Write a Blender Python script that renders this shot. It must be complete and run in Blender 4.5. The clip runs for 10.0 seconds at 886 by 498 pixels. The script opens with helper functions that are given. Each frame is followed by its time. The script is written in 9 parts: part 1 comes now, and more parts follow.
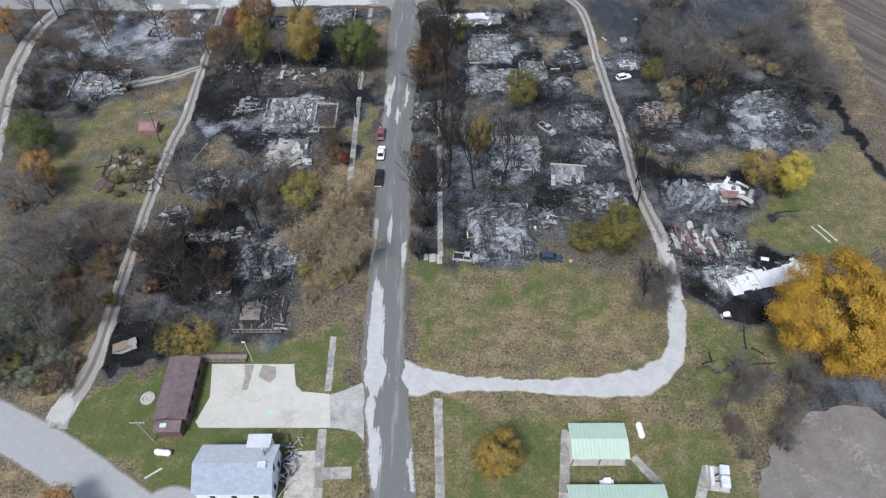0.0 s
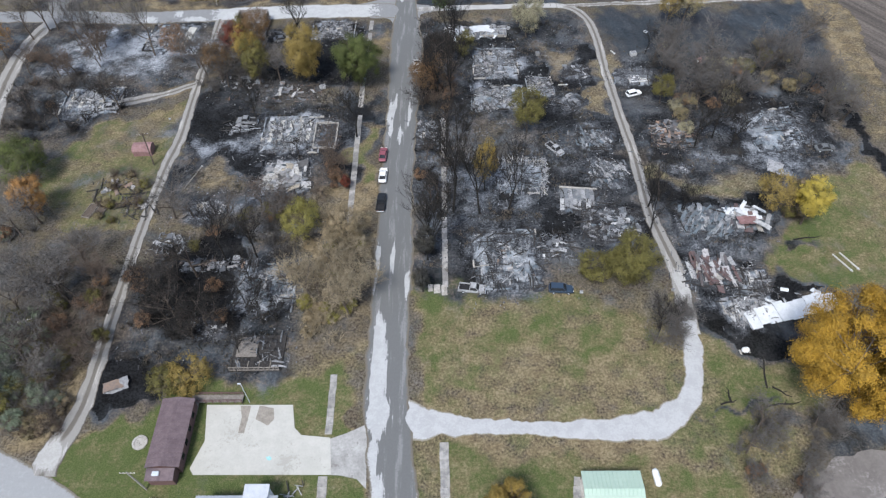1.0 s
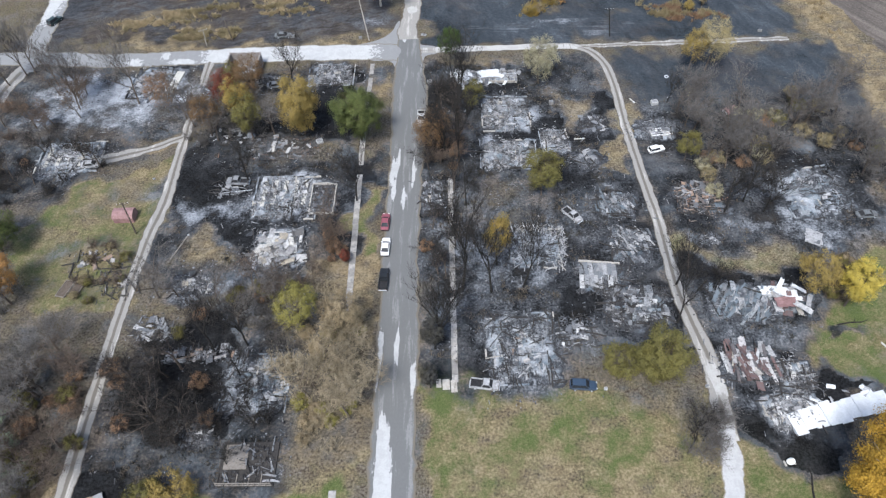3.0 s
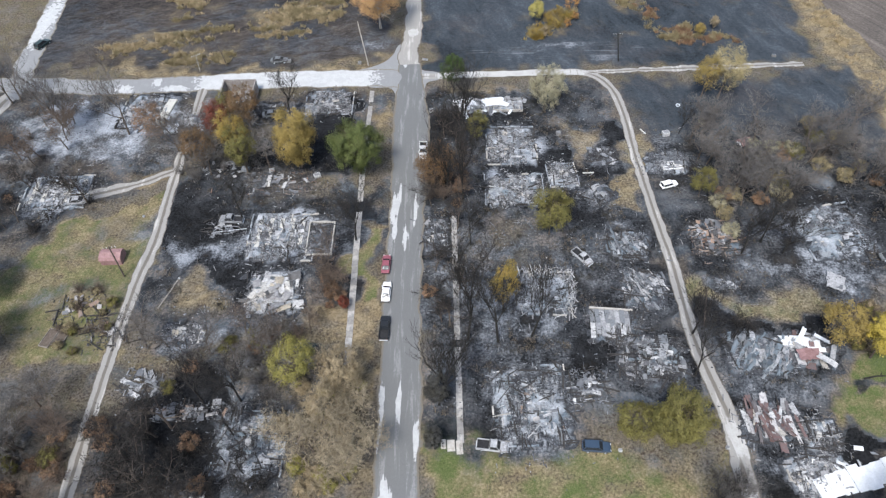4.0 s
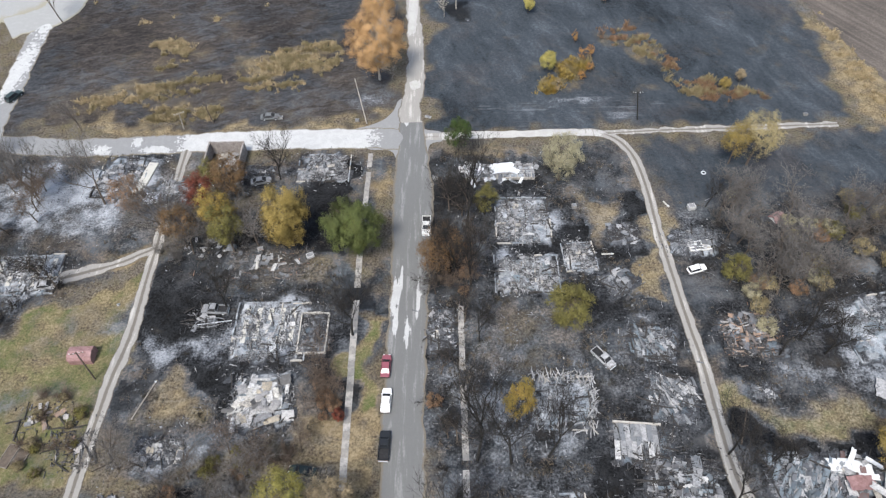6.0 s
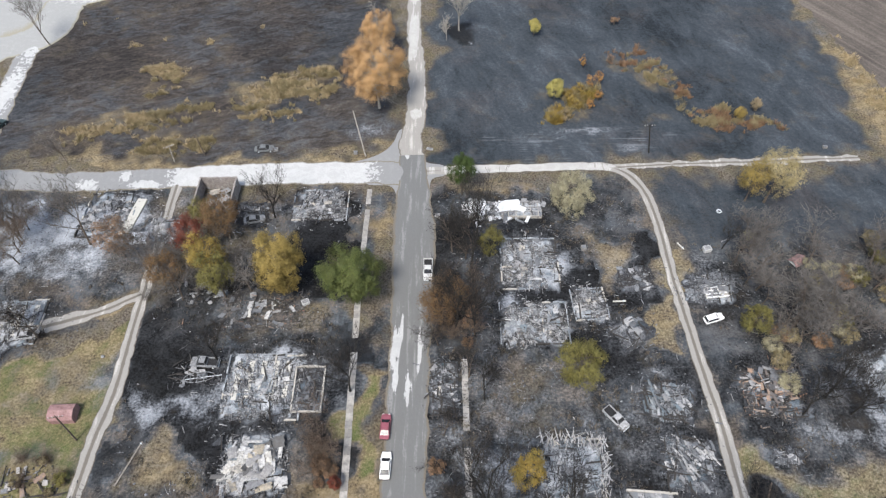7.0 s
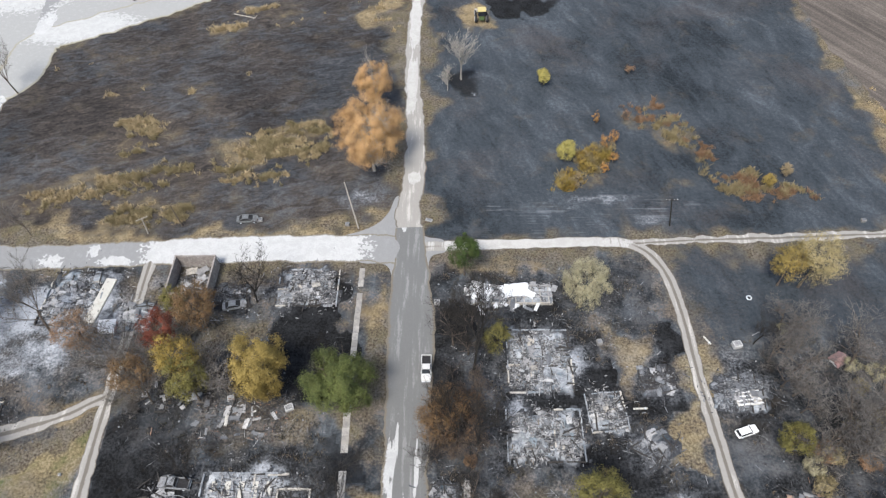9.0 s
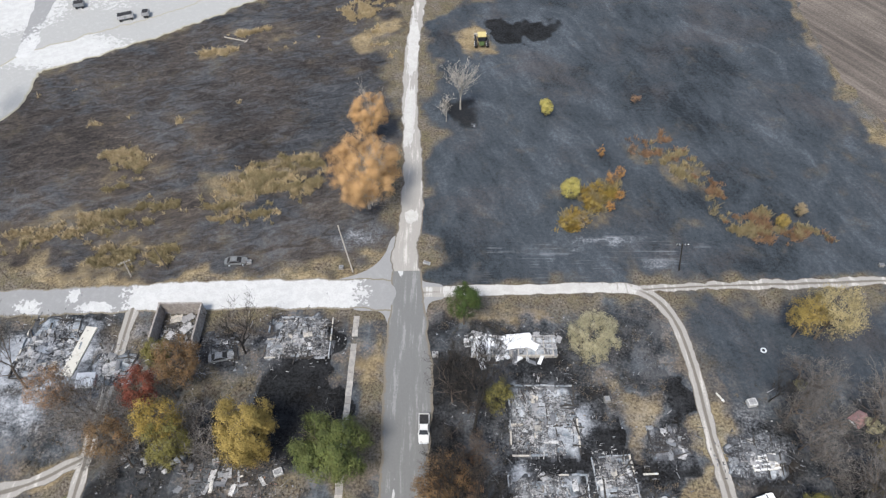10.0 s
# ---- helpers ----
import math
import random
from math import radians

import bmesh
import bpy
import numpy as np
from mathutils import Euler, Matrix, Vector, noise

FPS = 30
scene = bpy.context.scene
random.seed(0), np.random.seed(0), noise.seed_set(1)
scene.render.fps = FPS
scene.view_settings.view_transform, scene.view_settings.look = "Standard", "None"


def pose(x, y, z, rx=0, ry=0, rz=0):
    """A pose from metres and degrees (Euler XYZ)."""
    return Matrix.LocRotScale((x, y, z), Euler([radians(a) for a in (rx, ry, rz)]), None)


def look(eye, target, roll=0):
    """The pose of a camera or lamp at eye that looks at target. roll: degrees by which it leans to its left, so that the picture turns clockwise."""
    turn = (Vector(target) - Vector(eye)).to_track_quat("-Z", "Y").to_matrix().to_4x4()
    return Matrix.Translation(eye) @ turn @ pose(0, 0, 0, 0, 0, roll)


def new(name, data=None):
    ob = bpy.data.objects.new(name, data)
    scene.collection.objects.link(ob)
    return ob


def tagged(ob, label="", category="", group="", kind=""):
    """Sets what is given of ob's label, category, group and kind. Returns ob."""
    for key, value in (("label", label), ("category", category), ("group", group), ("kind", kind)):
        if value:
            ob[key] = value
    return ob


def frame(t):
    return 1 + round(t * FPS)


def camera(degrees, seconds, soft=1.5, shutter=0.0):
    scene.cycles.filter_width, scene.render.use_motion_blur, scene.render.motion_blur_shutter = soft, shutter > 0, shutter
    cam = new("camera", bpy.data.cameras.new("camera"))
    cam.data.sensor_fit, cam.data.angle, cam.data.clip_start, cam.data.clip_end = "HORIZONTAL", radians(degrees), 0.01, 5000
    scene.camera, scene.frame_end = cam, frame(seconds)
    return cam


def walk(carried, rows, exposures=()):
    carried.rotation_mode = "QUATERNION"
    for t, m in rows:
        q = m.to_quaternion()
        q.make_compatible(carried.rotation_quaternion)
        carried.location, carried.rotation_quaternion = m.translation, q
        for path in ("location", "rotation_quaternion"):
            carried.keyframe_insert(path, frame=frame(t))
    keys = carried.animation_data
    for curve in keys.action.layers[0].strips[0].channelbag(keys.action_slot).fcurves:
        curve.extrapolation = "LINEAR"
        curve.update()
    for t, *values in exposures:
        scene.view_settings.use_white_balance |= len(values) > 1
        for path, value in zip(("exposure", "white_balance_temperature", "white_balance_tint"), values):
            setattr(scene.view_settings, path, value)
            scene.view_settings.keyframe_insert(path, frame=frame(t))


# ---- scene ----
cam = camera(66.0, 10.0, soft=1.35)
PATH = [
    (0, (0.699, 0.248, 107.108), (0.668, 1.534, 105.576), -1.5),
    (0.5, (0.32, 4.359, 107.082), (0.287, 5.641, 105.547), -1.7),
    (1, (-0.044, 9.079, 106.989), (-0.079, 10.356, 105.45), -1.8),
    (1.5, (-0.475, 14.181, 107.18), (-0.51, 15.455, 105.639), -1.8),
    (2, (-0.966, 19.416, 107.479), (-0.999, 20.688, 105.935), -1.8),
    (2.5, (-1.358, 24.748, 107.754), (-1.393, 26.017, 106.208), -1.9),
    (4, (-2.805, 41.377, 108.456), (-2.835, 42.642, 106.907), -1.8),
    (4.5, (-3.26, 47.039, 108.79), (-3.288, 48.303, 107.241), -1.7),
    (5, (-3.608, 52.729, 109.162), (-3.634, 53.993, 107.612), -1.6),
    (5.5, (-3.96, 58.56, 109.456), (-3.984, 59.821, 107.904), -1.5),
    (7, (-4.666, 76.635, 110.176), (-4.692, 77.885, 108.615), -1.5),
    (7.5, (-4.81, 82.313, 110.155), (-4.834, 83.563, 108.594), -1.4),
    (8, (-4.742, 87.935, 110.132), (-4.767, 89.185, 108.571), -1.3),
    (8.5, (-4.584, 93.749, 110.133), (-4.614, 94.995, 108.569), -1.5),
    (9, (-4.755, 99.51, 110.238), (-4.781, 100.754, 108.671), -1.3),
    (9.5, (-5.063, 105.192, 110.439), (-5.082, 106.435, 108.873), -1.0),
    (10, (-5.339, 110.896, 110.495), (-5.353, 112.139, 108.928), -0.7),
]
walk(cam, [(t, look(eye, target, roll)) for t, eye, target, roll in PATH], [(0.0, 1.07, 6280, 10), (1.5, 1.21, 6230, 10), (2.5, 1.37, 6230, 10), (4.0, 1.46, 6360, 10), (7.0, 1.47, 6700, 10), (10.0, 1.46, 6730, 10)])

# ---- light: a bright overcast sky, thin cloud ----
world = bpy.data.worlds.new("sky")
scene.world = world
world.use_nodes = True
wn = world.node_tree.nodes
sky = wn.new("ShaderNodeTexSky")
sky.sky_type, sky.sun_disc = "NISHITA", False
sky.sun_elevation, sky.sun_rotation = radians(52), radians(200)
sky.dust_density = 1.5
grey = wn.new("ShaderNodeHueSaturation")
grey.inputs["Saturation"].default_value = 0.85
world.node_tree.links.new(sky.outputs[0], grey.inputs["Color"])
world.node_tree.links.new(grey.outputs[0], wn["Background"].inputs[0])
wn["Background"].inputs[1].default_value = 0.094
sun_data = bpy.data.lights.new("sun", "SUN")
sun_data.energy, sun_data.angle, sun_data.color = 1.85, radians(14), (1.0, 0.98, 0.955)
sun = new("sun", sun_data)
sun.matrix_world = look((0, 0, 200), (40, 90, 40))


# ---- materials ----
class Nodes:
    """Small writer of node trees: every method returns an output socket."""

    def __init__(self, name, rough=0.9, metal=0.0):
        self.mat = bpy.data.materials.new(name)
        self.mat.use_nodes = True
        self.tree = self.mat.node_tree
        self.bsdf = self.tree.nodes["Principled BSDF"]
        self.bsdf.inputs["Roughness"].default_value = rough
        self.bsdf.inputs["Metallic"].default_value = metal
        self.bsdf.inputs["Specular IOR Level"].default_value = 0.25
        self.pos = self.add("ShaderNodeNewGeometry").outputs["Position"]

    def add(self, kind):
        return self.tree.nodes.new(kind)

    def put(self, socket, value):
        if hasattr(value, "is_output"):
            self.tree.links.new(value, socket)
        else:
            socket.default_value = value if not isinstance(value, tuple) or len(value) != 3 or socket.type != "RGBA" else (*value, 1)

    def noise(self, scale, detail=4.0, rough=0.6, warp=0.0, vec=None, stretch=None):
        vec = vec or self.pos
        if stretch:
            m = self.add("ShaderNodeMapping")
            m.inputs["Scale"].default_value = stretch
            self.put(m.inputs["Vector"], vec)
            vec = m.outputs[0]
        n = self.add("ShaderNodeTexNoise")
        self.put(n.inputs["Vector"], vec)
        n.inputs["Scale"].default_value, n.inputs["Detail"].default_value = scale, detail
        n.inputs["Roughness"].default_value, n.inputs["Distortion"].default_value = rough, warp
        return n.outputs["Fac"]

    def turned(self, degrees):
        m = self.add("ShaderNodeMapping")
        m.inputs["Rotation"].default_value = (0, 0, radians(degrees))
        self.put(m.inputs["Vector"], self.pos)
        return m.outputs[0]

    def blend(self, *pairs):
        """A weighted sum of values."""
        total = 0.0
        for value, weight in pairs:
            total = self.math("MULTIPLY_ADD", value, weight, total)
        return total

    def ramp(self, fac, stops, hard=False):
        r = self.add("ShaderNodeValToRGB")
        r.color_ramp.interpolation = "CONSTANT" if hard else "LINEAR"
        while len(r.color_ramp.elements) < len(stops):
            r.color_ramp.elements.new(0.5)
        for e, (p, c) in zip(r.color_ramp.elements, stops):
            e.position = p
            e.color = (c, c, c, 1) if isinstance(c, (int, float)) else (*c, 1)
        self.put(r.inputs[0], fac)
        return r.outputs[0]

    def mix(self, fac, a, b):
        m = self.add("ShaderNodeMix")
        m.data_type = "RGBA"
        self.put(m.inputs[0], fac)
        self.put(m.inputs[6], a)
        self.put(m.inputs[7], b)
        return m.outputs[2]

    def math(self, op, a, b=0.5, c=0.5):
        m = self.add("ShaderNodeMath")
        m.operation = op
        for s, v in zip(m.inputs, (a, b, c)):
            self.put(s, v)
        return m.outputs[0]

    def edge(self, value, wobble, amount, lo=0.35, hi=0.65):
        """A soft zone turned into a ragged one by a noise."""
        v = self.math("MULTIPLY_ADD", self.math("SUBTRACT", wobble, 0.5), amount, value)
        m = self.add("ShaderNodeMapRange")
        m.interpolation_type = "SMOOTHSTEP"
        for i, x in enumerate((v, lo, hi, 0.0, 1.0)):
            self.put(m.inputs[i], x)
        return m.outputs[0]

    def attribute(self, name):
        a = self.add("ShaderNodeAttribute")
        a.attribute_name = name
        s = self.add("ShaderNodeSeparateColor")
        self.put(s.inputs[0], a.outputs["Color"])
        return (*s.outputs, a.outputs["Alpha"])

    def done(self, color, bump=None, strength=0.3, depth=0.05, rough=None):
        self.put(self.bsdf.inputs["Base Color"], color)
        if bump is not None:
            b = self.add("ShaderNodeBump")
            b.inputs["Strength"].default_value, b.inputs["Distance"].default_value = strength, depth
            self.put(b.inputs["Height"], bump)
            self.put(self.bsdf.inputs["Normal"], b.outputs[0])
        if rough is not None:
            self.put(self.bsdf.inputs["Roughness"], rough)
        return self.mat


def ground_material():
    n = Nodes("ground_soil", 0.95)
    n.bsdf.inputs["Specular IOR Level"].default_value = 0.05
    burn, green, ash, straw = n.attribute("zone")
    broad, mid, fine, speck = n.noise(0.06, 5, 0.65, 0.4), n.noise(0.3, 7, 0.72, 0.15), n.noise(2.2, 8, 0.68, 0.0), n.noise(7.0, 3, 0.6)
    blend = n.math("ADD", n.math("MULTIPLY", mid, 0.5), n.math("MULTIPLY", fine, 0.5))
    litter = n.ramp(fine, [(0.36, (0.035, 0.028, 0.021)), (0.5, (0.092, 0.073, 0.053)), (0.64, (0.205, 0.168, 0.122))])
    litter = n.mix(n.edge(mid, fine, 0.9), litter, n.ramp(speck, [(0.36, (0.048, 0.046, 0.028)), (0.64, (0.155, 0.132, 0.08))]))
    litter = n.mix(n.math("MULTIPLY", n.edge(n.noise(0.2, 5, 0.65, 0.3), fine, 0.8, 0.4, 0.7), 0.55), litter, n.ramp(fine, [(0.36, (0.06, 0.055, 0.05)), (0.64, (0.19, 0.178, 0.165))]))
    hay = n.ramp(n.math("ADD", n.math("MULTIPLY", fine, 0.5), n.math("MULTIPLY", mid, 0.5)), [(0.38, (0.115, 0.088, 0.051)), (0.5, (0.185, 0.144, 0.086)), (0.62, (0.28, 0.225, 0.143))])
    grass = n.ramp(speck, [(0.36, (0.038, 0.056, 0.018)), (0.5, (0.066, 0.09, 0.029)), (0.64, (0.115, 0.135, 0.052))])
    dry = n.ramp(n.blend((fine, 0.5), (mid, 0.3), (speck, 0.2)), [(0.40, (0.088, 0.068, 0.036)), (0.5, (0.165, 0.132, 0.076)), (0.6, (0.27, 0.22, 0.138))])
    turn = n.math("SUBTRACT", blend, n.math("MULTIPLY", n.math("SUBTRACT", green, 0.75), 1.0))
    tuft = n.noise(0.35, 6, 0.7, 0.1)
    meadow = n.mix(n.math("MULTIPLY_ADD", n.edge(turn, n.math("ADD", n.math("MULTIPLY", broad, 0.5), n.math("MULTIPLY", tuft, 0.5)), 3.2, 0.1, 0.9), 0.9, 0.06), grass, dry)
    low = n.noise(0.13, 5, 0.6, 0.3)
    streak = n.noise(0.5, 5, 0.7, 0.1, stretch=(1.0, 0.22, 1.0))
    soot = n.math("ADD", n.math("ADD", n.math("MULTIPLY", low, 0.44), n.math("MULTIPLY", streak, 0.2)), n.math("MULTIPLY", blend, 0.36))
    char = n.ramp(soot, [(0.40, (0.006, 0.0074, 0.009)), (0.46, (0.025, 0.030, 0.0348)), (0.53, (0.062, 0.0715, 0.081)), (0.62, (0.138, 0.153, 0.168))])
    thick = n.add("ShaderNodeMapRange")
    for i, v in enumerate((burn, 0.7, 0.98, 0.0, 1.0)):
        n.put(thick.inputs[i], v)
    brown = n.math("MULTIPLY", n.edge(n.noise(0.1, 6, 0.68, 0.6), blend, 1.4, 0.38, 0.66), n.math("SUBTRACT", 0.92, n.math("MULTIPLY", thick.outputs[0], 0.62)))
    char = n.mix(brown, char, n.ramp(blend, [(0.38, (0.026, 0.022, 0.019)), (0.5, (0.078, 0.063, 0.051)), (0.62, (0.17, 0.142, 0.115))]))
    char = n.mix(thick.outputs[0], char, n.mix(n.math("MULTIPLY", n.edge(low, blend, 0.7, 0.2, 0.68), 0.92), (0.007, 0.008, 0.0102), char))
    # open fields: fine even soot on the east, brown-black stubble on the west
    east, west, lines, _ = n.attribute("tract")
    wide, grain = n.noise(0.03, 4, 0.55, 0.8), n.noise(1.3, 9, 0.78)
    sweep = n.noise(0.55, 5, 0.7, 0.2, n.turned(-18), (1.0, 0.16, 1.0))
    patch = n.noise(0.16, 6, 0.68, 0.9, n.turned(-25), (1.0, 0.55, 1.0))
    k = n.blend((wide, 0.24), (patch, 0.24), (sweep, 0.1), (grain, 0.26), (speck, 0.16))
    even = n.ramp(k, [(0.41, (0.011, 0.0145, 0.0185)), (0.47, (0.029, 0.0365, 0.0445)), (0.53, (0.046, 0.0555, 0.066)), (0.59, (0.086, 0.099, 0.113))])
    warm = n.noise(0.045, 5, 0.6, 0.5)
    even = n.mix(n.math("MULTIPLY", n.edge(warm, fine, 0.5, 0.5, 0.7), 0.5), even, n.ramp(k, [(0.42, (0.034, 0.030, 0.031)), (0.6, (0.088, 0.079, 0.078))]))
    char = n.mix(east, char, even)
    stroke = n.noise(0.5, 8, 0.76, 1.2, n.turned(-195), (0.4, 1.0, 1.0))
    k = n.blend((wide, 0.2), (stroke, 0.4), (grain, 0.24), (speck, 0.16))
    stubble = n.ramp(k, [(0.41, (0.010, 0.0098, 0.0105)), (0.47, (0.030, 0.027, 0.0265)), (0.53, (0.056, 0.048, 0.043)), (0.6, (0.135, 0.11, 0.082))])
    stubble = n.mix(n.math("MULTIPLY", n.edge(n.noise(0.04, 5, 0.65, 0.8), stroke, 0.8, 0.4, 0.62), 0.85), stubble, n.ramp(k, [(0.42, (0.012, 0.0145, 0.0185)), (0.5, (0.034, 0.039, 0.046)), (0.6, (0.082, 0.088, 0.097))]))
    char = n.mix(west, char, stubble)
    drag = n.noise(1.5, 5, 0.65, 0.4, None, (0.05, 1.0, 1.0))
    char = n.mix(n.math("MULTIPLY", lines, n.math("MULTIPLY", n.edge(drag, n.noise(0.12, 4, 0.6), 0.9, 0.55, 0.78), 0.7)), char, (0.15, 0.163, 0.18))
    black = n.add("ShaderNodeMapRange")
    for i, v in enumerate((burn, 0.87, 0.97, 0.0, 1.0)):
        n.put(black.inputs[i], v)
    char = n.mix(n.math("MULTIPLY", n.edge(black.outputs[0], blend, 1.0, 0.15, 0.7), 0.95), char, n.ramp(blend, [(0.44, (0.0035, 0.004, 0.005)), (0.68, (0.025, 0.027, 0.031))]))
    pale = n.ramp(n.math("ADD", n.math("MULTIPLY", low, 0.6), n.math("MULTIPLY", blend, 0.4)), [(0.36, (0.06, 0.067, 0.078)), (0.45, (0.17, 0.183, 0.203)), (0.55, (0.31, 0.328, 0.352)), (0.66, (0.50, 0.52, 0.543))])
    c = n.mix(n.edge(straw, n.math("ADD", n.math("MULTIPLY", n.noise(0.3, 6, 0.7, 0.3, stretch=(0.5, 1.0, 1.0)), 0.5), n.math("MULTIPLY", blend, 0.5)), 4.4, 0.1, 1.0), litter, hay)
    c = n.mix(n.edge(green, blend, 2.0, 0.25, 0.75), c, meadow)
    c = n.mix(n.math("MULTIPLY", n.edge(burn, n.math("ADD", n.math("MULTIPLY", low, 0.5), n.math("MULTIPLY", blend, 0.5)), 3.0, 0.12, 0.78), 0.96), c, char)
    # soft grey over ash zones: thin ash plus smoke haze painted into the ground
    ash_haze = n.math("MULTIPLY", ash, n.math("MULTIPLY_ADD", n.edge(low, blend, 0.8, 0.35, 0.65), 1.0, 0.12))
    c = n.mix(n.math("MINIMUM", ash_haze, 0.85), c, n.ramp(blend, [(0.42, (0.04, 0.044, 0.05)), (0.5, (0.125, 0.134, 0.147)), (0.6, (0.25, 0.262, 0.278))]))
    c = n.mix(n.math("MULTIPLY", n.edge(ash, n.math("ADD", n.math("MULTIPLY", low, 0.5), n.math("MULTIPLY", blend, 0.5)), 2.0, 0.45, 1.0), 0.9), c, pale)
    return n.done(c, n.math("ADD", fine, n.math("MULTIPLY", speck, 0.6)), 0.45, 0.16)


def road_material(name, base, worn, dirt, ruts=False, streaks=0.09):
    n = Nodes(name, 0.85)
    patch, side, edge, along = n.attribute("lane")
    mid, fine, grit = n.noise(0.5, 4, 0.6, 0.5), n.noise(3.0, 4, 0.7), n.noise(14.0, 2, 0.6)
    streak = n.noise(0.9, 4, 0.65, 0.2, stretch=(1.0, streaks, 1.0))
    b = n.mix(n.math("MULTIPLY", fine, 0.7), base, tuple(0.62 * v for v in base))
    b = n.mix(n.math("MULTIPLY", n.edge(streak, fine, 0.35, 0.52, 0.66), 1.0 if streaks < 1 else 0.2), b, tuple(1.35 * v for v in base))
    w = n.mix(n.math("MULTIPLY", n.edge(mid, fine, 0.9), 0.5), worn, tuple(0.72 * v for v in worn))
    live = n.add("ShaderNodeMapRange")
    for i, v in enumerate((patch, 0.0, 0.25, 0.0, 3.2)):
        n.put(live.inputs[i], v)
    c = n.mix(n.edge(patch, n.math("ADD", n.math("MULTIPLY", mid, 0.25), n.math("MULTIPLY", streak, 0.75)), live.outputs[0], 0.42, 0.5), b, w)
    if ruts:
        c = n.mix(n.math("MULTIPLY", n.edge(side, n.math("ADD", n.math("MULTIPLY", mid, 0.6), n.math("MULTIPLY", fine, 0.4)), 0.9, 0.3, 0.8), 0.85), c, dirt)
    c = n.mix(n.edge(edge, fine, 1.0, 0.45, 0.75), c, dirt)
    c = n.mix(n.math("MULTIPLY", grit, 0.22), c, (0.05, 0.05, 0.05))
    return n.done(c, n.math("ADD", fine, grit), 0.35, 0.04)


def plain_material(name, dark, light, scale=1.5, rough=0.85, metal=0.0, stain=None, bump=0.3, local=False):
    n = Nodes(name, rough, metal)
    vec = None
    if local:
        vec = n.add("ShaderNodeTexCoord").outputs["Object"]
    a, b = n.noise(scale, 5, 0.65, 0.3, vec), n.noise(scale * 6, 3, 0.6, 0, vec)
    c = n.ramp(n.math("ADD", n.math("MULTIPLY", a, 0.65), n.math("MULTIPLY", b, 0.35)), [(0.38, dark), (0.62, light)])
    if stain:
        c = n.mix(n.edge(n.noise(scale * 0.4, 5, 0.7, 0.5, vec), b, 0.5, 0.55, 0.68), c, stain)
    return n.done(c, b, bump, 0.03)


def random_material(name, stops, rough=0.85, metal=0.0, island=False, scale=3.0, char=0.0):
    """One tone for each piece, dulled by grain and soot."""
    n = Nodes(name, rough, metal)
    pick = n.add("ShaderNodeNewGeometry").outputs["Random Per Island"] if island else n.add("ShaderNodeObjectInfo").outputs["Random"]
    c = n.ramp(pick, stops, True)
    g = n.noise(scale, 4, 0.65)
    c = n.mix(n.edge(n.noise(scale * 0.45, 5, 0.7, 0.4), g, 0.8, 0.35, 0.75), c, n.mix(0.65, c, (0.17, 0.172, 0.178)))
    c = n.mix(n.math("MULTIPLY", g, 0.7), c, n.mix(0.7, c, (0.03, 0.03, 0.032)))
    if island:
        c = n.mix(n.math("MULTIPLY", n.edge(n.noise(0.42, 4, 0.6, 0.5), g, 0.7, 0.46, 0.6), 0.85), c, n.mix(0.85, c, (0.022, 0.022, 0.025)))
    if char:
        c = n.mix(n.edge(n.noise(0.7, 5, 0.7, 0.6), g, 0.6, 0.62 - char, 0.78 - char), c, (0.03, 0.03, 0.033))
    return n.done(c, g, 0.3, 0.03)


M = {}
M["ground"] = ground_material()
M["asphalt"] = road_material("asphalt", (0.16, 0.161, 0.158), (0.45, 0.453, 0.446), (0.15, 0.13, 0.10))
M["pale_road"] = road_material("pale_asphalt", (0.26, 0.262, 0.26), (0.47, 0.472, 0.463), (0.17, 0.15, 0.115), streaks=1.0)
M["south_road"] = road_material("light_asphalt", (0.35, 0.354, 0.352), (0.44, 0.44, 0.435), (0.17, 0.15, 0.115), streaks=1.0)
M["gravel"] = road_material("gravel", (0.32, 0.305, 0.28), (0.44, 0.43, 0.405), (0.115, 0.10, 0.08), True)
M["pale_gravel"] = road_material("pale_gravel", (0.36, 0.362, 0.36), (0.45, 0.45, 0.445), (0.24, 0.215, 0.165), streaks=1.0)
M["soil"] = plain_material("tilled_soil", (0.135, 0.121, 0.111), (0.185, 0.168, 0.155), 0.3, 0.95, stain=(0.225, 0.208, 0.195), bump=0.5)


def furrowed_material():
    """Ploughed grey-brown soil with faint slanting furrows."""
    n = Nodes("ploughed_soil", 0.95)
    turn = n.add("ShaderNodeMapping")
    turn.inputs["Rotation"].default_value = (0, 0, radians(-32))
    n.put(turn.inputs["Vector"], n.pos)
    row = n.noise(0.55, 4, 0.6, 0.1, turn.outputs[0], (1.0, 0.03, 1.0))
    wide, fine = n.noise(0.05, 5, 0.6, 0.4), n.noise(1.8, 6, 0.7)
    k = n.math("ADD", n.math("ADD", n.math("MULTIPLY", row, 0.4), n.math("MULTIPLY", wide, 0.25)), n.math("MULTIPLY", fine, 0.35))
    c = n.ramp(k, [(0.4, (0.052, 0.044, 0.038)), (0.5, (0.092, 0.078, 0.067)), (0.6, (0.16, 0.136, 0.114))])
    return n.done(c, n.math("ADD", fine, row), 0.7, 0.15)


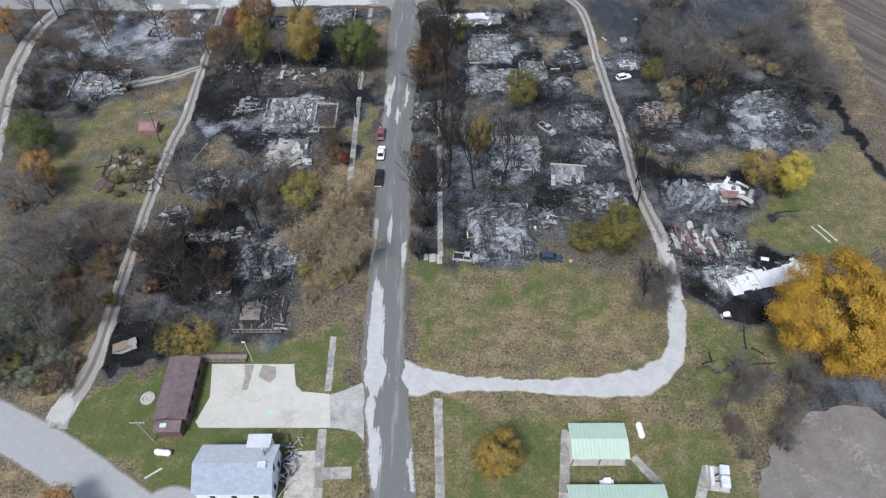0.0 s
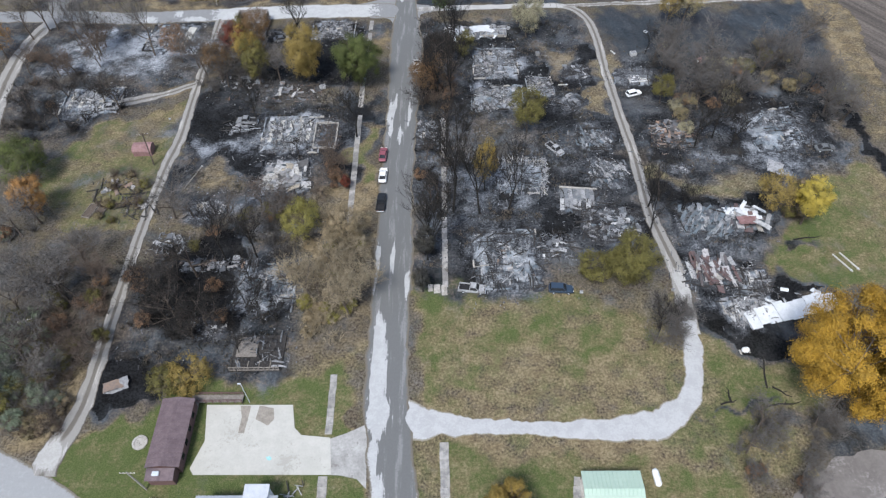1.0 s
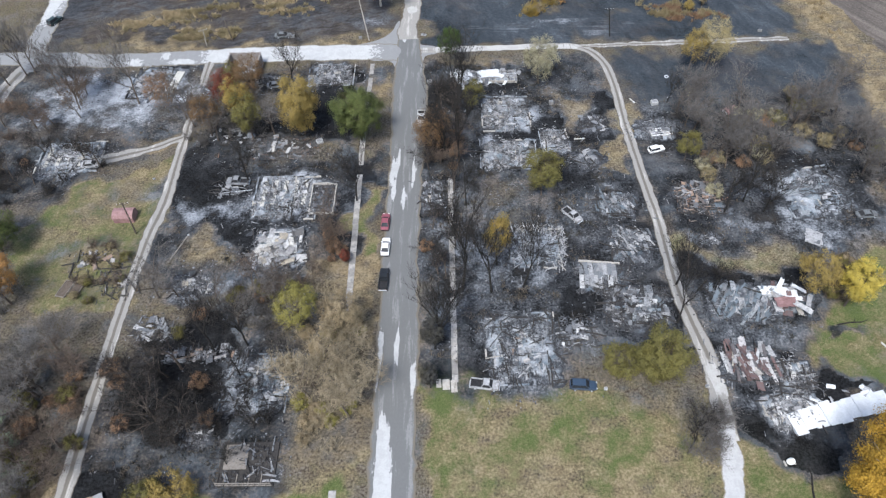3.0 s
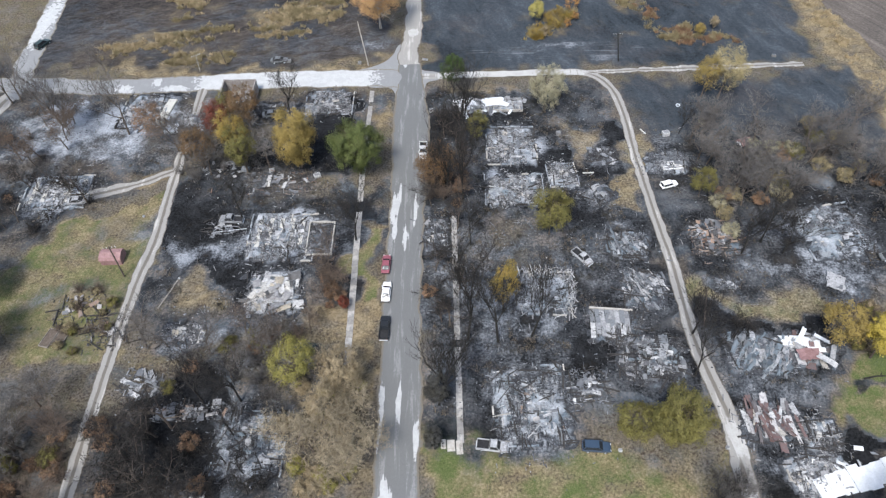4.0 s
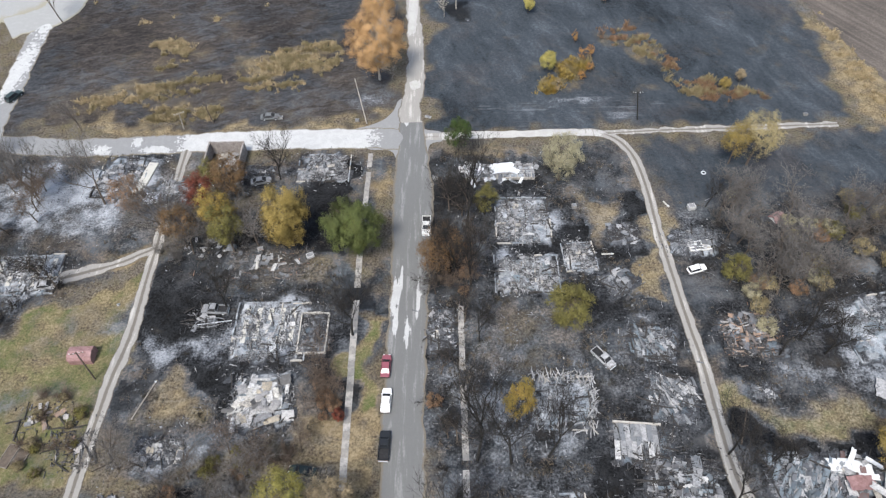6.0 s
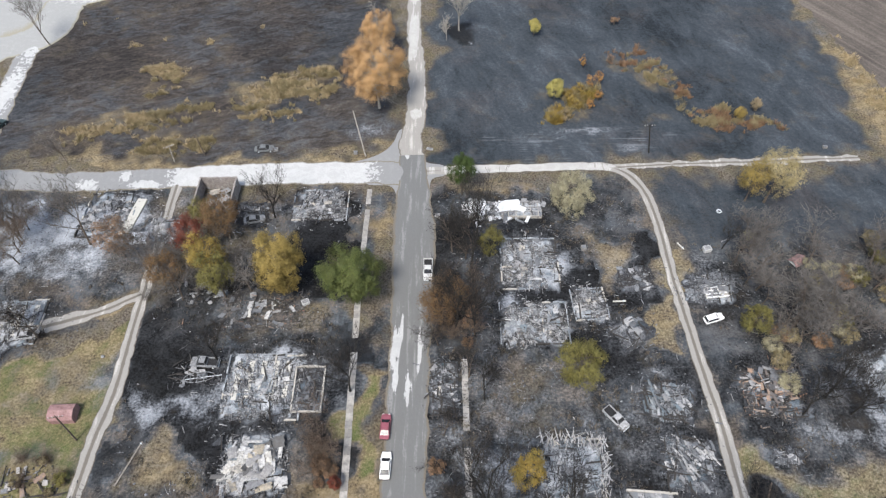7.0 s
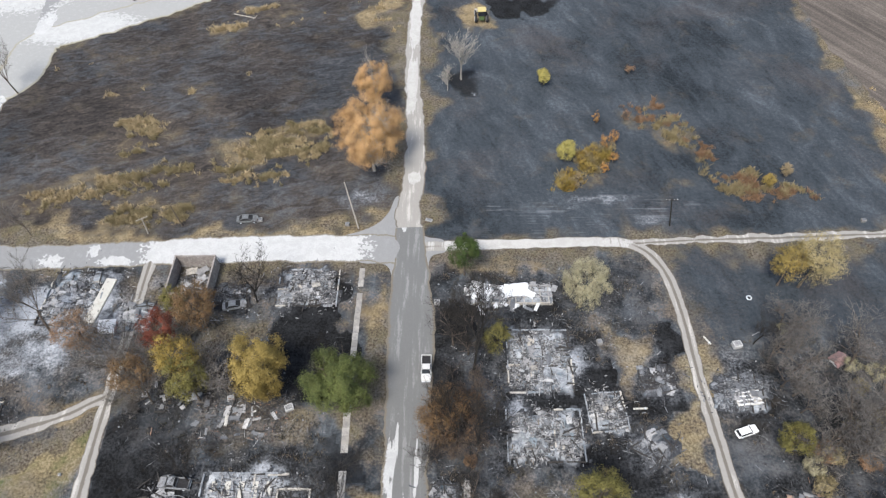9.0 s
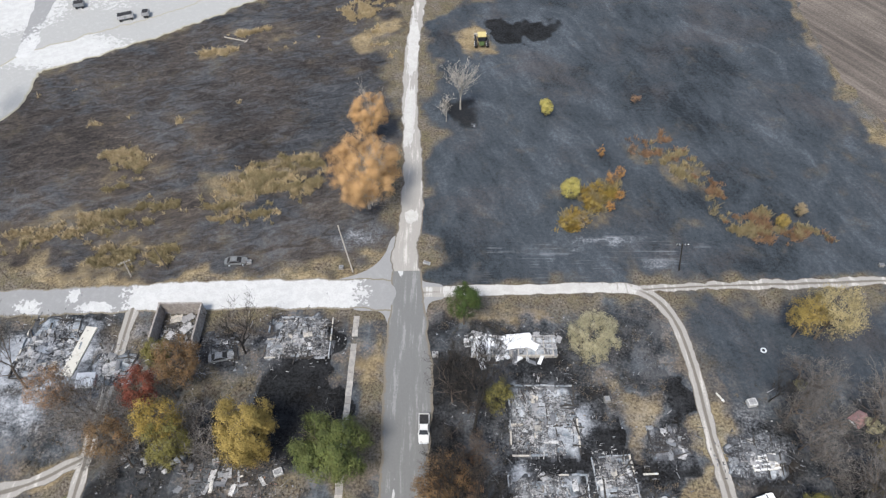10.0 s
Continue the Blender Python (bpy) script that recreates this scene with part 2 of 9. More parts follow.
M["ploughed"] = furrowed_material()
M["white_gravel"] = road_material("white_gravel", (0.345, 0.347, 0.335), (0.45, 0.452, 0.44), (0.28, 0.26, 0.2), streaks=1.0)
M["concrete"] = plain_material("concrete", (0.395, 0.385, 0.345), (0.46, 0.447, 0.405), 0.4, 0.9, stain=(0.35, 0.338, 0.30))
M["slab"] = plain_material("weathered_slab", (0.30, 0.28, 0.25), (0.44, 0.42, 0.38), 1.0, 0.9, stain=(0.18, 0.165, 0.14))
M["burnt_wood"] = plain_material("burnt_wood", (0.018, 0.017, 0.017), (0.06, 0.055, 0.05), 4.0, 0.85, local=True)
M["bark"] = plain_material("charred_bark", (0.009, 0.0085, 0.008), (0.034, 0.031, 0.028), 3.0, 0.95, local=True)
M["pale_bark"] = plain_material("pale_bark", (0.20, 0.18, 0.155), (0.42, 0.39, 0.34), 3.0, 0.95, local=True)
M["brown_bark"] = plain_material("brown_bark", (0.06, 0.048, 0.038), (0.13, 0.105, 0.085), 3.0, 0.95, local=True)
M["grey_twig"] = plain_material("grey_twig", (0.062, 0.057, 0.053), (0.158, 0.146, 0.134), 1.0, 0.95, local=True)
M["pale_twig"] = plain_material("pale_twig", (0.17, 0.138, 0.09), (0.34, 0.285, 0.195), 1.0, 0.95, local=True)
M["brown_twig"] = plain_material("brown_twig", (0.06, 0.045, 0.035), (0.14, 0.105, 0.08), 1.0, 0.95, local=True)
M["dark_twig"] = plain_material("dark_twig", (0.012, 0.011, 0.010), (0.04, 0.035, 0.031), 1.0, 0.95, local=True)
def ash_material(name, tones, black):
    """Settled ash: soft pale drifts, fine crumbs, sooty hollows, and bluish smoke haze painted in."""
    n = Nodes(name, 0.97)
    drift, crumb, grit = n.noise(0.33, 5, 0.62, 0.7), n.noise(2.4, 7, 0.75, 0.3), n.noise(9.0, 3, 0.6)
    k = n.blend((drift, 0.45), (crumb, 0.38), (grit, 0.17))
    c = n.ramp(k, [(0.39, tones[0]), (0.47, tones[1]), (0.53, tones[2]), (0.61, tones[3])])
    # blue tint in patches, imitating smoke hanging over the ash
    c = n.mix(n.math("MULTIPLY", n.edge(n.noise(0.24, 4, 0.6, 0.9), crumb, 0.5, 0.48, 0.64), 0.75), c, n.mix(0.5, c, (0.09, 0.145, 0.185)))
    c = n.mix(n.math("MULTIPLY", n.edge(n.noise(0.5, 6, 0.72, 0.6), crumb, 0.7, 0.56, 0.7), 0.85), c, black)
    thin = n.attribute("thin")[0]
    c = n.mix(n.edge(thin, n.blend((crumb, 0.6), (drift, 0.4)), 1.6, 0.3, 0.8), c, n.ramp(crumb, [(0.4, (0.014, 0.0155, 0.018)), (0.6, (0.062, 0.066, 0.073))]))
    return n.done(c, n.math("ADD", crumb, n.math("MULTIPLY", grit, 0.5)), 0.9, 0.1)


M["ash"] = ash_material("ash_bed", [(0.066, 0.075, 0.086), (0.178, 0.191, 0.207), (0.305, 0.322, 0.338), (0.48, 0.495, 0.508)], (0.028, 0.03, 0.034))
M["dark_ash"] = ash_material("dark_ash_bed", [(0.02, 0.021, 0.024), (0.06, 0.063, 0.07), (0.115, 0.12, 0.13), (0.25, 0.256, 0.268)], (0.012, 0.012, 0.014))
M["white_rubble"] = random_material("white_rubble", [(0, (0.052, 0.052, 0.057)), (0.16, (0.138, 0.140, 0.148)), (0.36, (0.232, 0.235, 0.241)), (0.58, (0.378, 0.380, 0.383)), (0.8, (0.516, 0.516, 0.512)), (0.96, (0.206, 0.172, 0.133))], island=True)
M["grey_rubble"] = random_material("grey_rubble", [(0, (0.033, 0.035, 0.041)), (0.25, (0.086, 0.094, 0.108)), (0.5, (0.155, 0.168, 0.187)), (0.75, (0.25, 0.265, 0.285)), (0.93, (0.40, 0.41, 0.42))], island=True)
M["dark_rubble"] = random_material("dark_rubble", [(0, (0.018, 0.018, 0.02)), (0.4, (0.05, 0.05, 0.055)), (0.7, (0.12, 0.12, 0.125)), (0.92, (0.30, 0.30, 0.30))], island=True)
M["brown_rubble"] = random_material("brown_rubble", [(0, (0.03, 0.027, 0.026)), (0.3, (0.10, 0.085, 0.075)), (0.55, (0.22, 0.17, 0.135)), (0.75, (0.36, 0.35, 0.34)), (0.9, (0.33, 0.19, 0.12))], island=True)
M["white_sheet"] = random_material("white_sheet", [(0, (0.541, 0.541, 0.533)), (0.35, (0.410, 0.410, 0.410)), (0.65, (0.295, 0.295, 0.299)), (0.85, (0.459, 0.426, 0.369))], 0.7, char=0.05)
M["grey_sheet"] = random_material("grey_sheet", [(0, (0.203, 0.215, 0.226)), (0.3, (0.133, 0.140, 0.152)), (0.55, (0.296, 0.300, 0.304)), (0.8, (0.429, 0.429, 0.429)), (0.93, (0.086, 0.086, 0.090))], 0.6, char=0.06)
M["blue_sheet"] = random_material("blue_sheet", [(0, (0.170, 0.212, 0.242)), (0.35, (0.111, 0.140, 0.162)), (0.6, (0.281, 0.306, 0.319)), (0.85, (0.425, 0.433, 0.438))], 0.55, char=0.06)
M["rust_sheet"] = random_material("rust_sheet", [(0, (0.115, 0.062, 0.054)), (0.3, (0.17, 0.10, 0.09)), (0.5, (0.52, 0.50, 0.49)), (0.72, (0.10, 0.085, 0.085)), (0.86, (0.62, 0.61, 0.60))], 0.65, char=0.0)
M["beige_sheet"] = random_material("beige_sheet", [(0, (0.558, 0.540, 0.495)), (0.3, (0.450, 0.396, 0.306)), (0.5, (0.594, 0.585, 0.567)), (0.7, (0.324, 0.315, 0.306)), (0.86, (0.108, 0.104, 0.099))], 0.7, char=0.0)
M["brown_sheet"] = random_material("brown_sheet", [(0, (0.30, 0.215, 0.16)), (0.28, (0.14, 0.115, 0.10)), (0.5, (0.42, 0.40, 0.38)), (0.7, (0.07, 0.065, 0.063)), (0.85, (0.36, 0.24, 0.165))], 0.8, char=0.0)

M["steel"] = plain_material("galvanised_steel", (0.42, 0.45, 0.48), (0.58, 0.61, 0.64), 1.0, 0.45)
M["pink_roof"] = plain_material("faded_red_metal", (0.17, 0.095, 0.09), (0.30, 0.185, 0.178), 1.0, 0.65)


def leaf_material(name, tones):
    """Leaves of one tree: a little play from leaf to leaf, more from bough to bough."""
    n = Nodes(name, 0.75)
    mean = tuple(sum(t[i] for t in tones) / len(tones) for i in range(3))
    pick = n.ramp(n.add("ShaderNodeNewGeometry").outputs["Random Per Island"], [(i / len(tones), c) for i, c in enumerate(tones)], True)
    c = n.mix(0.6, pick, mean)
    c = n.mix(n.edge(n.noise(0.33, 3, 0.6), n.noise(1.3, 2), 0.5, 0.42, 0.66), c, n.mix(0.45, c, tones[-1]))
    return n.done(n.mix(n.math("MULTIPLY", n.edge(n.noise(0.5, 3), n.noise(1.6, 2), 0.6, 0.4, 0.7), 0.55), c, n.mix(0.5, c, (0.06, 0.05, 0.02))))


LEAF = {
    "gold": leaf_material("gold_leaves", [(0.46, 0.265, 0.028), (0.38, 0.215, 0.026), (0.52, 0.32, 0.04), (0.21, 0.125, 0.02)]),
    "yellow": leaf_material("yellow_leaves", [(0.52, 0.395, 0.055), (0.45, 0.335, 0.055), (0.38, 0.29, 0.055), (0.56, 0.44, 0.085), (0.29, 0.24, 0.055)]),
    "mustard": leaf_material("mustard_leaves", [(0.29, 0.205, 0.055), (0.23, 0.166, 0.047), (0.35, 0.255, 0.08), (0.155, 0.118, 0.036)]),
    "orange": leaf_material("orange_leaves", [(0.37, 0.185, 0.055), (0.29, 0.15, 0.048), (0.43, 0.235, 0.08), (0.21, 0.115, 0.045)]),
    "tan": leaf_material("tan_leaves", [(0.50, 0.30, 0.13), (0.43, 0.255, 0.11), (0.55, 0.35, 0.17), (0.34, 0.20, 0.095)]),
    "olive": leaf_material("olive_leaves", [(0.15, 0.13, 0.036), (0.19, 0.162, 0.046), (0.115, 0.108, 0.033), (0.08, 0.077, 0.025)]),
    "green": leaf_material("green_leaves", [(0.078, 0.105, 0.026), (0.104, 0.126, 0.034), (0.155, 0.166, 0.05), (0.052, 0.07, 0.02), (0.034, 0.047, 0.016)]),
    "deep": leaf_material("deep_green_needles", [(0.036, 0.062, 0.013), (0.055, 0.086, 0.017), (0.022, 0.038, 0.011)]),
    "willow": leaf_material("grey_green_leaves", [(0.236, 0.218, 0.130), (0.307, 0.283, 0.177), (0.189, 0.171, 0.100), (0.354, 0.325, 0.224)]),
    "palegold": leaf_material("pale_gold_leaves", [(0.37, 0.30, 0.145), (0.30, 0.24, 0.11), (0.43, 0.36, 0.19), (0.20, 0.16, 0.075)]),
    "lemon": leaf_material("pale_yellow_leaves", [(0.42, 0.36, 0.10), (0.34, 0.30, 0.085), (0.49, 0.42, 0.14), (0.24, 0.215, 0.06)]),
    "lime": leaf_material("yellow_green_leaves", [(0.235, 0.205, 0.048), (0.19, 0.172, 0.043), (0.28, 0.245, 0.07), (0.125, 0.118, 0.034)]),
    "sage": leaf_material("sage_leaves", [(0.215, 0.26, 0.18), (0.29, 0.335, 0.245), (0.165, 0.20, 0.13), (0.13, 0.16, 0.10)]),
    "maroon": leaf_material("maroon_leaves", [(0.16, 0.036, 0.022), (0.115, 0.028, 0.019), (0.20, 0.055, 0.028), (0.08, 0.025, 0.018)]),
    "russet": leaf_material("russet_leaves", [(0.153, 0.088, 0.053), (0.212, 0.124, 0.071), (0.106, 0.068, 0.045), (0.260, 0.165, 0.100)]),
    "rust": leaf_material("rust_leaves", [(0.15, 0.08, 0.038), (0.11, 0.066, 0.034), (0.19, 0.105, 0.045), (0.085, 0.06, 0.03)]),
    "amber": leaf_material("amber_olive_leaves", [(0.30, 0.19, 0.045), (0.22, 0.155, 0.04), (0.36, 0.23, 0.055), (0.13, 0.115, 0.03)]),
    "reed": leaf_material("dry_reeds", [(0.30, 0.228, 0.132), (0.23, 0.177, 0.106), (0.37, 0.292, 0.184), (0.17, 0.136, 0.08)]),
    "weed": leaf_material("grey_weeds", [(0.27, 0.215, 0.118), (0.20, 0.162, 0.09), (0.345, 0.29, 0.175), (0.145, 0.122, 0.062)]),
    "straw": leaf_material("pale_straw", [(0.42, 0.335, 0.20), (0.34, 0.265, 0.155), (0.50, 0.41, 0.26), (0.25, 0.19, 0.105)]),
    "scorch": leaf_material("scorched_grass", [(0.085, 0.07, 0.056), (0.12, 0.097, 0.075), (0.06, 0.052, 0.044), (0.15, 0.124, 0.096)]),
    "char": leaf_material("charred_needles", [(0.035, 0.035, 0.033), (0.059, 0.057, 0.050), (0.026, 0.026, 0.026)]),
}


# ---- mesh helpers ----
def put_mesh(name, verts, faces, material=None):
    me = bpy.data.meshes.new(name)
    me.from_pydata([tuple(v) for v in verts], [], faces)
    me.update()
    if material:
        me.materials.append(material)
    return me


def child(name, me, parent, label="", m=None, material=None):
    ob = new(name, me)
    ob.parent = parent
    if m is not None:
        ob.matrix_basis = m
    if material:
        ob.material_slots[0].link = "OBJECT"
        ob.material_slots[0].material = material
    if label:
        tagged(ob, label)
    return ob


def part(name, bm, material, parent, label=""):
    me = bpy.data.meshes.new(name)
    bm.to_mesh(me)
    bm.free()
    me.materials.append(material)
    ob = new(name, me)
    ob.parent = parent
    if label:
        tagged(ob, label)
    return ob


def thing(name, label, category, x, y, z=0.0, turn=0.0, group="", kind=""):
    ob = new(name)
    ob.matrix_basis = pose(x, y, z, 0, 0, turn)
    ob.empty_display_size = 0.3
    return tagged(ob, label, category, group, kind)


def box(bm, x0, x1, y0, y1, z0, z1, m=None, bevel=0.0):
    """An axis-aligned block, moved by m."""
    t = pose((x0 + x1) / 2, (y0 + y1) / 2, (z0 + z1) / 2) @ Matrix.Diagonal((x1 - x0, y1 - y0, z1 - z0, 1))
    r = bmesh.ops.create_cube(bm, size=1.0, matrix=(m @ t) if m else t)
    if bevel:
        bmesh.ops.bevel(bm, geom=list({e for v in r["verts"] for e in v.link_edges}), offset=bevel, segments=2, affect="EDGES")
    return bm


def rod(bm, a, b, r0, r1=None, sides=8):
    a, b = Vector(a), Vector(b)
    m = Matrix.Translation((a + b) / 2) @ (b - a).to_track_quat("Z", "Y").to_matrix().to_4x4()
    bmesh.ops.create_cone(bm, cap_ends=True, segments=sides, radius1=r0, radius2=r0 if r1 is None else r1, depth=(b - a).length, matrix=m)
    return bm


def loft(stations, rounding=0.35):
    """A closed hull along x; each station is (x, half width, low z, high z)."""
    bm = bmesh.new()
    rings = []
    for x, w, lo, hi in stations:
        k = rounding * min(w, (hi - lo) / 2)
        ring = [(-w + k, lo), (w - k, lo), (w, lo + k), (w, hi - k), (w - k, hi), (-w + k, hi), (-w, hi - k), (-w, lo + k)]
        rings.append([bm.verts.new((x, a, b)) for a, b in ring])
    for a, b in zip(rings, rings[1:]):
        for i in range(8):
            bm.faces.new((a[i], a[(i + 1) % 8], b[(i + 1) % 8], b[i]))
    bm.faces.new(list(reversed(rings[0])))
    bm.faces.new(rings[-1])
    bmesh.ops.recalc_face_normals(bm, faces=bm.faces)
    return bm


# ---- the ground ----
def lattice_noise(x, y, cell, seed):
    """Smooth value noise between 0 and 1."""
    table = np.random.RandomState(seed).rand(256, 256)
    u, v = x / cell + 100, y / cell + 100
    i, j = np.floor(u).astype(int), np.floor(v).astype(int)
    f, g = u - i, v - j
    f, g = f * f * (3 - 2 * f), g * g * (3 - 2 * g)
    t = lambda a, b: table[a % 256, b % 256]
    return (t(i, j) * (1 - f) + t(i + 1, j) * f) * (1 - g) + (t(i, j + 1) * (1 - f) + t(i + 1, j + 1) * f) * g


def axis(lo, hi, step):
    outer = np.array([6.0, 14, 30, 60, 120, 240, 500, 1000, 2200])
    return np.concatenate([(lo - outer)[::-1], np.arange(lo, hi + step / 2, step), hi + outer])


GX, GY = np.meshgrid(axis(-150.0, 140.0, 0.6), axis(24.0, 306.0, 0.6))
WX = GX + 7 * (lattice_noise(GX, GY, 9.0, 3) - 0.5) + 4.2 * (lattice_noise(GX, GY, 3.2, 4) - 0.5) + 1.6 * (lattice_noise(GX, GY, 1.3, 8) - 0.5)
WY = GY + 7 * (lattice_noise(GX, GY, 9.0, 5) - 0.5) + 4.2 * (lattice_noise(GX, GY, 3.2, 6) - 0.5) + 1.6 * (lattice_noise(GX, GY, 1.3, 9) - 0.5)
ZONE = {k: np.zeros_like(GX) for k in ("burn", "green", "ash", "straw")}


def distance_inside(points, x, y):
    """Signed distance to a polygon, positive inside."""
    inside, near = np.zeros(x.shape, bool), np.full(x.shape, 1e9)
    for (ax, ay), (bx, by) in zip(points, points[1:] + points[:1]):
        cross = ((ay > y) != (by > y)) & (x < (bx - ax) * (y - ay) / ((by - ay) or 1e-9) + ax)
        inside ^= cross
        k = np.clip(((x - ax) * (bx - ax) + (y - ay) * (by - ay)) / ((bx - ax) ** 2 + (by - ay) ** 2 + 1e-9), 0, 1)
        near = np.minimum(near, np.hypot(x - ax - k * (bx - ax), y - ay - k * (by - ay)))
    return np.where(inside, near, -near)


def area(kind, level, soft, *points):
    """Sets a zone's level inside a polygon, with a soft margin."""
    k = np.clip(distance_inside(list(points), WX, WY) / soft + 0.5, 0, 1)
    ZONE[kind][:] = ZONE[kind] * (1 - k) + level * k
    if kind in ("green", "straw"):
        ZONE["burn"] *= 1 - (0.8 if kind == "green" else 0.45) * k * level
    if kind == "straw":
        ZONE["green"] *= 1 - 0.6 * k * min(1.0, level)


def spot(kind, level, x, y, rx, ry, turn=0.0):
    """The same inside a soft-edged ellipse."""
    c, s = math.cos(radians(turn)), math.sin(radians(turn))
    u, v = ((WX - x) * c + (WY - y) * s) / rx, (-(WX - x) * s + (WY - y) * c) / ry
    k = np.clip((1.35 - np.hypot(u, v)) / 0.7, 0, 1)
    ZONE[kind][:] = ZONE[kind] * (1 - k) + level * k
    if kind in ("green", "straw"):
        ZONE["burn"] *= 1 - (0.8 if kind == "green" else 0.45) * k * level
    if kind == "straw":
        ZONE["green"] *= 1 - 0.6 * k * min(1.0, level)


# thin scorching all over the village
area("burn", 0.42, 12, (-115, 66), (-20, 70), (85, 78), (105, 190), (-12, 186), (-135, 188))

# unburnt grass and straw
area("green", 0.58, 5, (-9.4, 90.3), (45.5, 85.3), (68.9, 75.5), (62.8, 57.6), (50.0, 40.9), (44.8, 29.2), (-6.6, 29.2))
area("green", 0.62, 3, (-25.4, 73.7), (-16.0, 73.6), (-13.3, 29.3), (-50.4, 29.3), (-62.7, 53.0), (-54.4, 65.2))
area("green", 0.75, 3, (-8.5, 85.9), (-7.1, 90.3), (11.9, 88.6), (25.3, 85.5), (38.0, 81.1), (40.7, 73.1), (37.7, 63.4), (28.1, 60.3), (-5.8, 61.4))
area("green", 0.84, 2, (-1.2, 56.4), (39.2, 56.7), (42.6, 50.4), (47.3, 40.9), (44.8, 29.2), (-1.2, 29.2))
area("straw", 0.75, 2, (-3.7, 58.0), (40.5, 57.8), (42.7, 55.1), (24.3, 54.0), (0.2, 54.6))
spot("straw", 0.7, 6.3, 63.0, 12, 1.6)
for x, y, rx, ry, lv in ((2, 76, 4, 2, 0.5), (16, 73, 5, 2, 0.45), (23, 79, 6, 2, 0.5), (33, 74, 4, 3, 0.5), (20, 65, 6, 2, 0.45), (-2, 67, 3, 3, 0.4), (37, 67, 2, 4, 0.55)):
    spot("straw", lv, x, y, rx, ry, 12)
for x, y, rx, ry in ((8, 72, 4, 3), (27, 71, 5, 3), (14, 79, 5, 2), (30, 64, 5, 2), (-6, 80, 1.5, 7)):
    spot("green", 0.95, x, y, rx, ry, -10)
spot("straw", 0.6, 10.7, 68.4, 7, 4)
spot("straw", 0.6, 29.2, 67.0, 7, 4)
spot("straw", 0.6, 9.3, 81.4, 8, 3)
area("green", 0.97, 2, (-61.9, 59.5), (-54.4, 65.2), (-18.8, 71.1), (-15.6, 58.1), (-15.7, 37.5), (-44.1, 37.6), (-64.0, 50.9))
area("green", 0.76, 3, (-86.5, 137.3), (-72.0, 146.6), (-67.4, 143.2), (-66.8, 110.2), (-68.0, 101.2), (-77.0, 101.3), (-84.4, 104.7), (-97.5, 120.5), (-92.0, 128.6))
area("green", 0.8, 3, (45.4, 75.0), (64.5, 74.9), (59.3, 58.7), (42.4, 57.7))
area("green", 0.9, 3, (60.6, 95.7), (72.4, 107.2), (90.0, 121.9), (99.1, 112.2), (104.4, 92.1), (85.5, 84.9), (62.4, 89.5))
spot("straw", 0.55, 89.5, 107.0, 6, 10)
area("green", 0.6, 4, (-99.1, 82.5), (-68.9, 74.1), (-66.6, 58.4), (-72.6, 55.7), (-87.8, 58.5))
spot("straw", 0.6, -68.6, 64.1, 4, 10, -20)
spot("straw", 0.7, -75.7, 58.5, 9, 2.5, -15)
spot("straw", 0.6, -65.4, 42.2, 12, 6)
area("straw", 0.55, 3, (-22.3, 139.3), (-18.9, 139.3), (-17.6, 96.6), (-16.8, 85.1), (-25.4, 85.2), (-25.2, 109.7))
spot("green", 0.75, -19.5, 124.8, 2.2, 10)
spot("green", 0.8, -18.9, 63.8, 2.5, 7)
spot("green", 0.8, -5.6, 73.5, 2.0, 14)
spot("straw", 0.65, -26.1, 108.6, 4, 4)
area("straw", 0.35, 3, (-30.3, 93.7), (-17.5, 96.7), (-16.4, 68.6), (-25.0, 69.9))

# the burnt ground
area("burn", 0.91, 4, (-8.5, 86.6), (-10.2, 181.4), (33.8, 184.3), (39.3, 160.2), (40.8, 130.9), (41.1, 106.7), (40.3, 99.1), (26.3, 99.3), (18.8, 93.2), (8.0, 86.7), (-0.2, 85.0), (-5.9, 85.9))
area("burn", 0.85, 5, (-10.0, 190.1), (-10.3, 279.8), (32.1, 319.7), (104.2, 308.6), (98.4, 265.7), (96.4, 228.5), (90.5, 192.5), (62.4, 189.2))
area("burn", 0.86, 4, (40.7, 185.2), (93.4, 186.2), (87.4, 158.4), (61.8, 153.4), (43.6, 153.5), (41.6, 161.5))
area("burn", 0.91, 5, (41.5, 153.6), (83.0, 158.4), (74.7, 117.5), (80.6, 116.3), (62.1, 117.2), (50.4, 120.5), (42.5, 121.3), (40.7, 137.1))
area("burn", 0.9, 3, (42.8, 113.7), (60.1, 111.1), (68.1, 103.1), (64.6, 98.9), (63.0, 95.7), (59.4, 91.1), (70.0, 85.1), (64.7, 75.5), (50.7, 71.1), (45.1, 76.3), (45.3, 89.7), (42.9, 100.1))
spot("burn", 0.9, 71.1, 99.1, 5, 0.8)
spot("burn", 0.9, 50.6, 62.7, 10, 0.8)
area("burn", 0.92, 4, (-65.8, 151.5), (-18.4, 181.6), (-16.0, 131.7), (-20.4, 114.5), (-26.5, 112.1), (-36.6, 109.9), (-54.1, 105.5), (-67.1, 120.1), (-64.5, 132.5))
spot("burn", 0.95, -54.6, 135.6, 12, 7)
spot("burn", 0.62, -41.8, 148.0, 8, 5)
spot("burn", 0.1, -29.1, 148.3, 5, 5)
spot("burn", 0.0, -53.4, 119.9, 5, 5)
spot("straw", 0.5, -53.4, 119.9, 4, 4)
area("burn", 0.86, 4, (-63.4, 64.1), (-63.8, 86.5), (-59.7, 97.2), (-33.1, 96.9), (-27.8, 71.2), (-38.3, 67.5), (-52.5, 65.8), (-56.9, 62.9))
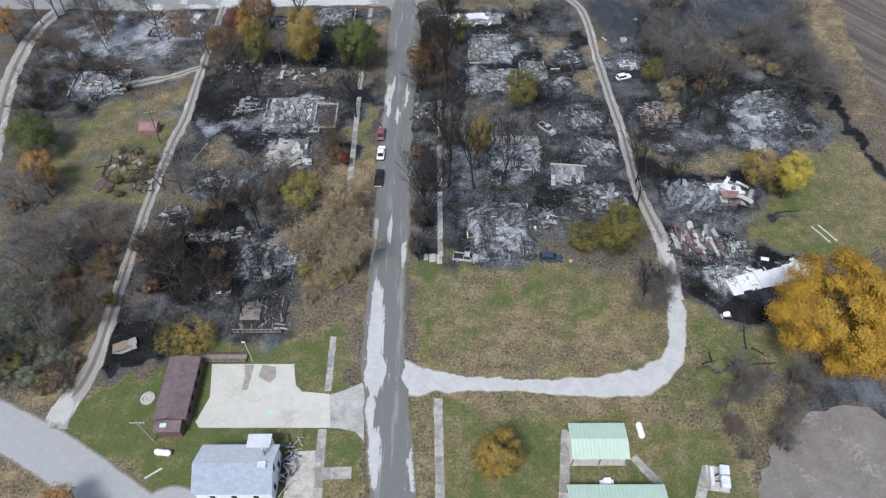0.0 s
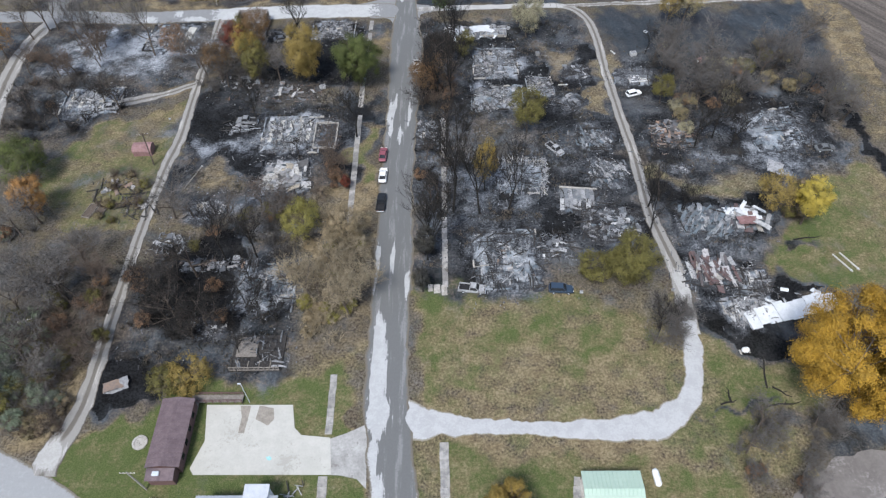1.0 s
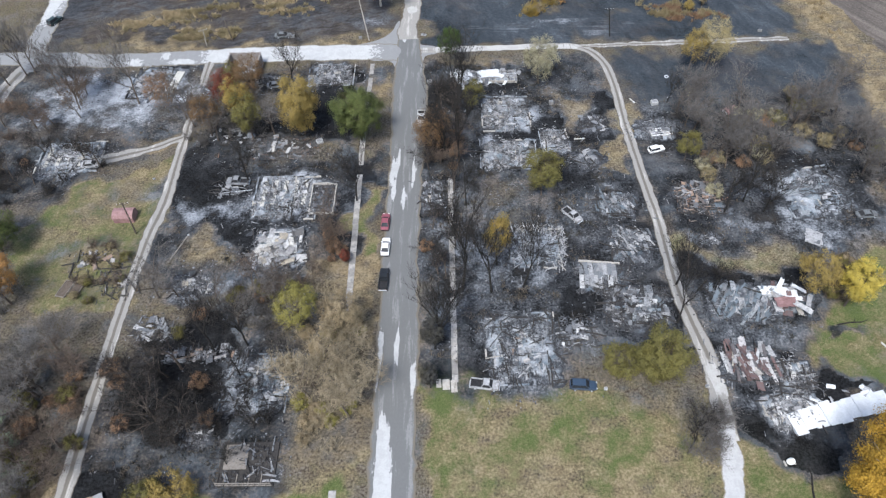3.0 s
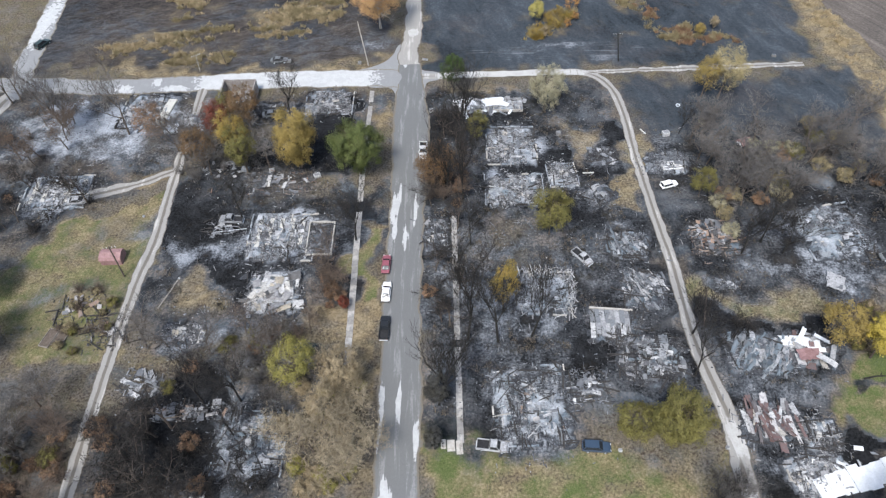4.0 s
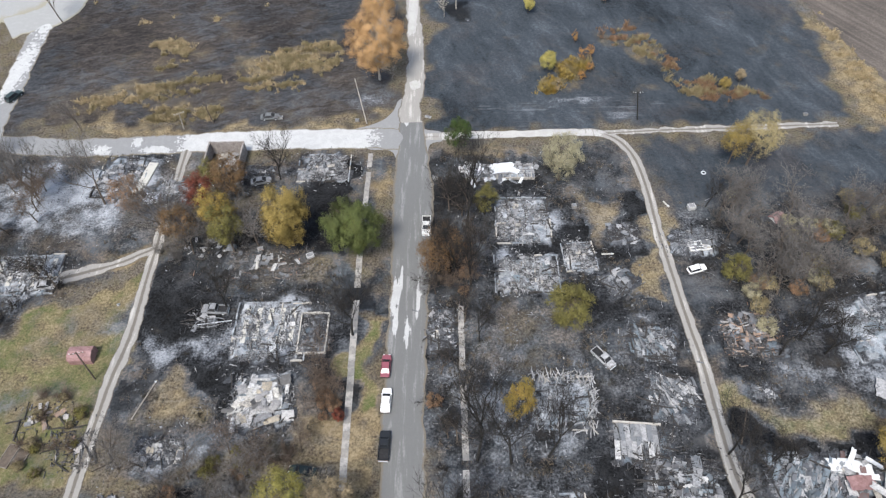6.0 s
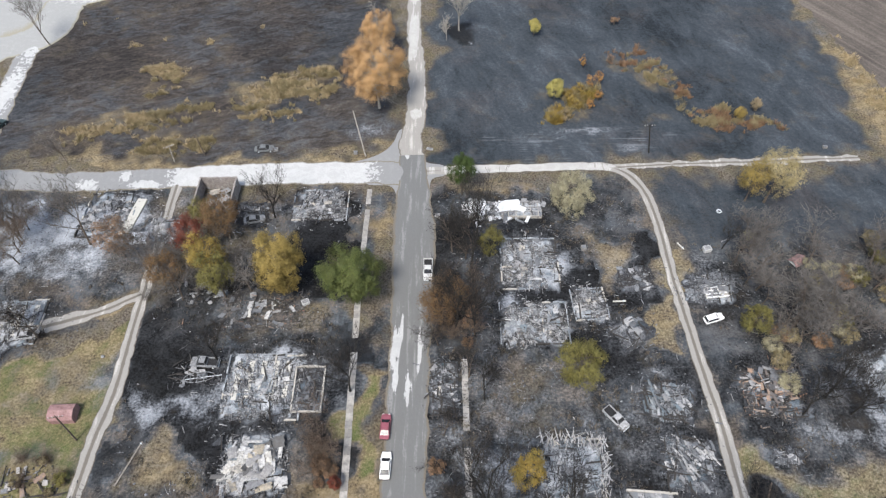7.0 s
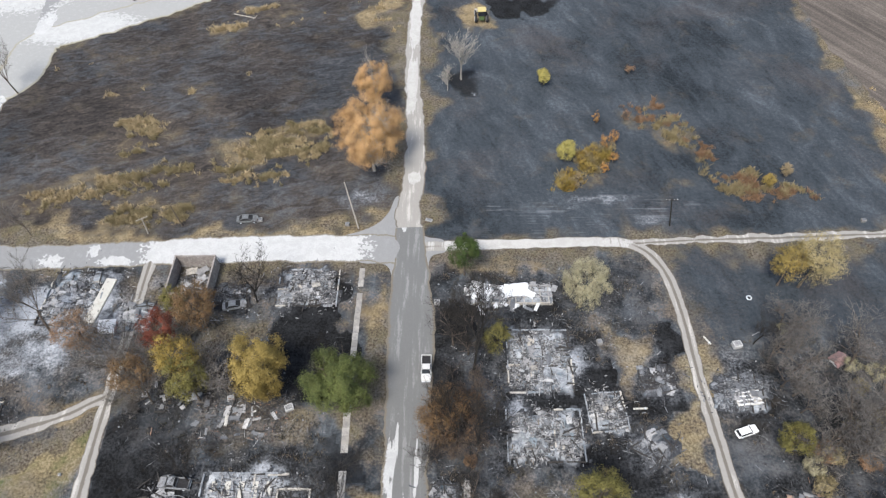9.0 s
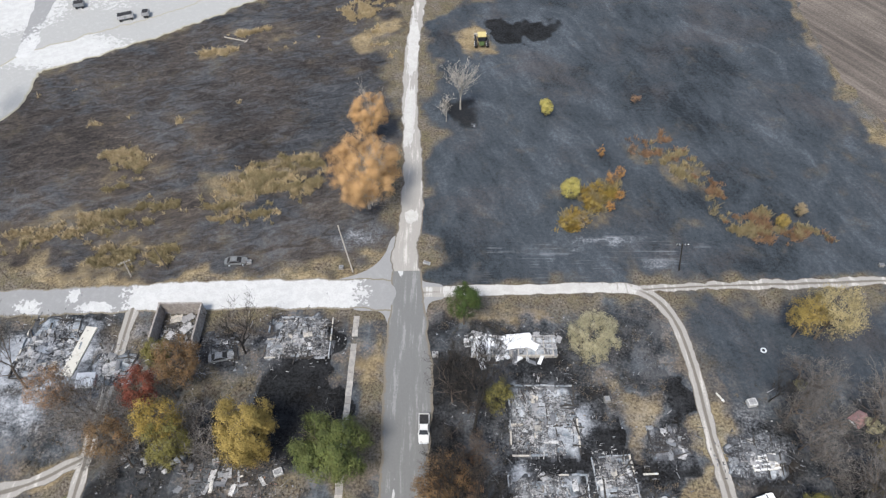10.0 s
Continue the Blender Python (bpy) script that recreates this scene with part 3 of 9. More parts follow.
area("burn", 0.45, 5, (-87.1, 92.8), (-67.3, 94.1), (-64.3, 114.7), (-30.2, 112.3), (-29.1, 93.7), (-62.8, 90.9), (-79.8, 74.2))
area("burn", 0.8, 5, (-129.8, 186.4), (-70.7, 181.7), (-68.1, 160.5), (-78.8, 152.6), (-83.3, 143.5), (-87.8, 135.8), (-103.5, 128.7))
area("burn", 0.4, 5, (-95.2, 115.4), (-77.8, 103.5), (-67.5, 97.0), (-70.2, 83.7), (-84.8, 83.8))
area("burn", 0.76, 6, (-95.7, 191.9), (-18.3, 194.4), (-18.1, 213.1), (-22.6, 303.7), (-65.9, 287.5), (-117.7, 253.2), (-120.0, 217.1), (-124.8, 190.6))
spot("burn", 0.85, -49.8, 248.1, 22, 10)
spot("burn", 0.85, -92.3, 233.7, 20, 11)
spot("burn", 0.8, -28.7, 206.6, 10, 6)
spot("burn", 0.25, -46.4, 218.4, 11, 5, 10)
spot("straw", 0.5, -45.4, 220.2, 11, 5, 12)
spot("straw", 0.45, -74.2, 222.2, 9, 6)
spot("straw", 0.52, -81.0, 206.8, 14, 3, 22)
spot("straw", 0.45, -80.1, 238.7, 16, 2.0, 14)
spot("straw", 0.42, -102.7, 251.9, 14, 1.8, 12)
spot("straw", 0.45, -54.1, 274.9, 14, 2, 12)
spot("straw", 0.8, -67.1, 265.9, 5, 2.2)
spot("straw", 0.45, -58.7, 205.1, 9, 6, 40)
spot("straw", 0.55, -92.7, 202.2, 12, 3, 20)
spot("straw", 0.65, -73.2, 199.0, 6, 3)
spot("straw", 0.8, -25.9, 274.6, 4, 7)
spot("burn", 0.1, -25.1, 274.6, 4, 7)
area("straw", 0.55, 2.5, (-96.8, 194.7), (-25.1, 193.7), (-17.3, 197.3), (-18.1, 191.5), (-94.8, 189.8))
area("burn", 0.05, 1.5, (-105.2, 192.6), (-25.1, 193.0), (-17.3, 196.6), (-18.1, 191.3), (-103.9, 189.8))
area("burn", 0.1, 1.5, (-15.3, 192.9), (-20.4, 291.4), (-11.8, 291.3), (-10.5, 192.9))
spot("straw", 0.6, 27.6, 211.2, 9, 6, 40)
spot("straw", 0.42, 44.8, 223.3, 10, 2.5, -38)
spot("straw", 0.36, 55.5, 205.3, 12, 3, -10)
spot("burn", 0.45, 44.8, 223.3, 12, 3.5, -38)
area("burn", 0.95, 3, (-39.9, 172.7), (-22.1, 170.7), (-20.9, 154.1), (-32.6, 152.0))
# the far fields on the east
area("burn", 0.0, 5, (106.8, 308.6), (101.9, 273.3), (98.6, 232.4), (96.0, 199.8), (123.8, 199.6), (185.2, 307.6))
area("straw", 0.36, 9, (89.8, 281.6), (92.4, 265.7), (92.4, 217.6), (90.5, 192.5), (84.9, 192.5), (88.0, 232.5))
area("straw", 0.3, 10, (104.6, 302.2), (96.3, 268.2), (94.6, 232.4), (94.3, 201.3), (109.8, 204.3), (125.7, 273.1))
area("straw", 0.6, 5, (108.6, 177.2), (111.2, 171.3), (103.9, 127.7), (108.2, 115.8), (101.9, 132.0))
area("straw", 0.3, 3, (92, 300), (90, 262), (95, 236), (97, 225), (103, 228), (98, 250), (97, 300))
area("straw", 0.65, 3, (97, 234), (97, 200), (95, 186), (94, 165), (107, 150), (112, 180), (104, 230))
area("burn", 0.3, 2, (93, 300), (91, 262), (95, 236), (104, 228), (98, 250), (97, 300))
area("burn", 0.05, 3, (96, 236), (98, 200), (98, 186), (99, 165), (107, 150), (112, 180), (104, 228))
area("burn", 0.86, 3, (82, 188), (97, 188), (99, 170), (97, 152), (94, 143), (86, 146), (82, 165))
# yards left green by the fire, and straw patches among the ruins
spot("burn", 0.05, 25.9, 164.5, 3.5, 6)
spot("straw", 0.6, 25.9, 164.5, 3.5, 6)
area("burn", 0.0, 1.5, (35.8, 163.0), (40.0, 161.5), (39.2, 137.1), (33.7, 141.6), (29.8, 142.2), (33.3, 149.9))
area("green", 0.6, 1.5, (35.8, 163.0), (40.0, 161.5), (39.2, 137.1), (33.7, 141.6), (29.8, 142.2), (33.3, 149.9))
area("straw", 0.5, 1.5, (35.8, 163.0), (40.0, 161.5), (39.2, 137.1), (33.7, 141.6), (29.8, 142.2), (33.3, 149.9))
spot("burn", 0.2, 59.2, 114.7, 14, 3, -8)
spot("green", 0.6, 59.2, 114.7, 13, 3, -8)
spot("burn", 0.1, 45.6, 118.7, 3, 5)
spot("green", 0.7, 45.6, 118.7, 3, 5)
spot("straw", 0.7, 6.4, 181.5, 9, 1.8)
spot("burn", 0.3, 6.5, 182.3, 12, 2.2)
area("burn", 0.15, 2, (-22.7, 177.0), (-17.3, 176.9), (-16.7, 154.1), (-19.9, 144.3), (-21.9, 144.3), (-21.6, 154.1))
spot("straw", 0.8, -19.9, 170.8, 2.5, 6)
spot("burn", 0.6, 7.3, 134.1, 10, 6)
spot("ash", 0.3, 4.8, 133.1, 8, 6)
spot("burn", 0.6, 5.5, 127.2, 6, 3)
# pale ash drifts, and smoke haze over the yards painted as ash
area("ash", 0.17, 6, (-8, 90), (36, 100), (39, 160), (32, 181), (-8, 181))
area("ash", 0.17, 6, (44, 96), (62, 96), (66, 110), (90, 120), (92, 148), (60, 150), (44, 160))
area("ash", 0.1, 6, (-63, 114), (-25, 114), (-25, 150), (-62, 150))
area("burn", 0.93, 3, (70.5, 128.6), (82.8, 151.5), (94.1, 148.9), (89.0, 121.4), (76.3, 117.9), (68.1, 119.9))
spot("ash", 1.0, -86.4, 172.0, 19, 8)
spot("ash", 0.75, -89.2, 164.0, 19, 5.5)
spot("ash", 0.36, -53.2, 130.3, 10, 2.5)
spot("ash", 0.6, -37.3, 133.3, 12, 9)
spot("ash", 0.55, -38.4, 114.7, 7, 6)
spot("ash", 0.55, 11.3, 93.3, 8, 9)
spot("ash", 0.58, 12.9, 111.1, 7, 5)
spot("ash", 0.55, 2.7, 114.2, 5, 7)
spot("ash", 0.3, 9.3, 153.8, 8, 11)
spot("ash", 0.55, 29.5, 131.1, 4, 3)
spot("ash", 0.4, 53.8, 98.0, 9, 3)
spot("ash", 0.4, 46.2, 98.0, 5, 5)
spot("ash", 0.55, 54.0, 83.8, 7, 4)
spot("ash", 0.6, 70.7, 123.6, 14, 4, -8)
spot("ash", 0.5, 67.9, 134.9, 10, 4)
spot("ash", 0.5, -37.3, 90.8, 7, 6)
spot("ash", 0.45, 45.0, 154.8, 6, 5)
spot("ash", 0.45, -24.3, 199.6, 5, 3)
spot("ash", 0.55, 24.7, 198.6, 10, 1.0)
spot("ash", 0.5, 39.7, 192.7, 4, 1.6)
spot("ash", 0.35, -28.2, 131.2, 6, 6)
spot("ash", 0.4, 2.9, 125.1, 8, 2)
spot("ash", 0.35, -63.1, 137.2, 6, 4)
spot("ash", 0.45, -3.5, 115.5, 4, 12)
spot("ash", 0.45, 23.3, 126.9, 8, 5)
spot("ash", 0.4, 4.6, 131.4, 6, 5)
spot("ash", 0.4, 12.2, 103.7, 8, 3)
spot("ash", 0.45, -50.1, 110.0, 8, 3)
spot("ash", 0.4, -38.7, 104.2, 10, 2.5)
spot("ash", 0.55, -34.0, 88.0, 6, 8)
spot("straw", 0.5, -28.9, 114.6, 5, 6)
# bare tilled soil on the south-east
area("green", 0.0, 3, (48.0, 46.5), (58.9, 51.9), (77.8, 56.5), (95.2, 37.2), (49.7, 29.2))
area("ash", 0.1, 3, (48.5, 41.8), (55.3, 49.4), (66.8, 52.8), (87.3, 56.4), (95.2, 37.2), (49.7, 29.2))
area("burn", 0.9, 1.5, (69.2, 51.8), (65.5, 49.3), (70.6, 48.3), (84.3, 50.2), (86.5, 54.8), (72.3, 54.9))

area("burn", 0.97, 1.5, (94.2, 146), (98.0, 146), (99.0, 126), (98.8, 106), (95.4, 106), (94.6, 126))
# below the gold tree: its shade painted as burn, along with dark soil and brush
spot("green", 0.1, 67.6, 57.6, 9, 4)
spot("burn", 0.75, 67.6, 57.6, 10, 4)
spot("burn", 0.0, 4.0, 271.1, 4.5, 5.5)
spot("straw", 1.1, 4.0, 271.1, 4.5, 5.5)
spot("burn", 1.0, 15.6, 276.8, 9, 4)
area("burn", 0.05, 1.0, (-22.0, 137.8), (-18.8, 137.7), (-17.6, 109.7), (-17.6, 96.6), (-20.8, 96.6))
area("green", 0.72, 1.0, (-21.7, 136.3), (-18.8, 136.2), (-17.9, 114.4), (-20.4, 114.5))
area("straw", 0.7, 1.0, (-20.8, 114.5), (-17.9, 114.4), (-17.6, 96.6), (-20.8, 96.6))
spot("straw", 0.75, -26.2, 109.7, 4, 5)
spot("burn", 0.1, -26.7, 109.2, 5, 5)
area("burn", 0.2, 2, (-82.1, 144.7), (-66.5, 152.6), (-64.4, 140.0), (-65.0, 121.7), (-78.2, 119.9), (-86.0, 139.0))
area("green", 0.7, 2, (-76.2, 140.1), (-66.5, 150.7), (-64.4, 140.0), (-65.0, 121.7), (-78.2, 119.9), (-84.7, 135.7))
spot("straw", 0.7, -72.6, 154.6, 8, 3, 25)
area("burn", 0.35, 4, (-63.0, 107.8), (-26.2, 109.7), (-23.9, 96.6), (-34.3, 95.7), (-48.8, 95.8), (-60.8, 99.0))
area("straw", 0.3, 4, (-63.0, 107.8), (-26.2, 109.7), (-23.9, 96.6), (-34.3, 95.7), (-48.8, 95.8), (-60.8, 99.0))
spot("burn", 0.7, -77.6, 120.2, 4, 3)
spot("burn", 0.75, -70.2, 112.6, 4, 3)
spot("burn", 0.6, -82.5, 110.4, 5, 3)
area("burn", 0.3, 3, (-95, 122), (-84, 136), (-68, 149), (-67.4, 104), (-78, 102), (-86, 106))
for x, y, rx, ry in ((-78, 133, 4, 2), (-72, 138, 3, 3), (-86, 122, 4, 3), (-75, 116, 4, 2), (-82, 127, 3, 2)):
    spot("straw", 0.5, x, y, rx, ry)
spot("burn", 0.93, -1.5, 241.0, 4, 7)
spot("ash", 0.9, -0.6, 237.4, 1.0, 1.2)
spot("straw", 0.45, 9.0, 261.0, 7, 0.8, 20)
# ash and soot under every ruin
spot("burn", 0.97, 10.3, 94.8, 9.1, 10.4, 3)
spot("ash", 0.6, 10.3, 94.8, 6.0, 6.9, 3)
spot("burn", 0.97, 14.6, 117.8, 8.3, 6.2, -4)
spot("ash", 0.85, 14.6, 117.8, 5.5, 4.1, -4)
spot("burn", 0.97, 27.1, 111.3, 6.0, 3.9, -6)
spot("ash", 0.6, 27.1, 111.3, 4.0, 2.6, -6)
spot("burn", 0.97, 32.5, 103.5, 8.1, 6.8, -8)
spot("ash", 0.3, 32.5, 103.5, 5.3, 4.5, -8)
spot("burn", 0.97, 34.1, 119.5, 6.0, 6.0, -12)
spot("ash", 0.3, 34.1, 119.5, 4.0, 4.0, -12)
spot("burn", 0.97, 32.8, 130.3, 5.7, 4.9, -10)
spot("ash", 0.3, 32.8, 130.3, 3.8, 3.3, -10)
spot("burn", 0.97, 10.7, 145.8, 8.3, 6.8, 0)
spot("ash", 0.85, 10.7, 145.8, 5.5, 4.5, 0)
spot("burn", 0.97, 11.2, 160.7, 7.3, 8.1, 0)
spot("ash", 0.85, 11.2, 160.7, 4.8, 5.3, 0)
spot("burn", 0.97, 21.7, 150.5, 4.7, 4.4, 4)
spot("ash", 0.85, 21.7, 150.5, 3.1, 2.9, 4)
spot("burn", 0.97, -33.9, 177.6, 8.1, 6.2, 0)
spot("ash", 0.85, -33.9, 177.6, 5.3, 4.1, 0)
spot("burn", 0.97, -78.0, 177.3, 8.3, 6.5, 0)
spot("ash", 0.85, -78.0, 177.3, 5.5, 4.3, 0)
spot("burn", 0.97, -38.3, 133.9, 9.6, 8.3, 0)
spot("ash", 0.85, -38.3, 133.9, 6.4, 5.5, 0)
spot("burn", 0.97, -30.4, 133.1, 3.9, 6.5, 0)
spot("ash", 0.3, -30.4, 133.1, 2.6, 4.3, 0)
spot("burn", 0.97, -38.0, 119.1, 7.5, 7.3, 6)
spot("ash", 0.85, -38.0, 119.1, 5.0, 4.8, 6)
spot("burn", 0.97, 52.4, 104.4, 8.3, 5.7, -3)
spot("ash", 0.3, 52.4, 104.4, 5.5, 3.8, -3)
spot("burn", 0.97, 61.0, 105.2, 6.5, 5.2, -8)
spot("ash", 0.3, 61.0, 105.2, 4.3, 3.4, -8)
spot("burn", 0.97, 50.3, 90.6, 7.8, 6.2, -6)
spot("ash", 0.3, 50.3, 90.6, 5.2, 4.1, -6)
spot("burn", 0.97, 54.8, 82.4, 6.8, 4.4, 6)
spot("ash", 0.85, 54.8, 82.4, 4.5, 2.9, 6)
spot("burn", 0.97, 51.4, 132.0, 7.5, 6.5, 0)
spot("ash", 0.3, 51.4, 132.0, 5.0, 4.3, 0)
spot("burn", 0.97, 75.9, 134.7, 8.5, 9.1, 10)
spot("ash", 0.6, 75.9, 134.7, 5.6, 6.0, 10)
spot("burn", 0.97, -91.0, 146.1, 11.7, 6.5, 6)
spot("ash", 0.85, -91.0, 146.1, 7.7, 4.3, 6)
spot("burn", 0.97, -37.0, 89.1, 7.8, 8.1, 0)
spot("ash", 0.6, -37.0, 89.1, 5.2, 5.3, 0)
spot("burn", 0.97, -46.3, 79.2, 4.2, 3.6, 0)
spot("ash", 0.3, -46.3, 79.2, 2.8, 2.4, 0)
spot("burn", 0.97, 31.9, 156.9, 4.4, 3.6, 0)
spot("ash", 0.3, 31.9, 156.9, 2.9, 2.4, 0)
spot("burn", 0.97, 29.0, 144.8, 4.4, 3.6, 30)
spot("ash", 0.3, 29.0, 144.8, 2.9, 2.4, 30)
spot("burn", 0.97, 45.9, 154.0, 6.8, 4.4, -6)
spot("ash", 0.6, 45.9, 154.0, 4.5, 2.9, -6)
spot("burn", 0.97, -6.2, 133.1, 3.4, 6.8, 0)
spot("ash", 0.3, -6.2, 133.1, 2.2, 4.5, 0)
spot("burn", 0.97, -47.8, 175.4, 4.4, 3.9, 0)
spot("ash", 0.3, -47.8, 175.4, 2.9, 2.6, 0)
spot("burn", 0.97, -53.7, 110.1, 5.2, 3.1, 0)
spot("ash", 0.85, -53.7, 110.1, 3.4, 2.1, 0)
spot("burn", 0.97, -66.4, 170.7, 5.5, 4.4, 0)
spot("ash", 0.85, -66.4, 170.7, 3.6, 2.9, 0)
spot("burn", 0.97, 50.5, 120.3, 2.9, 1.7, 0)
spot("ash", 0.6, 50.5, 120.3, 1.9, 1.1, 0)
spot("burn", 0.97, 57.7, 89.1, 4.2, 3.9, 0)
spot("ash", 0.85, 57.7, 89.1, 2.8, 2.6, 0)
spot("ash", 0.0, -57.3, 136.4, 9, 4)
spot("burn", 1.0, -57.3, 136.4, 9, 4)
for x, y, rx, ry in ((-30.4, 166.9, 8, 7), (-27.8, 173.3, 7, 4), (21.1, 155.0, 5, 3), (34.8, 164.2, 3.5, 2.5), (14.3, 147.7, 3, 6), (33.3, 153.9, 3, 2), (-4.9, 155.1, 3, 7), (-2.7, 166.8, 4, 5), (22.5, 139.0, 4, 4), (-49.2, 125.4, 8, 4), (22.0, 102.5, 3, 7), (-53.5, 87.6, 8, 10), (-47.3, 97.4, 6, 5), (-57.6, 68.9, 6, 3), (-36.1, 86.2, 5, 8), (47.1, 112.5, 5, 3), (43.7, 96.0, 6, 2), (-45.6, 130.7, 6, 2), (-59.3, 139.9, 7, 3)):
    spot("ash", 0.0, x, y, rx * 0.8, ry * 0.8)
    spot("burn", 1.0, x, y, rx, ry)
# smooth blue-grey ash and black pools of soot round the ruins
area("ash", 0.7, 3, (-62, 132), (-46, 133), (-46, 126), (-60, 125.5))
area("ash", 0.0, 1.5, (-63.4, 139.7), (-52.8, 141), (-47.4, 137.2), (-48, 134.6), (-61.9, 134.6))
area("burn", 1.0, 1.5, (-63.4, 139.7), (-52.8, 141), (-47.4, 137.2), (-48, 134.6), (-61.9, 134.6))
for poly in (((60, 89), (70, 90), (74, 87), (66, 85), (59, 86)), ((49, 77), (56, 78), (64, 79), (60, 73), (51, 72.5)), ((48, 111), (66, 111), (67, 108.5), (48, 109)), ((16, 159), (21, 162.5), (27, 157), (25, 154), (17, 155)),
             ((20, 108), (23, 108), (23, 98), (20, 97)), ((-52, 91), (-44, 92), (-42, 76), (-50, 75)), ((-64, 72), (-54, 70), (-54, 64.5), (-63, 64.5))):
    area("ash", 0.0, 1.5, *poly)
    area("burn", 1.0, 1.5, *poly)
rows_n, cols_n = GX.shape
relief = 0.05 * (lattice_noise(GX, GY, 1.4, 11) - 0.5) * np.clip(ZONE["burn"] + ZONE["ash"], 0, 1) - 0.03
flat = np.stack([GX, GY, relief], -1).reshape(-1, 3)
a = np.arange(rows_n * cols_n).reshape(rows_n, cols_n)
quads = np.stack([a[:-1, :-1], a[:-1, 1:], a[1:, 1:], a[1:, :-1]], -1).reshape(-1, 4)
ground_mesh = bpy.data.meshes.new("ground")
ground_mesh.vertices.add(len(flat))
ground_mesh.vertices.foreach_set("co", flat.ravel())
ground_mesh.loops.add(quads.size)
ground_mesh.loops.foreach_set("vertex_index", quads.ravel())
ground_mesh.polygons.add(len(quads))
ground_mesh.polygons.foreach_set("loop_start", np.arange(0, quads.size, 4))
ground_mesh.update(calc_edges=True)
zone_layer = ground_mesh.attributes.new("zone", "FLOAT_COLOR", "POINT")
zone_layer.data.foreach_set("color", np.stack([ZONE[k] for k in ("burn", "green", "ash", "straw")], -1).astype(np.float32).ravel())
tract = np.zeros(GX.shape + (4,), np.float32)
for channel, soft, poly in (
        (0, 5, [(-10.5, 189), (-10.5, 300), (32, 330), (104, 325), (90, 262), (95, 240), (97, 200), (97, 189)]),
        (0, 8, [(41.5, 186), (97, 187), (95, 162), (80, 166), (60, 168), (44, 160)]),
        (1, 5, [(-125, 190), (-17, 191), (-16.5, 213), (-20, 310), (-66, 292), (-118, 258), (-122, 217)]),
        (2, 3, [(-6, 191.5), (20, 191), (44, 192), (52, 196), (46, 200), (20, 202), (4, 200)])):
    tract[..., channel] = np.maximum(tract[..., channel], np.clip(distance_inside(poly, WX, WY) / soft + 0.5, 0, 1))
ground_mesh.attributes.new("tract", "FLOAT_COLOR", "POINT").data.foreach_set("color", tract.ravel())
ground_mesh.materials.append(M["ground"])
tagged(new("ground", ground_mesh), "burnt black, ashy and dry grassy ground of a village", "ground", kind="structure")


# ---- roads ----
def smooth_line(points, step=0.7):
    """A soft curve through points, as evenly spaced places."""
    p = [Vector((*q[:2], 0)) for q in points]
    p = [2 * p[0] - p[1]] + p + [2 * p[-1] - p[-2]]
    out = []
    for i in range(1, len(p) - 2):
        n = max(2, int((p[i + 1] - p[i]).length / step))
        for k in range(n):
            t = k / n
            out.append(0.5 * (2 * p[i] + (p[i + 1] - p[i - 1]) * t + (2 * p[i - 1] - 5 * p[i] + 4 * p[i + 1] - p[i + 2]) * t * t + (3 * p[i] - p[i - 1] - 3 * p[i + 1] + p[i + 2]) * t ** 3))
    return out + [p[-2]]


def road(name, label, material, points, widths, z, patches=(), ragged=0.35, ruts=False, across=14):
    line = smooth_line(points)
    n = len(line)
    wide = np.interp(np.linspace(0, len(widths) - 1, n), range(len(widths)), widths)
    verts, tones = [], []
    for i, p in enumerate(line):
        d = (line[min(i + 1, n - 1)] - line[max(i - 1, 0)]).normalized()
        side = Vector((d.y, -d.x, 0))
        for j in range(across + 3):
            u = 2 * min(max(j - 1, 0), across) / across - 1
            skirt = j in (0, across + 2)
            w = wide[i] / 2 + ragged * 2 * (noise.noise((p.x * 0.35, p.y * 0.35, 7 * (u > 0) + z * 90)) + 0.5 * noise.noise((p.x, p.y, 3 + 9 * (u > 0))))
            q = p + side * (u * w + (0.05 if u > 0 else -0.05) * skirt)
            verts.append((q.x, q.y, -0.08 if skirt else z + 0.03 * (1 - u * u)))
            pale = max([0.0] + [lv * min(1, max(0, 1.6 - 1.2 * math.hypot((q.x - px) / rx, (q.y - py) / ry))) for px, py, rx, ry, lv in patches])
            centre = math.exp(-(u / 0.3) ** 2) * max(0.0, 1.0 - pale) if ruts else 0
            tones.append((pale, centre, abs(u) ** 5 * 0.9, i / n))
    m = across + 3
    faces = [(i * m + j, i * m + j + 1, (i + 1) * m + j + 1, (i + 1) * m + j) for i in range(n - 1) for j in range(m - 1)]
    me = put_mesh(name, verts, faces, M[material])
    me.flip_normals() if me.polygons[len(faces) // 2].normal.z < 0 else None
    me.attributes.new("lane", "FLOAT_COLOR", "POINT").data.foreach_set("color", np.array(tones, np.float32).ravel())
    return tagged(new(name, me), label, "road", kind="structure")


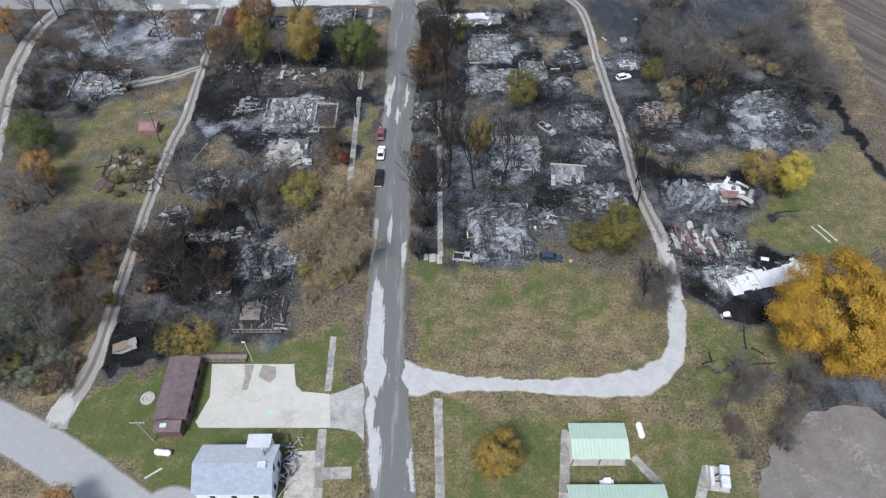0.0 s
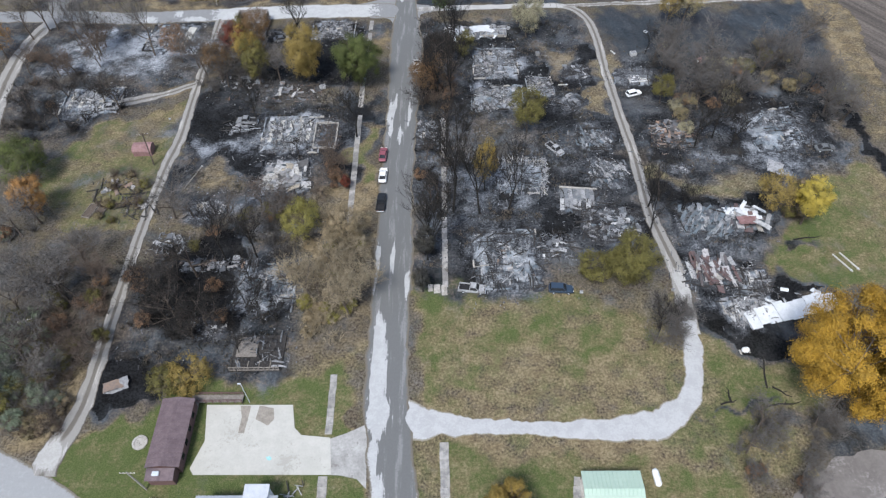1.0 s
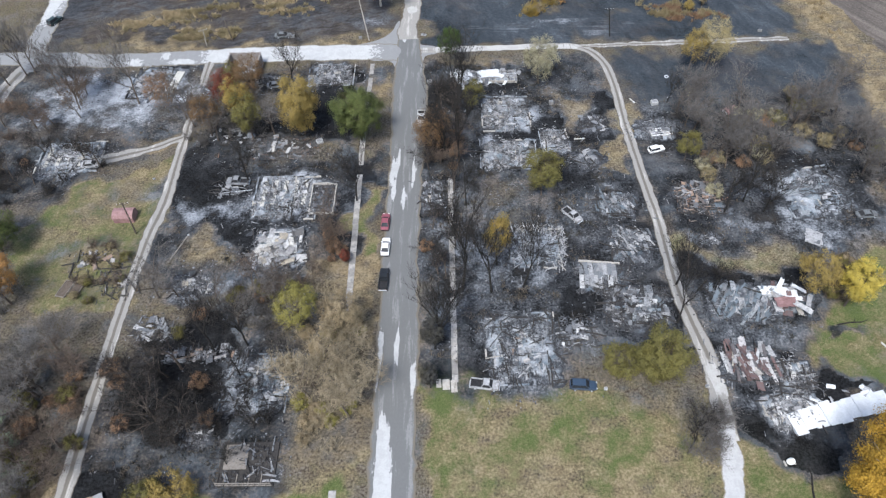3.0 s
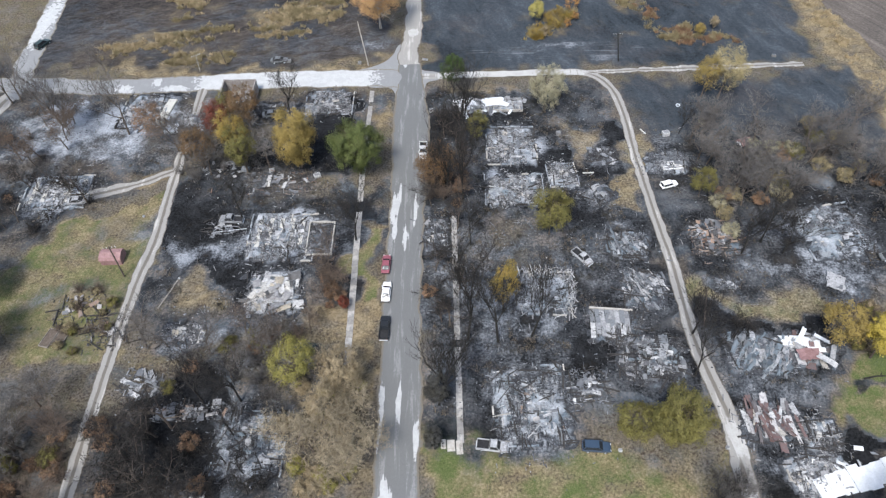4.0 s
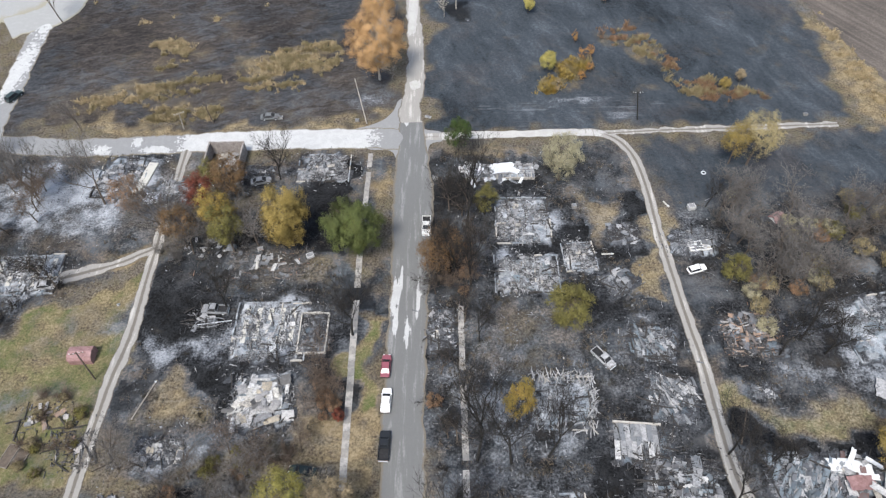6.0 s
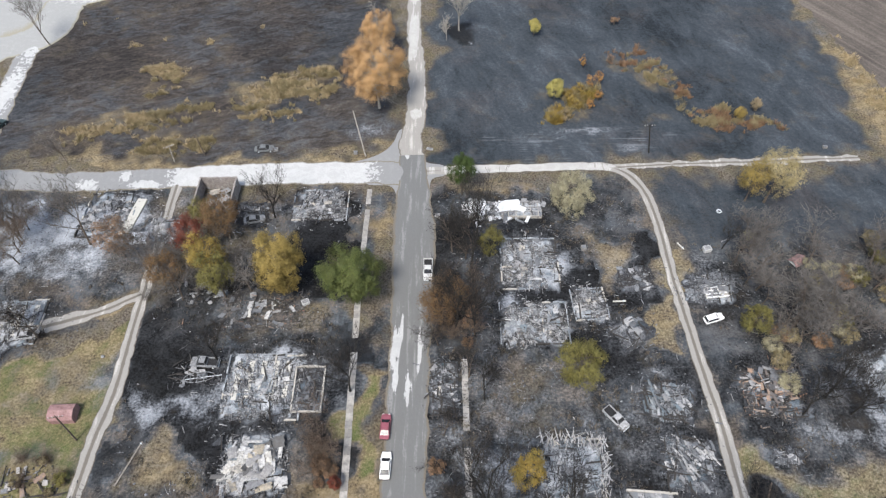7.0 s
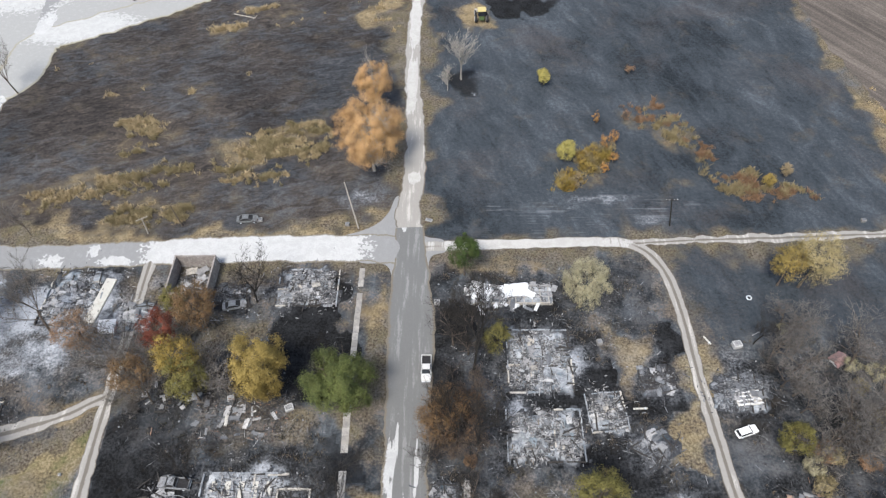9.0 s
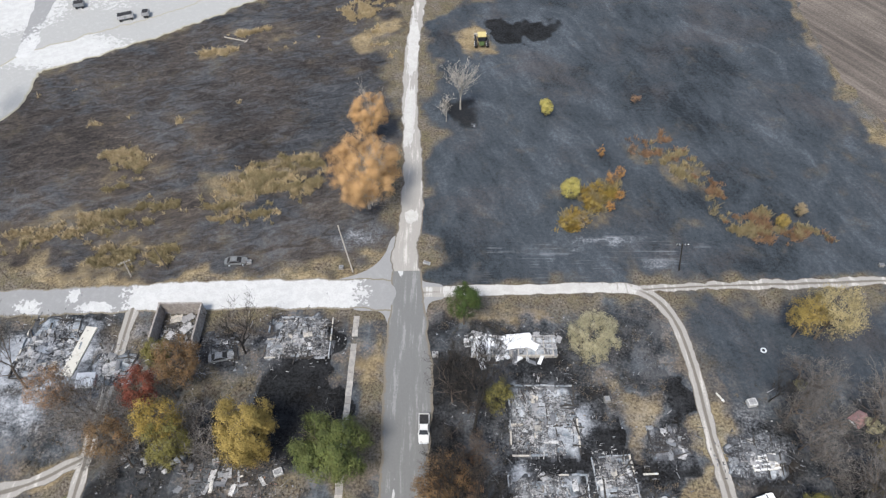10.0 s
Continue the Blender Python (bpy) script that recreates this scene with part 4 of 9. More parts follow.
MAIN = [(6.0, -120.0), (2.0, -20.0), (-8.4, 32.5), (-9.2, 41.1), (-11.0, 54.8), (-12.3, 66.1), (-12.6, 90.4), (-12.4, 87.8), (-12.7, 114.4), (-12.7, 137.4), (-12.5, 165.6), (-13.1, 182.1), (-13.5, 192.9)]
road("road_main", "grey patched asphalt village street with pale worn concrete", "asphalt", MAIN, [9, 9, 9.5, 9.5, 9.0, 7.6, 7.4, 7.6, 7.7, 7.3, 7.4, 9.0, 5.5], 0.05,
     [(-13.9, 68.6, 1.7, 8, 1), (-13.4, 61.5, 2.2, 4.5, 1), (-14.4, 54.8, 1.6, 2.0, 0.8), (-13.7, 46.7, 2.0, 8, 0.95), (-5.3, 43.8, 2.0, 6, 0.9), (-6.1, 57.0, 1.5, 1.5, 0.6), (-15.8, 93.5, 0.7, 7, 0.9), (-9.4, 88.8, 0.6, 3.5, 0.9),
      (-12.6, 95.5, 0.5, 4, 0.9), (-9.5, 89.6, 0.7, 2, 0.9), (-13.9, 74.9, 1.3, 8, 1), (-15.0, 136.2, 0.5, 5, 0.8), (-10.8, 140.7, 0.4, 6, 0.7), (-14.3, 147.2, 0.4, 5, 0.8), (-15.3, 140.8, 0.6, 5, 0.9), (-12.8, 133.2, 0.6, 4, 0.8), (-15.5, 140.9, 1.0, 5, 0.9), (-14.8, 194.9, 0.8, 4, 0.9), (-16.8, 187.4, 1.2, 0.8, 0.8)], 0.25)
road("road_cross", "pale grey cracked asphalt cross street", "pale_road", [(-300.0, 190.0), (-122.9, 187.1), (-106.9, 186.4), (-93.1, 185.4), (-71.1, 186.3), (-49.1, 187.3), (-26.8, 187.4), (-13.2, 187.1)], [5.5, 5.5, 5.5, 5.6, 5.6, 6.2, 7.0, 7.5], 0.035,
     [(-38.0, 187.5, 15, 9, 1.45), (-53.5, 186.9, 14, 9, 1.5), (-27.9, 187.5, 5, 3, 1.2), (-64.4, 186.2, 4, 2, 0.9), (-73.8, 184.3, 4, 1.4, 0.9), (-87.1, 184.3, 3, 2, 0.7), (-79.1, 187.0, 1.2, 2.0, 0.9), (-26.8, 187.2, 3, 2.6, 0.9)], 0.3)
road("road_north", "white gravel farm track", "gravel", [(-13.3, 190.1), (-14.3, 197.3), (-13.2, 208.1), (-13.2, 221.8), (-14.4, 241.4), (-14.8, 264.2), (-13.3, 291.3), (-12.5, 310.1), (-11.1, 335.0), (10.0, 560.0)], [5.5, 4.2, 3.6, 3.6, 3.6, 4.2, 4.4, 4.4, 4.4, 4.4], 0.03,
     [(-13.2, 207.6, 1.6, 2, 1), (-14.6, 241.4, 1.5, 14, 1), (-14.5, 269.3, 2, 14, 1)], 0.3)
LANE = [(-13.2, 187.4), (-4.6, 187.9), (12.1, 188.3), (27.8, 188.6), (34.1, 186.8), (37.8, 180.7), (39.1, 169.9), (39.2, 157.2), (40.4, 133.9), (41.0, 126.7), (41.2, 109.0), (42.7, 97.5), (43.5, 91.3), (43.1, 77.0)]
road("road_lane", "pale gravel back lane with two worn wheel ruts", "gravel", LANE, [2.8, 2.8, 2.6, 2.7, 2.7, 2.5, 2.4, 2.5, 2.5, 2.5, 2.6, 3.0, 3.4, 3.6], 0.02,
     [(12.1, 188.3, 22, 2, 1), (43.1, 77.0, 2.6, 4, 1), (43.8, 88.3, 2, 4, 0.7)], 0.16, True)
road("road_bend", "white gravel drive bending round a meadow", "pale_gravel", [(43.2, 79.7), (42.8, 74.4), (41.7, 68.1), (38.9, 62.8), (32.9, 59.3), (23.9, 58.5), (10.2, 59.0), (-2.7, 59.5), (-9.8, 60.5)], [3.0, 3.3, 4.1, 5.6, 3.6, 2.8, 2.7, 3.8, 8.4], 0.03, [(20.6, 63.5, 60, 60, 1.7)], 0.34)
road("road_alley", "grey gravel alley with grassy crown", "gravel", [(-67.3, 51.0), (-67.0, 54.6), (-64.8, 63.5), (-65.4, 82.2), (-66.1, 100.6), (-66.1, 121.5), (-65.2, 133.0), (-65.7, 147.0), (-66.2, 166.8), (-66.4, 178.5), (-66.5, 185.6)],
     [5.0, 3.4, 2.8, 2.6, 2.5, 2.6, 3.0, 2.5, 2.3, 2.2, 2.4], 0.02, [(-67.0, 54.6, 3, 3, 0.8)], 0.2, True)
road("road_driveway", "pale dirt drive across a burnt yard", "gravel", [(-83.8, 146.5), (-78.1, 148.3), (-72.3, 150.5), (-66.1, 154.3)], [3.4, 3.2, 2.6, 2.0], 0.015, [], 0.3, True)
road("road_track", "faint sandy two-rut track over burnt ground", "gravel", [(32.1, 188.0), (45.6, 188.9), (62.5, 189.4), (76.0, 189.9), (88.5, 190.4)], [1.8, 1.9, 2.2, 2.4, 1.6], 0.015, [(83.2, 188.6, 3, 1, 1)], 0.4, True)
road("road_south", "light grey asphalt road with dark crack stains", "south_road", [(-190.0, 88.0), (-96.0, 58.6), (-81.6, 53.6), (-69.7, 48.4), (-59.2, 42.6), (-48.0, 35.9), (-33.3, 28.5), (40.0, -60.0)], [8, 8, 8, 8, 8, 8, 8, 8], 0.03, [], 0.08)
road("road_west", "worn grey gravel road", "pale_road", [(-115.6, 181.0), (-115.4, 188.0), (-117.2, 198.0), (-117.7, 208.0), (-119.9, 233.8), (-116.8, 249.2), (-119.4, 269.6), (-121.3, 278.2), (-125.0, 311.5)], [4.5, 6, 6, 5.5, 5.5, 6, 7, 9, 12], 0.028, [(-118.8, 254.8, 5, 25, 1), (-119.2, 216.2, 3, 14, 0.8)], 0.4)
road("road_west_lane", "dull grey-brown gravel lane with worn ruts", "gravel", [(-104.0, 108.0), (-109.5, 126.0), (-114.6, 144.0), (-117.4, 160.0), (-117.6, 173.0), (-115.6, 184.0)], [4.0, 4.4, 4.6, 4.6, 4.6, 4.6], 0.022, [], 0.3, True)
road("road_plant", "bright white crushed-stone haul road", "white_gravel", [(-130.2, 236.0), (-118.5, 244.3), (-117.5, 260.2), (-103.9, 268.8), (-83.7, 280.6), (-63.9, 294.8), (-35.5, 313.7), (30.0, 360.0)], [12, 12, 11, 9, 7, 7, 6, 6], 0.04, [(-111.2, 267.6, 20, 8, 1)], 0.5)
yard = road("ground_yard", "white crushed-stone yard of a loading site", "white_gravel", [(-150.8, 273.2), (-131.5, 279.7), (-114.1, 285.1), (-94.5, 290.7), (-72.5, 304.3)], [84, 64, 46, 30, 22], 0.018, [(-131.1, 286.7, 16, 12, 1), (-105.7, 289.4, 12, 4, 0.4)], 1.2, False, 40)


def junction(points, z):
    """The widened crossing, with rounded corners."""
    bm = bmesh.new()
    bm.faces.new([bm.verts.new((q.x, q.y, z)) for q in smooth_line(points + points[:1], 0.8)[:-1]])
    r = bmesh.ops.extrude_face_region(bm, geom=list(bm.faces))
    bmesh.ops.translate(bm, vec=(0, 0, -z - 0.08), verts=[v for v in r["geom"] if isinstance(v, bmesh.types.BMVert)])
    bmesh.ops.recalc_face_normals(bm, faces=bm.faces)
    me = bpy.data.meshes.new("road_junction")
    bm.to_mesh(me)
    bm.free()
    me.materials.append(M["pale_road"])
    return tagged(new("road_junction", me), "grey asphalt of a crossing with rounded corners", "road", kind="structure")


junction([(-28, 190.6), (-23.5, 192.2), (-20.3, 194.3), (-18.2, 197.5), (-16.6, 202), (-12.2, 201), (-11.7, 195), (-10.5, 190.6), (-6.5, 189.4), (-6.0, 186.4), (-9.0, 185), (-9.6, 180), (-9.5, 173), (-16.2, 173), (-16.8, 180), (-18.6, 183.2), (-24, 184.0)], 0.03)


def field(name, label, material, points, widths, z):
    ob = road(name, label, material, points, widths, z, [], 0.9, False, 40)
    return tagged(ob, category="field")


EAST = [(87.5, 318.0), (85.5, 290.0), (85.5, 262.0), (89.0, 242.0), (95.0, 218.0), (101.5, 184.0), (98.0, 150.0), (97.0, 130.0), (100.0, 95.6)]
field("ground_field", "ploughed grey-brown field with faint slanting furrows", "ploughed", [(x + 52, y) for x, y in EAST], [84] * 9, 0.012)
field("ground_field", "bare grey-brown tilled soil", "soil", [(55.2, 26.1), (59.7, 37.3), (63.7, 44.5), (73.0, 51.8)], [24, 23, 20, 8], 0.012)


def panel(name, label, material, points, z, category="pavement"):
    """A flat slab with a bevelled rim, from its outline."""
    bm = bmesh.new()
    f = bm.faces.new([bm.verts.new((x, y, z)) for x, y in points])
    r = bmesh.ops.extrude_face_region(bm, geom=[f])
    bmesh.ops.translate(bm, vec=(0, 0, -z - 0.1), verts=[v for v in r["geom"] if isinstance(v, bmesh.types.BMVert)])
    bmesh.ops.recalc_face_normals(bm, faces=bm.faces)
    me = bpy.data.meshes.new(name)
    bm.to_mesh(me)
    bm.free()
    me.materials.append(M[material])
    return tagged(new(name, me), label, category, kind="structure")


panel("pavement_lot", "pale concrete car park with dark patched stains", "concrete", [(-43.1, 63.4), (-28.2, 63.3), (-27.3, 59.1), (-26.0, 57.8), (-21.1, 57.3), (-20.3, 51.0), (-42.6, 51.1), (-43.4, 52.1), (-42.0, 56.9)], 0.06)
M["stain_pale"] = plain_material("pale_tarmac", (0.24, 0.235, 0.22), (0.40, 0.39, 0.37), 0.35, 0.95, stain=(0.20, 0.19, 0.175))
M["stain"] = plain_material("dark_stain", (0.20, 0.18, 0.15), (0.30, 0.27, 0.23), 1.5, 0.95)
panel("pavement_apron", "worn grey tarmac apron between car park and street", "stain_pale", [(-21.1, 57.1), (-18.4, 58.1), (-15.1, 59.7), (-14.5, 48.7), (-16.1, 50.3), (-18.8, 50.9), (-20.6, 51.0)], 0.05)
panel("pavement_patch", "dark repaired patch in concrete", "stain", [(-37.2, 63.2), (-35.4, 63.2), (-35.5, 60.5), (-35.7, 58.2), (-36.7, 58.2), (-36.6, 61.0)], 0.068)
panel("pavement_patch", "dark repaired patch in concrete", "stain", [(-33.9, 63.2), (-31.4, 62.7), (-31.0, 60.7), (-31.9, 59.5), (-34.2, 60.7)], 0.068)
M["cyan"] = plain_material("cyan_chalk", (0.22, 0.50, 0.50), (0.38, 0.56, 0.55), 3.0, 0.9)
panel("pavement_mark", "small cyan chalk mark on concrete", "cyan", [(-31.3, 54.0), (-30.7, 54.2), (-30.3, 53.8), (-30.5, 53.4), (-31.0, 53.5)], 0.068)
panel("pavement_porch", "grey concrete forecourt of a white house", "slab", [(-26.2, 46.8), (-22.3, 47.0), (-21.4, 37.6), (-26.5, 37.6)], 0.04)

# paving slabs, one by one
slab_bm = bmesh.new()
box(slab_bm, -0.6, 0.6, -0.72, 0.72, -0.12, 0.0, bevel=0.03)
slab_mesh = bpy.data.meshes.new("paving_slab")
slab_bm.to_mesh(slab_mesh)
slab_bm.free()
slab_mesh.materials.append(random_material("paving", [(0, (0.33, 0.31, 0.28)), (0.3, (0.40, 0.38, 0.345)), (0.6, (0.28, 0.265, 0.24)), (0.8, (0.44, 0.42, 0.39))], 0.9, scale=1.2))


def sidewalk(label, a, b, width=1.2, gaps=0.0, seed=1):
    rnd = random.Random(seed)
    a, b = Vector(a), Vector(b)
    d = b - a
    top = new("pavement_walk")
    tagged(top, label, "pavement", kind="structure")
    n = int(d.length / 1.5)
    for i in range(n):
        if rnd.random() < gaps:
            continue
        p = a + d * ((i + 0.5) / n)
        child("paving_slab", slab_mesh, top, m=pose(p.x + rnd.uniform(-.04, .04), p.y, 0.03 + rnd.uniform(-.012, .02), rnd.uniform(-.8, .8), rnd.uniform(-.8, .8), math.degrees(math.atan2(d.y, d.x)) - 90 + rnd.uniform(-1.2, 1.2)) @ Matrix.Diagonal((width / 1.2, d.length / n / 1.47, 1, 1)))


sidewalk("old concrete pavement of cracked slabs along the street", (-22.3, 102.9), (-23.2, 154.2), 1.25, 0.03, 1)
sidewalk("old concrete pavement of cracked slabs along the street", (-23.2, 153.3), (-22.8, 182.2), 1.1, 0.25, 2)
sidewalk("concrete pavement beside a mown lawn", (-21.5, 57.9), (-21.7, 69.2), 1.2, 0, 3)
sidewalk("concrete pavement beside a mown lawn", (-21.0, 37.5), (-21.6, 50.8), 1.5, 0, 4)
sidewalk("concrete front path to the street", (-21.1, 43.1), (-16.0, 43.3), 2.0, 0, 5)
sidewalk("soot-stained concrete pavement among burnt trees", (-2.0, 88.2), (-2.6, 139.0), 1.1, 0.06, 6)
sidewalk("pale concrete pavement strip beside a lawn", (-1.5, 32.4), (-2.2, 56.4), 1.5, 0.0, 7)
sidewalk("concrete path beside a picnic shelter", (16.9, 34.0), (19.3, 50.5), 1.6, 0.0, 8)
sidewalk("concrete path between two picnic shelters", (29.6, 45.8), (33.2, 40.9), 1.4, 0.0, 9)
sidewalk("concrete path to a steel bin", (38.2, 37.4), (41.2, 44.1), 1.6, 0.0, 10)


# ---- ruins ----
def sheet_mesh(seed, ribs=True):
    """A torn, creased roof or wall sheet, about 1 x 1, ribbed and with thickness."""
    r = random.Random(seed)
    nx, ny = 9, 5
    crease, fold, curl = r.uniform(0.25, 0.75), r.uniform(-0.35, 0.35), r.uniform(-0.35, 0.35)
    top = []
    for j in range(ny):
        for i in range(nx):
            u, v = i / (nx - 1), j / (ny - 1)
            z = fold * abs(u - crease) + curl * (v - 0.5) ** 2 * 1.5 + (0.012 if ribs and i % 2 else 0) + r.uniform(-0.018, 0.018)
            torn = r.uniform(-0.07, 0.05) if i in (0, nx - 1) or j in (0, ny - 1) else 0
            top.append((u - 0.5 + torn * (1 if i else -1), v - 0.5 + torn * 0.6, z))
    low = min(p[2] for p in top)
    top = [(x, y, z - low) for x, y, z in top]
    n = nx * ny
    verts = [(x, y, z + 0.03) for x, y, z in top] + top
    faces = []
    for j in range(ny - 1):
        for i in range(nx - 1):
            k = j * nx + i
            faces += [(k, k + 1, k + nx + 1, k + nx), (n + k + nx, n + k + nx + 1, n + k + 1, n + k)]
    rim = list(range(nx)) + [j * nx + nx - 1 for j in range(1, ny)] + [(ny - 1) * nx + i for i in range(nx - 2, -1, -1)] + [j * nx for j in range(ny - 2, 0, -1)]
    for a, b in zip(rim, rim[1:] + rim[:1]):
        faces.append((b, a, n + a, n + b))
    return put_mesh("sheet", verts, faces, M["grey_sheet"])


def board_mesh(seed):
    """A split, half-burnt board one unit long, tapering to a broken end."""
    r = random.Random(seed)
    verts = []
    for i, u in enumerate((-0.5, -0.2, 0.15, 0.5)):
        w, h, bend = 0.5 * r.uniform(0.7, 1.0) * (0.5 if i == 3 else 1), 1.0, r.uniform(-0.3, 0.3)
        verts += [(u, -w + bend, 0), (u, w + bend, 0), (u, w + bend, h), (u, -w + bend, h)]
    faces = [(0, 1, 2, 3), (15, 14, 13, 12)]
    for s in range(3):
        for k in range(4):
            a, b = s * 4 + k, s * 4 + (k + 1) % 4
            faces.append((b, a, a + 4, b + 4))
    return put_mesh("board", verts, faces, M["burnt_wood"])


SHEETS = [sheet_mesh(40 + i, i % 3 > 0) for i in range(14)]
BOARDS = [board_mesh(80 + i) for i in range(8)]


def scatter_pieces(count, w, d, heap, seed, size=(0.11, 0.48), thick=(0.04, 0.13)):
    """Vertices and faces of many loose blocks heaped over an oval or oblong bed."""
    r = np.random.RandomState(seed)
    u, v = r.uniform(-1.35, 1.35, count), r.uniform(-1.35, 1.35, count)
    far = r.rand(count) < 0.09
    u, v = np.where(far, r.normal(0, 0.7, count), u), np.where(far, r.normal(0, 0.7, count), v)
    rim = (np.abs(u) ** 8 + np.abs(v) ** 8) ** 0.125 + 0.06 + 0.3 * (lattice_noise(u * w, v * d, 1.8, seed % 80) - 0.5)
    keep = (far | (rim < 1)) & (lattice_noise(u * w + 50 * seed % 97, v * d, 2.6, seed % 90) + 0.5 * lattice_noise(u * w, v * d, 0.9, seed % 70) > 0.58)
    u, v = u[keep], v[keep]
    n = len(u)
    lx, ly, lz = r.uniform(*size, n) * r.choice([1, 1.4, 3.2], n), r.uniform(*size, n) * 0.42, r.uniform(*thick, n)
    base = np.array([[-1, -1, -1], [1, -1, -1], [1, 1, -1], [-1, 1, -1], [-1, -1, 1], [1, -1, 1], [1, 1, 1], [-1, 1, 1]]) * 0.5
    p = base[None] * np.stack([lx, ly, lz], -1)[:, None]
    p[:, 4:, :2] *= r.uniform(0.6, 1.0, (n, 1, 2))
    yaw = np.where(r.rand(n) < 0.72, r.choice([0, 1.57], n) + r.normal(0, 0.15, n), r.uniform(0, 3.14, n))
    tilt = r.normal(0, 0.3, n)
    x, y, z = p[..., 0], p[..., 1], p[..., 2]
    x, z = x * np.cos(tilt)[:, None] - z * np.sin(tilt)[:, None], x * np.sin(tilt)[:, None] + z * np.cos(tilt)[:, None]
    x, y = x * np.cos(yaw)[:, None] - y * np.sin(yaw)[:, None], x * np.sin(yaw)[:, None] + y * np.cos(yaw)[:, None]
    lift = 0.02 + heap * (1 - np.clip(np.maximum(np.abs(u), np.abs(v)), 0, 1) ** 2) * r.uniform(0.2, 1.0, n) + np.abs(np.sin(tilt)) * lx * 0.4
    co = np.stack([x + (u * w)[:, None], y + (v * d)[:, None], z + lift[:, None]], -1).reshape(-1, 3)
    block = np.array([[0, 3, 2, 1], [4, 5, 6, 7], [0, 1, 5, 4], [1, 2, 6, 5], [2, 3, 7, 6], [3, 0, 4, 7]])
    faces = (np.arange(n)[:, None, None] * 8 + block[None]).reshape(-1, 4)
    return co, faces


def quad_mesh(name, co, faces, material):
    me = bpy.data.meshes.new(name)
    me.vertices.add(len(co))
    me.vertices.foreach_set("co", np.asarray(co, np.float32).ravel())
    me.loops.add(faces.size)
    me.loops.foreach_set("vertex_index", faces.ravel())
    me.polygons.add(len(faces))
    me.polygons.foreach_set("loop_start", np.arange(0, faces.size, faces.shape[1]))
    me.update(calc_edges=True)
    me.materials.append(material)
    return me


def bed_mesh(w, d, heap, seed, material):
    """A low uneven mound of ash with a ragged outline."""
    n = max(12, int(w * 4.4)), max(12, int(d * 4.4))
    verts, keep, thin = [], [], []
    for j in range(n[1] + 1):
        for i in range(n[0] + 1):
            u, v = 1.4 * (2 * i / n[0] - 1), 1.4 * (2 * j / n[1] - 1)
            x, y = u * w * 1.06, v * d * 1.06
            rim = 0.08 + (abs(u) ** 8 + abs(v) ** 8) ** 0.125 + 0.24 * noise.noise((x * 0.3 + seed, y * 0.3, 1)) + 0.2 * noise.noise((x * 0.9 + seed, y * 0.9, 2)) + 0.12 * noise.noise((x * 3 + seed, y * 3, 2))
            z = (0.06 + heap * (0.5 * (0.5 + noise.noise((x * 0.8, y * 0.8 + seed, 4))) + 0.35 * abs(noise.noise((x * 2.1, y * 2.1 + seed, 5))))) * max(0.0, min(1.0, (1.0 - rim) * 3, 3.2 - 8 * noise.noise((x * 0.42 + 3 * seed, y * 0.42, 8))))
            verts.append((x, y, z if z > 0.004 else -0.06))
            thin.append((min(1.0, max(0.0, (rim - 0.72) * 3.2)),) * 4)
            keep.append(z > 0.004)
    k = n[0] + 1
    faces = [(j * k + i, j * k + i + 1, (j + 1) * k + i + 1, (j + 1) * k + i) for j in range(n[1]) for i in range(n[0]) if keep[j * k + i] or keep[j * k + i + 1] or keep[(j + 1) * k + i] or keep[(j + 1) * k + i + 1]]
    me = put_mesh("ash_bed", verts, faces, M[material])
    me.attributes.new("thin", "FLOAT_COLOR", "POINT").data.foreach_set("color", np.array(thin, np.float32).ravel())
    return me


def jagged_wall(ln, thick, heights):
    """One upright wall along x with a broken top."""
    bm = bmesh.new()
    n = len(heights) - 1
    rows = []
    for y in (-thick / 2, thick / 2):
        rows.append(([bm.verts.new((ln * i / n, y, -0.05)) for i in range(n + 1)], [bm.verts.new((ln * i / n, y, h)) for i, h in enumerate(heights)]))
    (a, b), (c, d) = rows
    for i in range(n):
        bm.faces.new((a[i], a[i + 1], b[i + 1], b[i]))
        bm.faces.new((c[i + 1], c[i], d[i], d[i + 1]))
        bm.faces.new((b[i], b[i + 1], d[i + 1], d[i]))
    bm.faces.new((a[0], b[0], d[0], c[0]))
    bm.faces.new((a[n], c[n], d[n], b[n]))
    bmesh.ops.recalc_face_normals(bm, faces=bm.faces)
    return bm


def footing(top, w, d, seed, share=0.55):
    """Stumps of outer walls and partitions, in broken straight runs."""
    r = random.Random(seed + 900)
    cx, cy = r.uniform(-0.35, 0.35) * w, r.uniform(-0.35, 0.35) * d
    runs = [((-w, -d), (w, -d)), ((w, -d), (w, d)), ((w, d), (-w, d)), ((-w, d), (-w, -d)), ((cx, -d), (cx, d)), ((-w, cy), (w, cy))]
    for a, b in runs:
        a, b = Vector(a), Vector(b)
        ln, u = (b - a).length, 0.0
        turn = math.degrees(math.atan2((b - a).y, (b - a).x))
        while u < ln - 0.8:
            run = min(ln - u, r.uniform(0.9, 3.6))
            if r.random() < share:
                p = a + (b - a) * (u / ln)
                stub = part("footing_stub", jagged_wall(run, r.uniform(0.16, 0.3), [r.uniform(0.16, 0.5) for i in range(max(3, int(run / 0.5)))]), M[r.choice(["slab", "ash", "burnt_wood", "ash"])], top)
                stub.matrix_basis = pose(p.x, p.y, 0, 0, 0, turn + r.gauss(0, 1.5))
            u += run + r.uniform(0.1, 0.7)


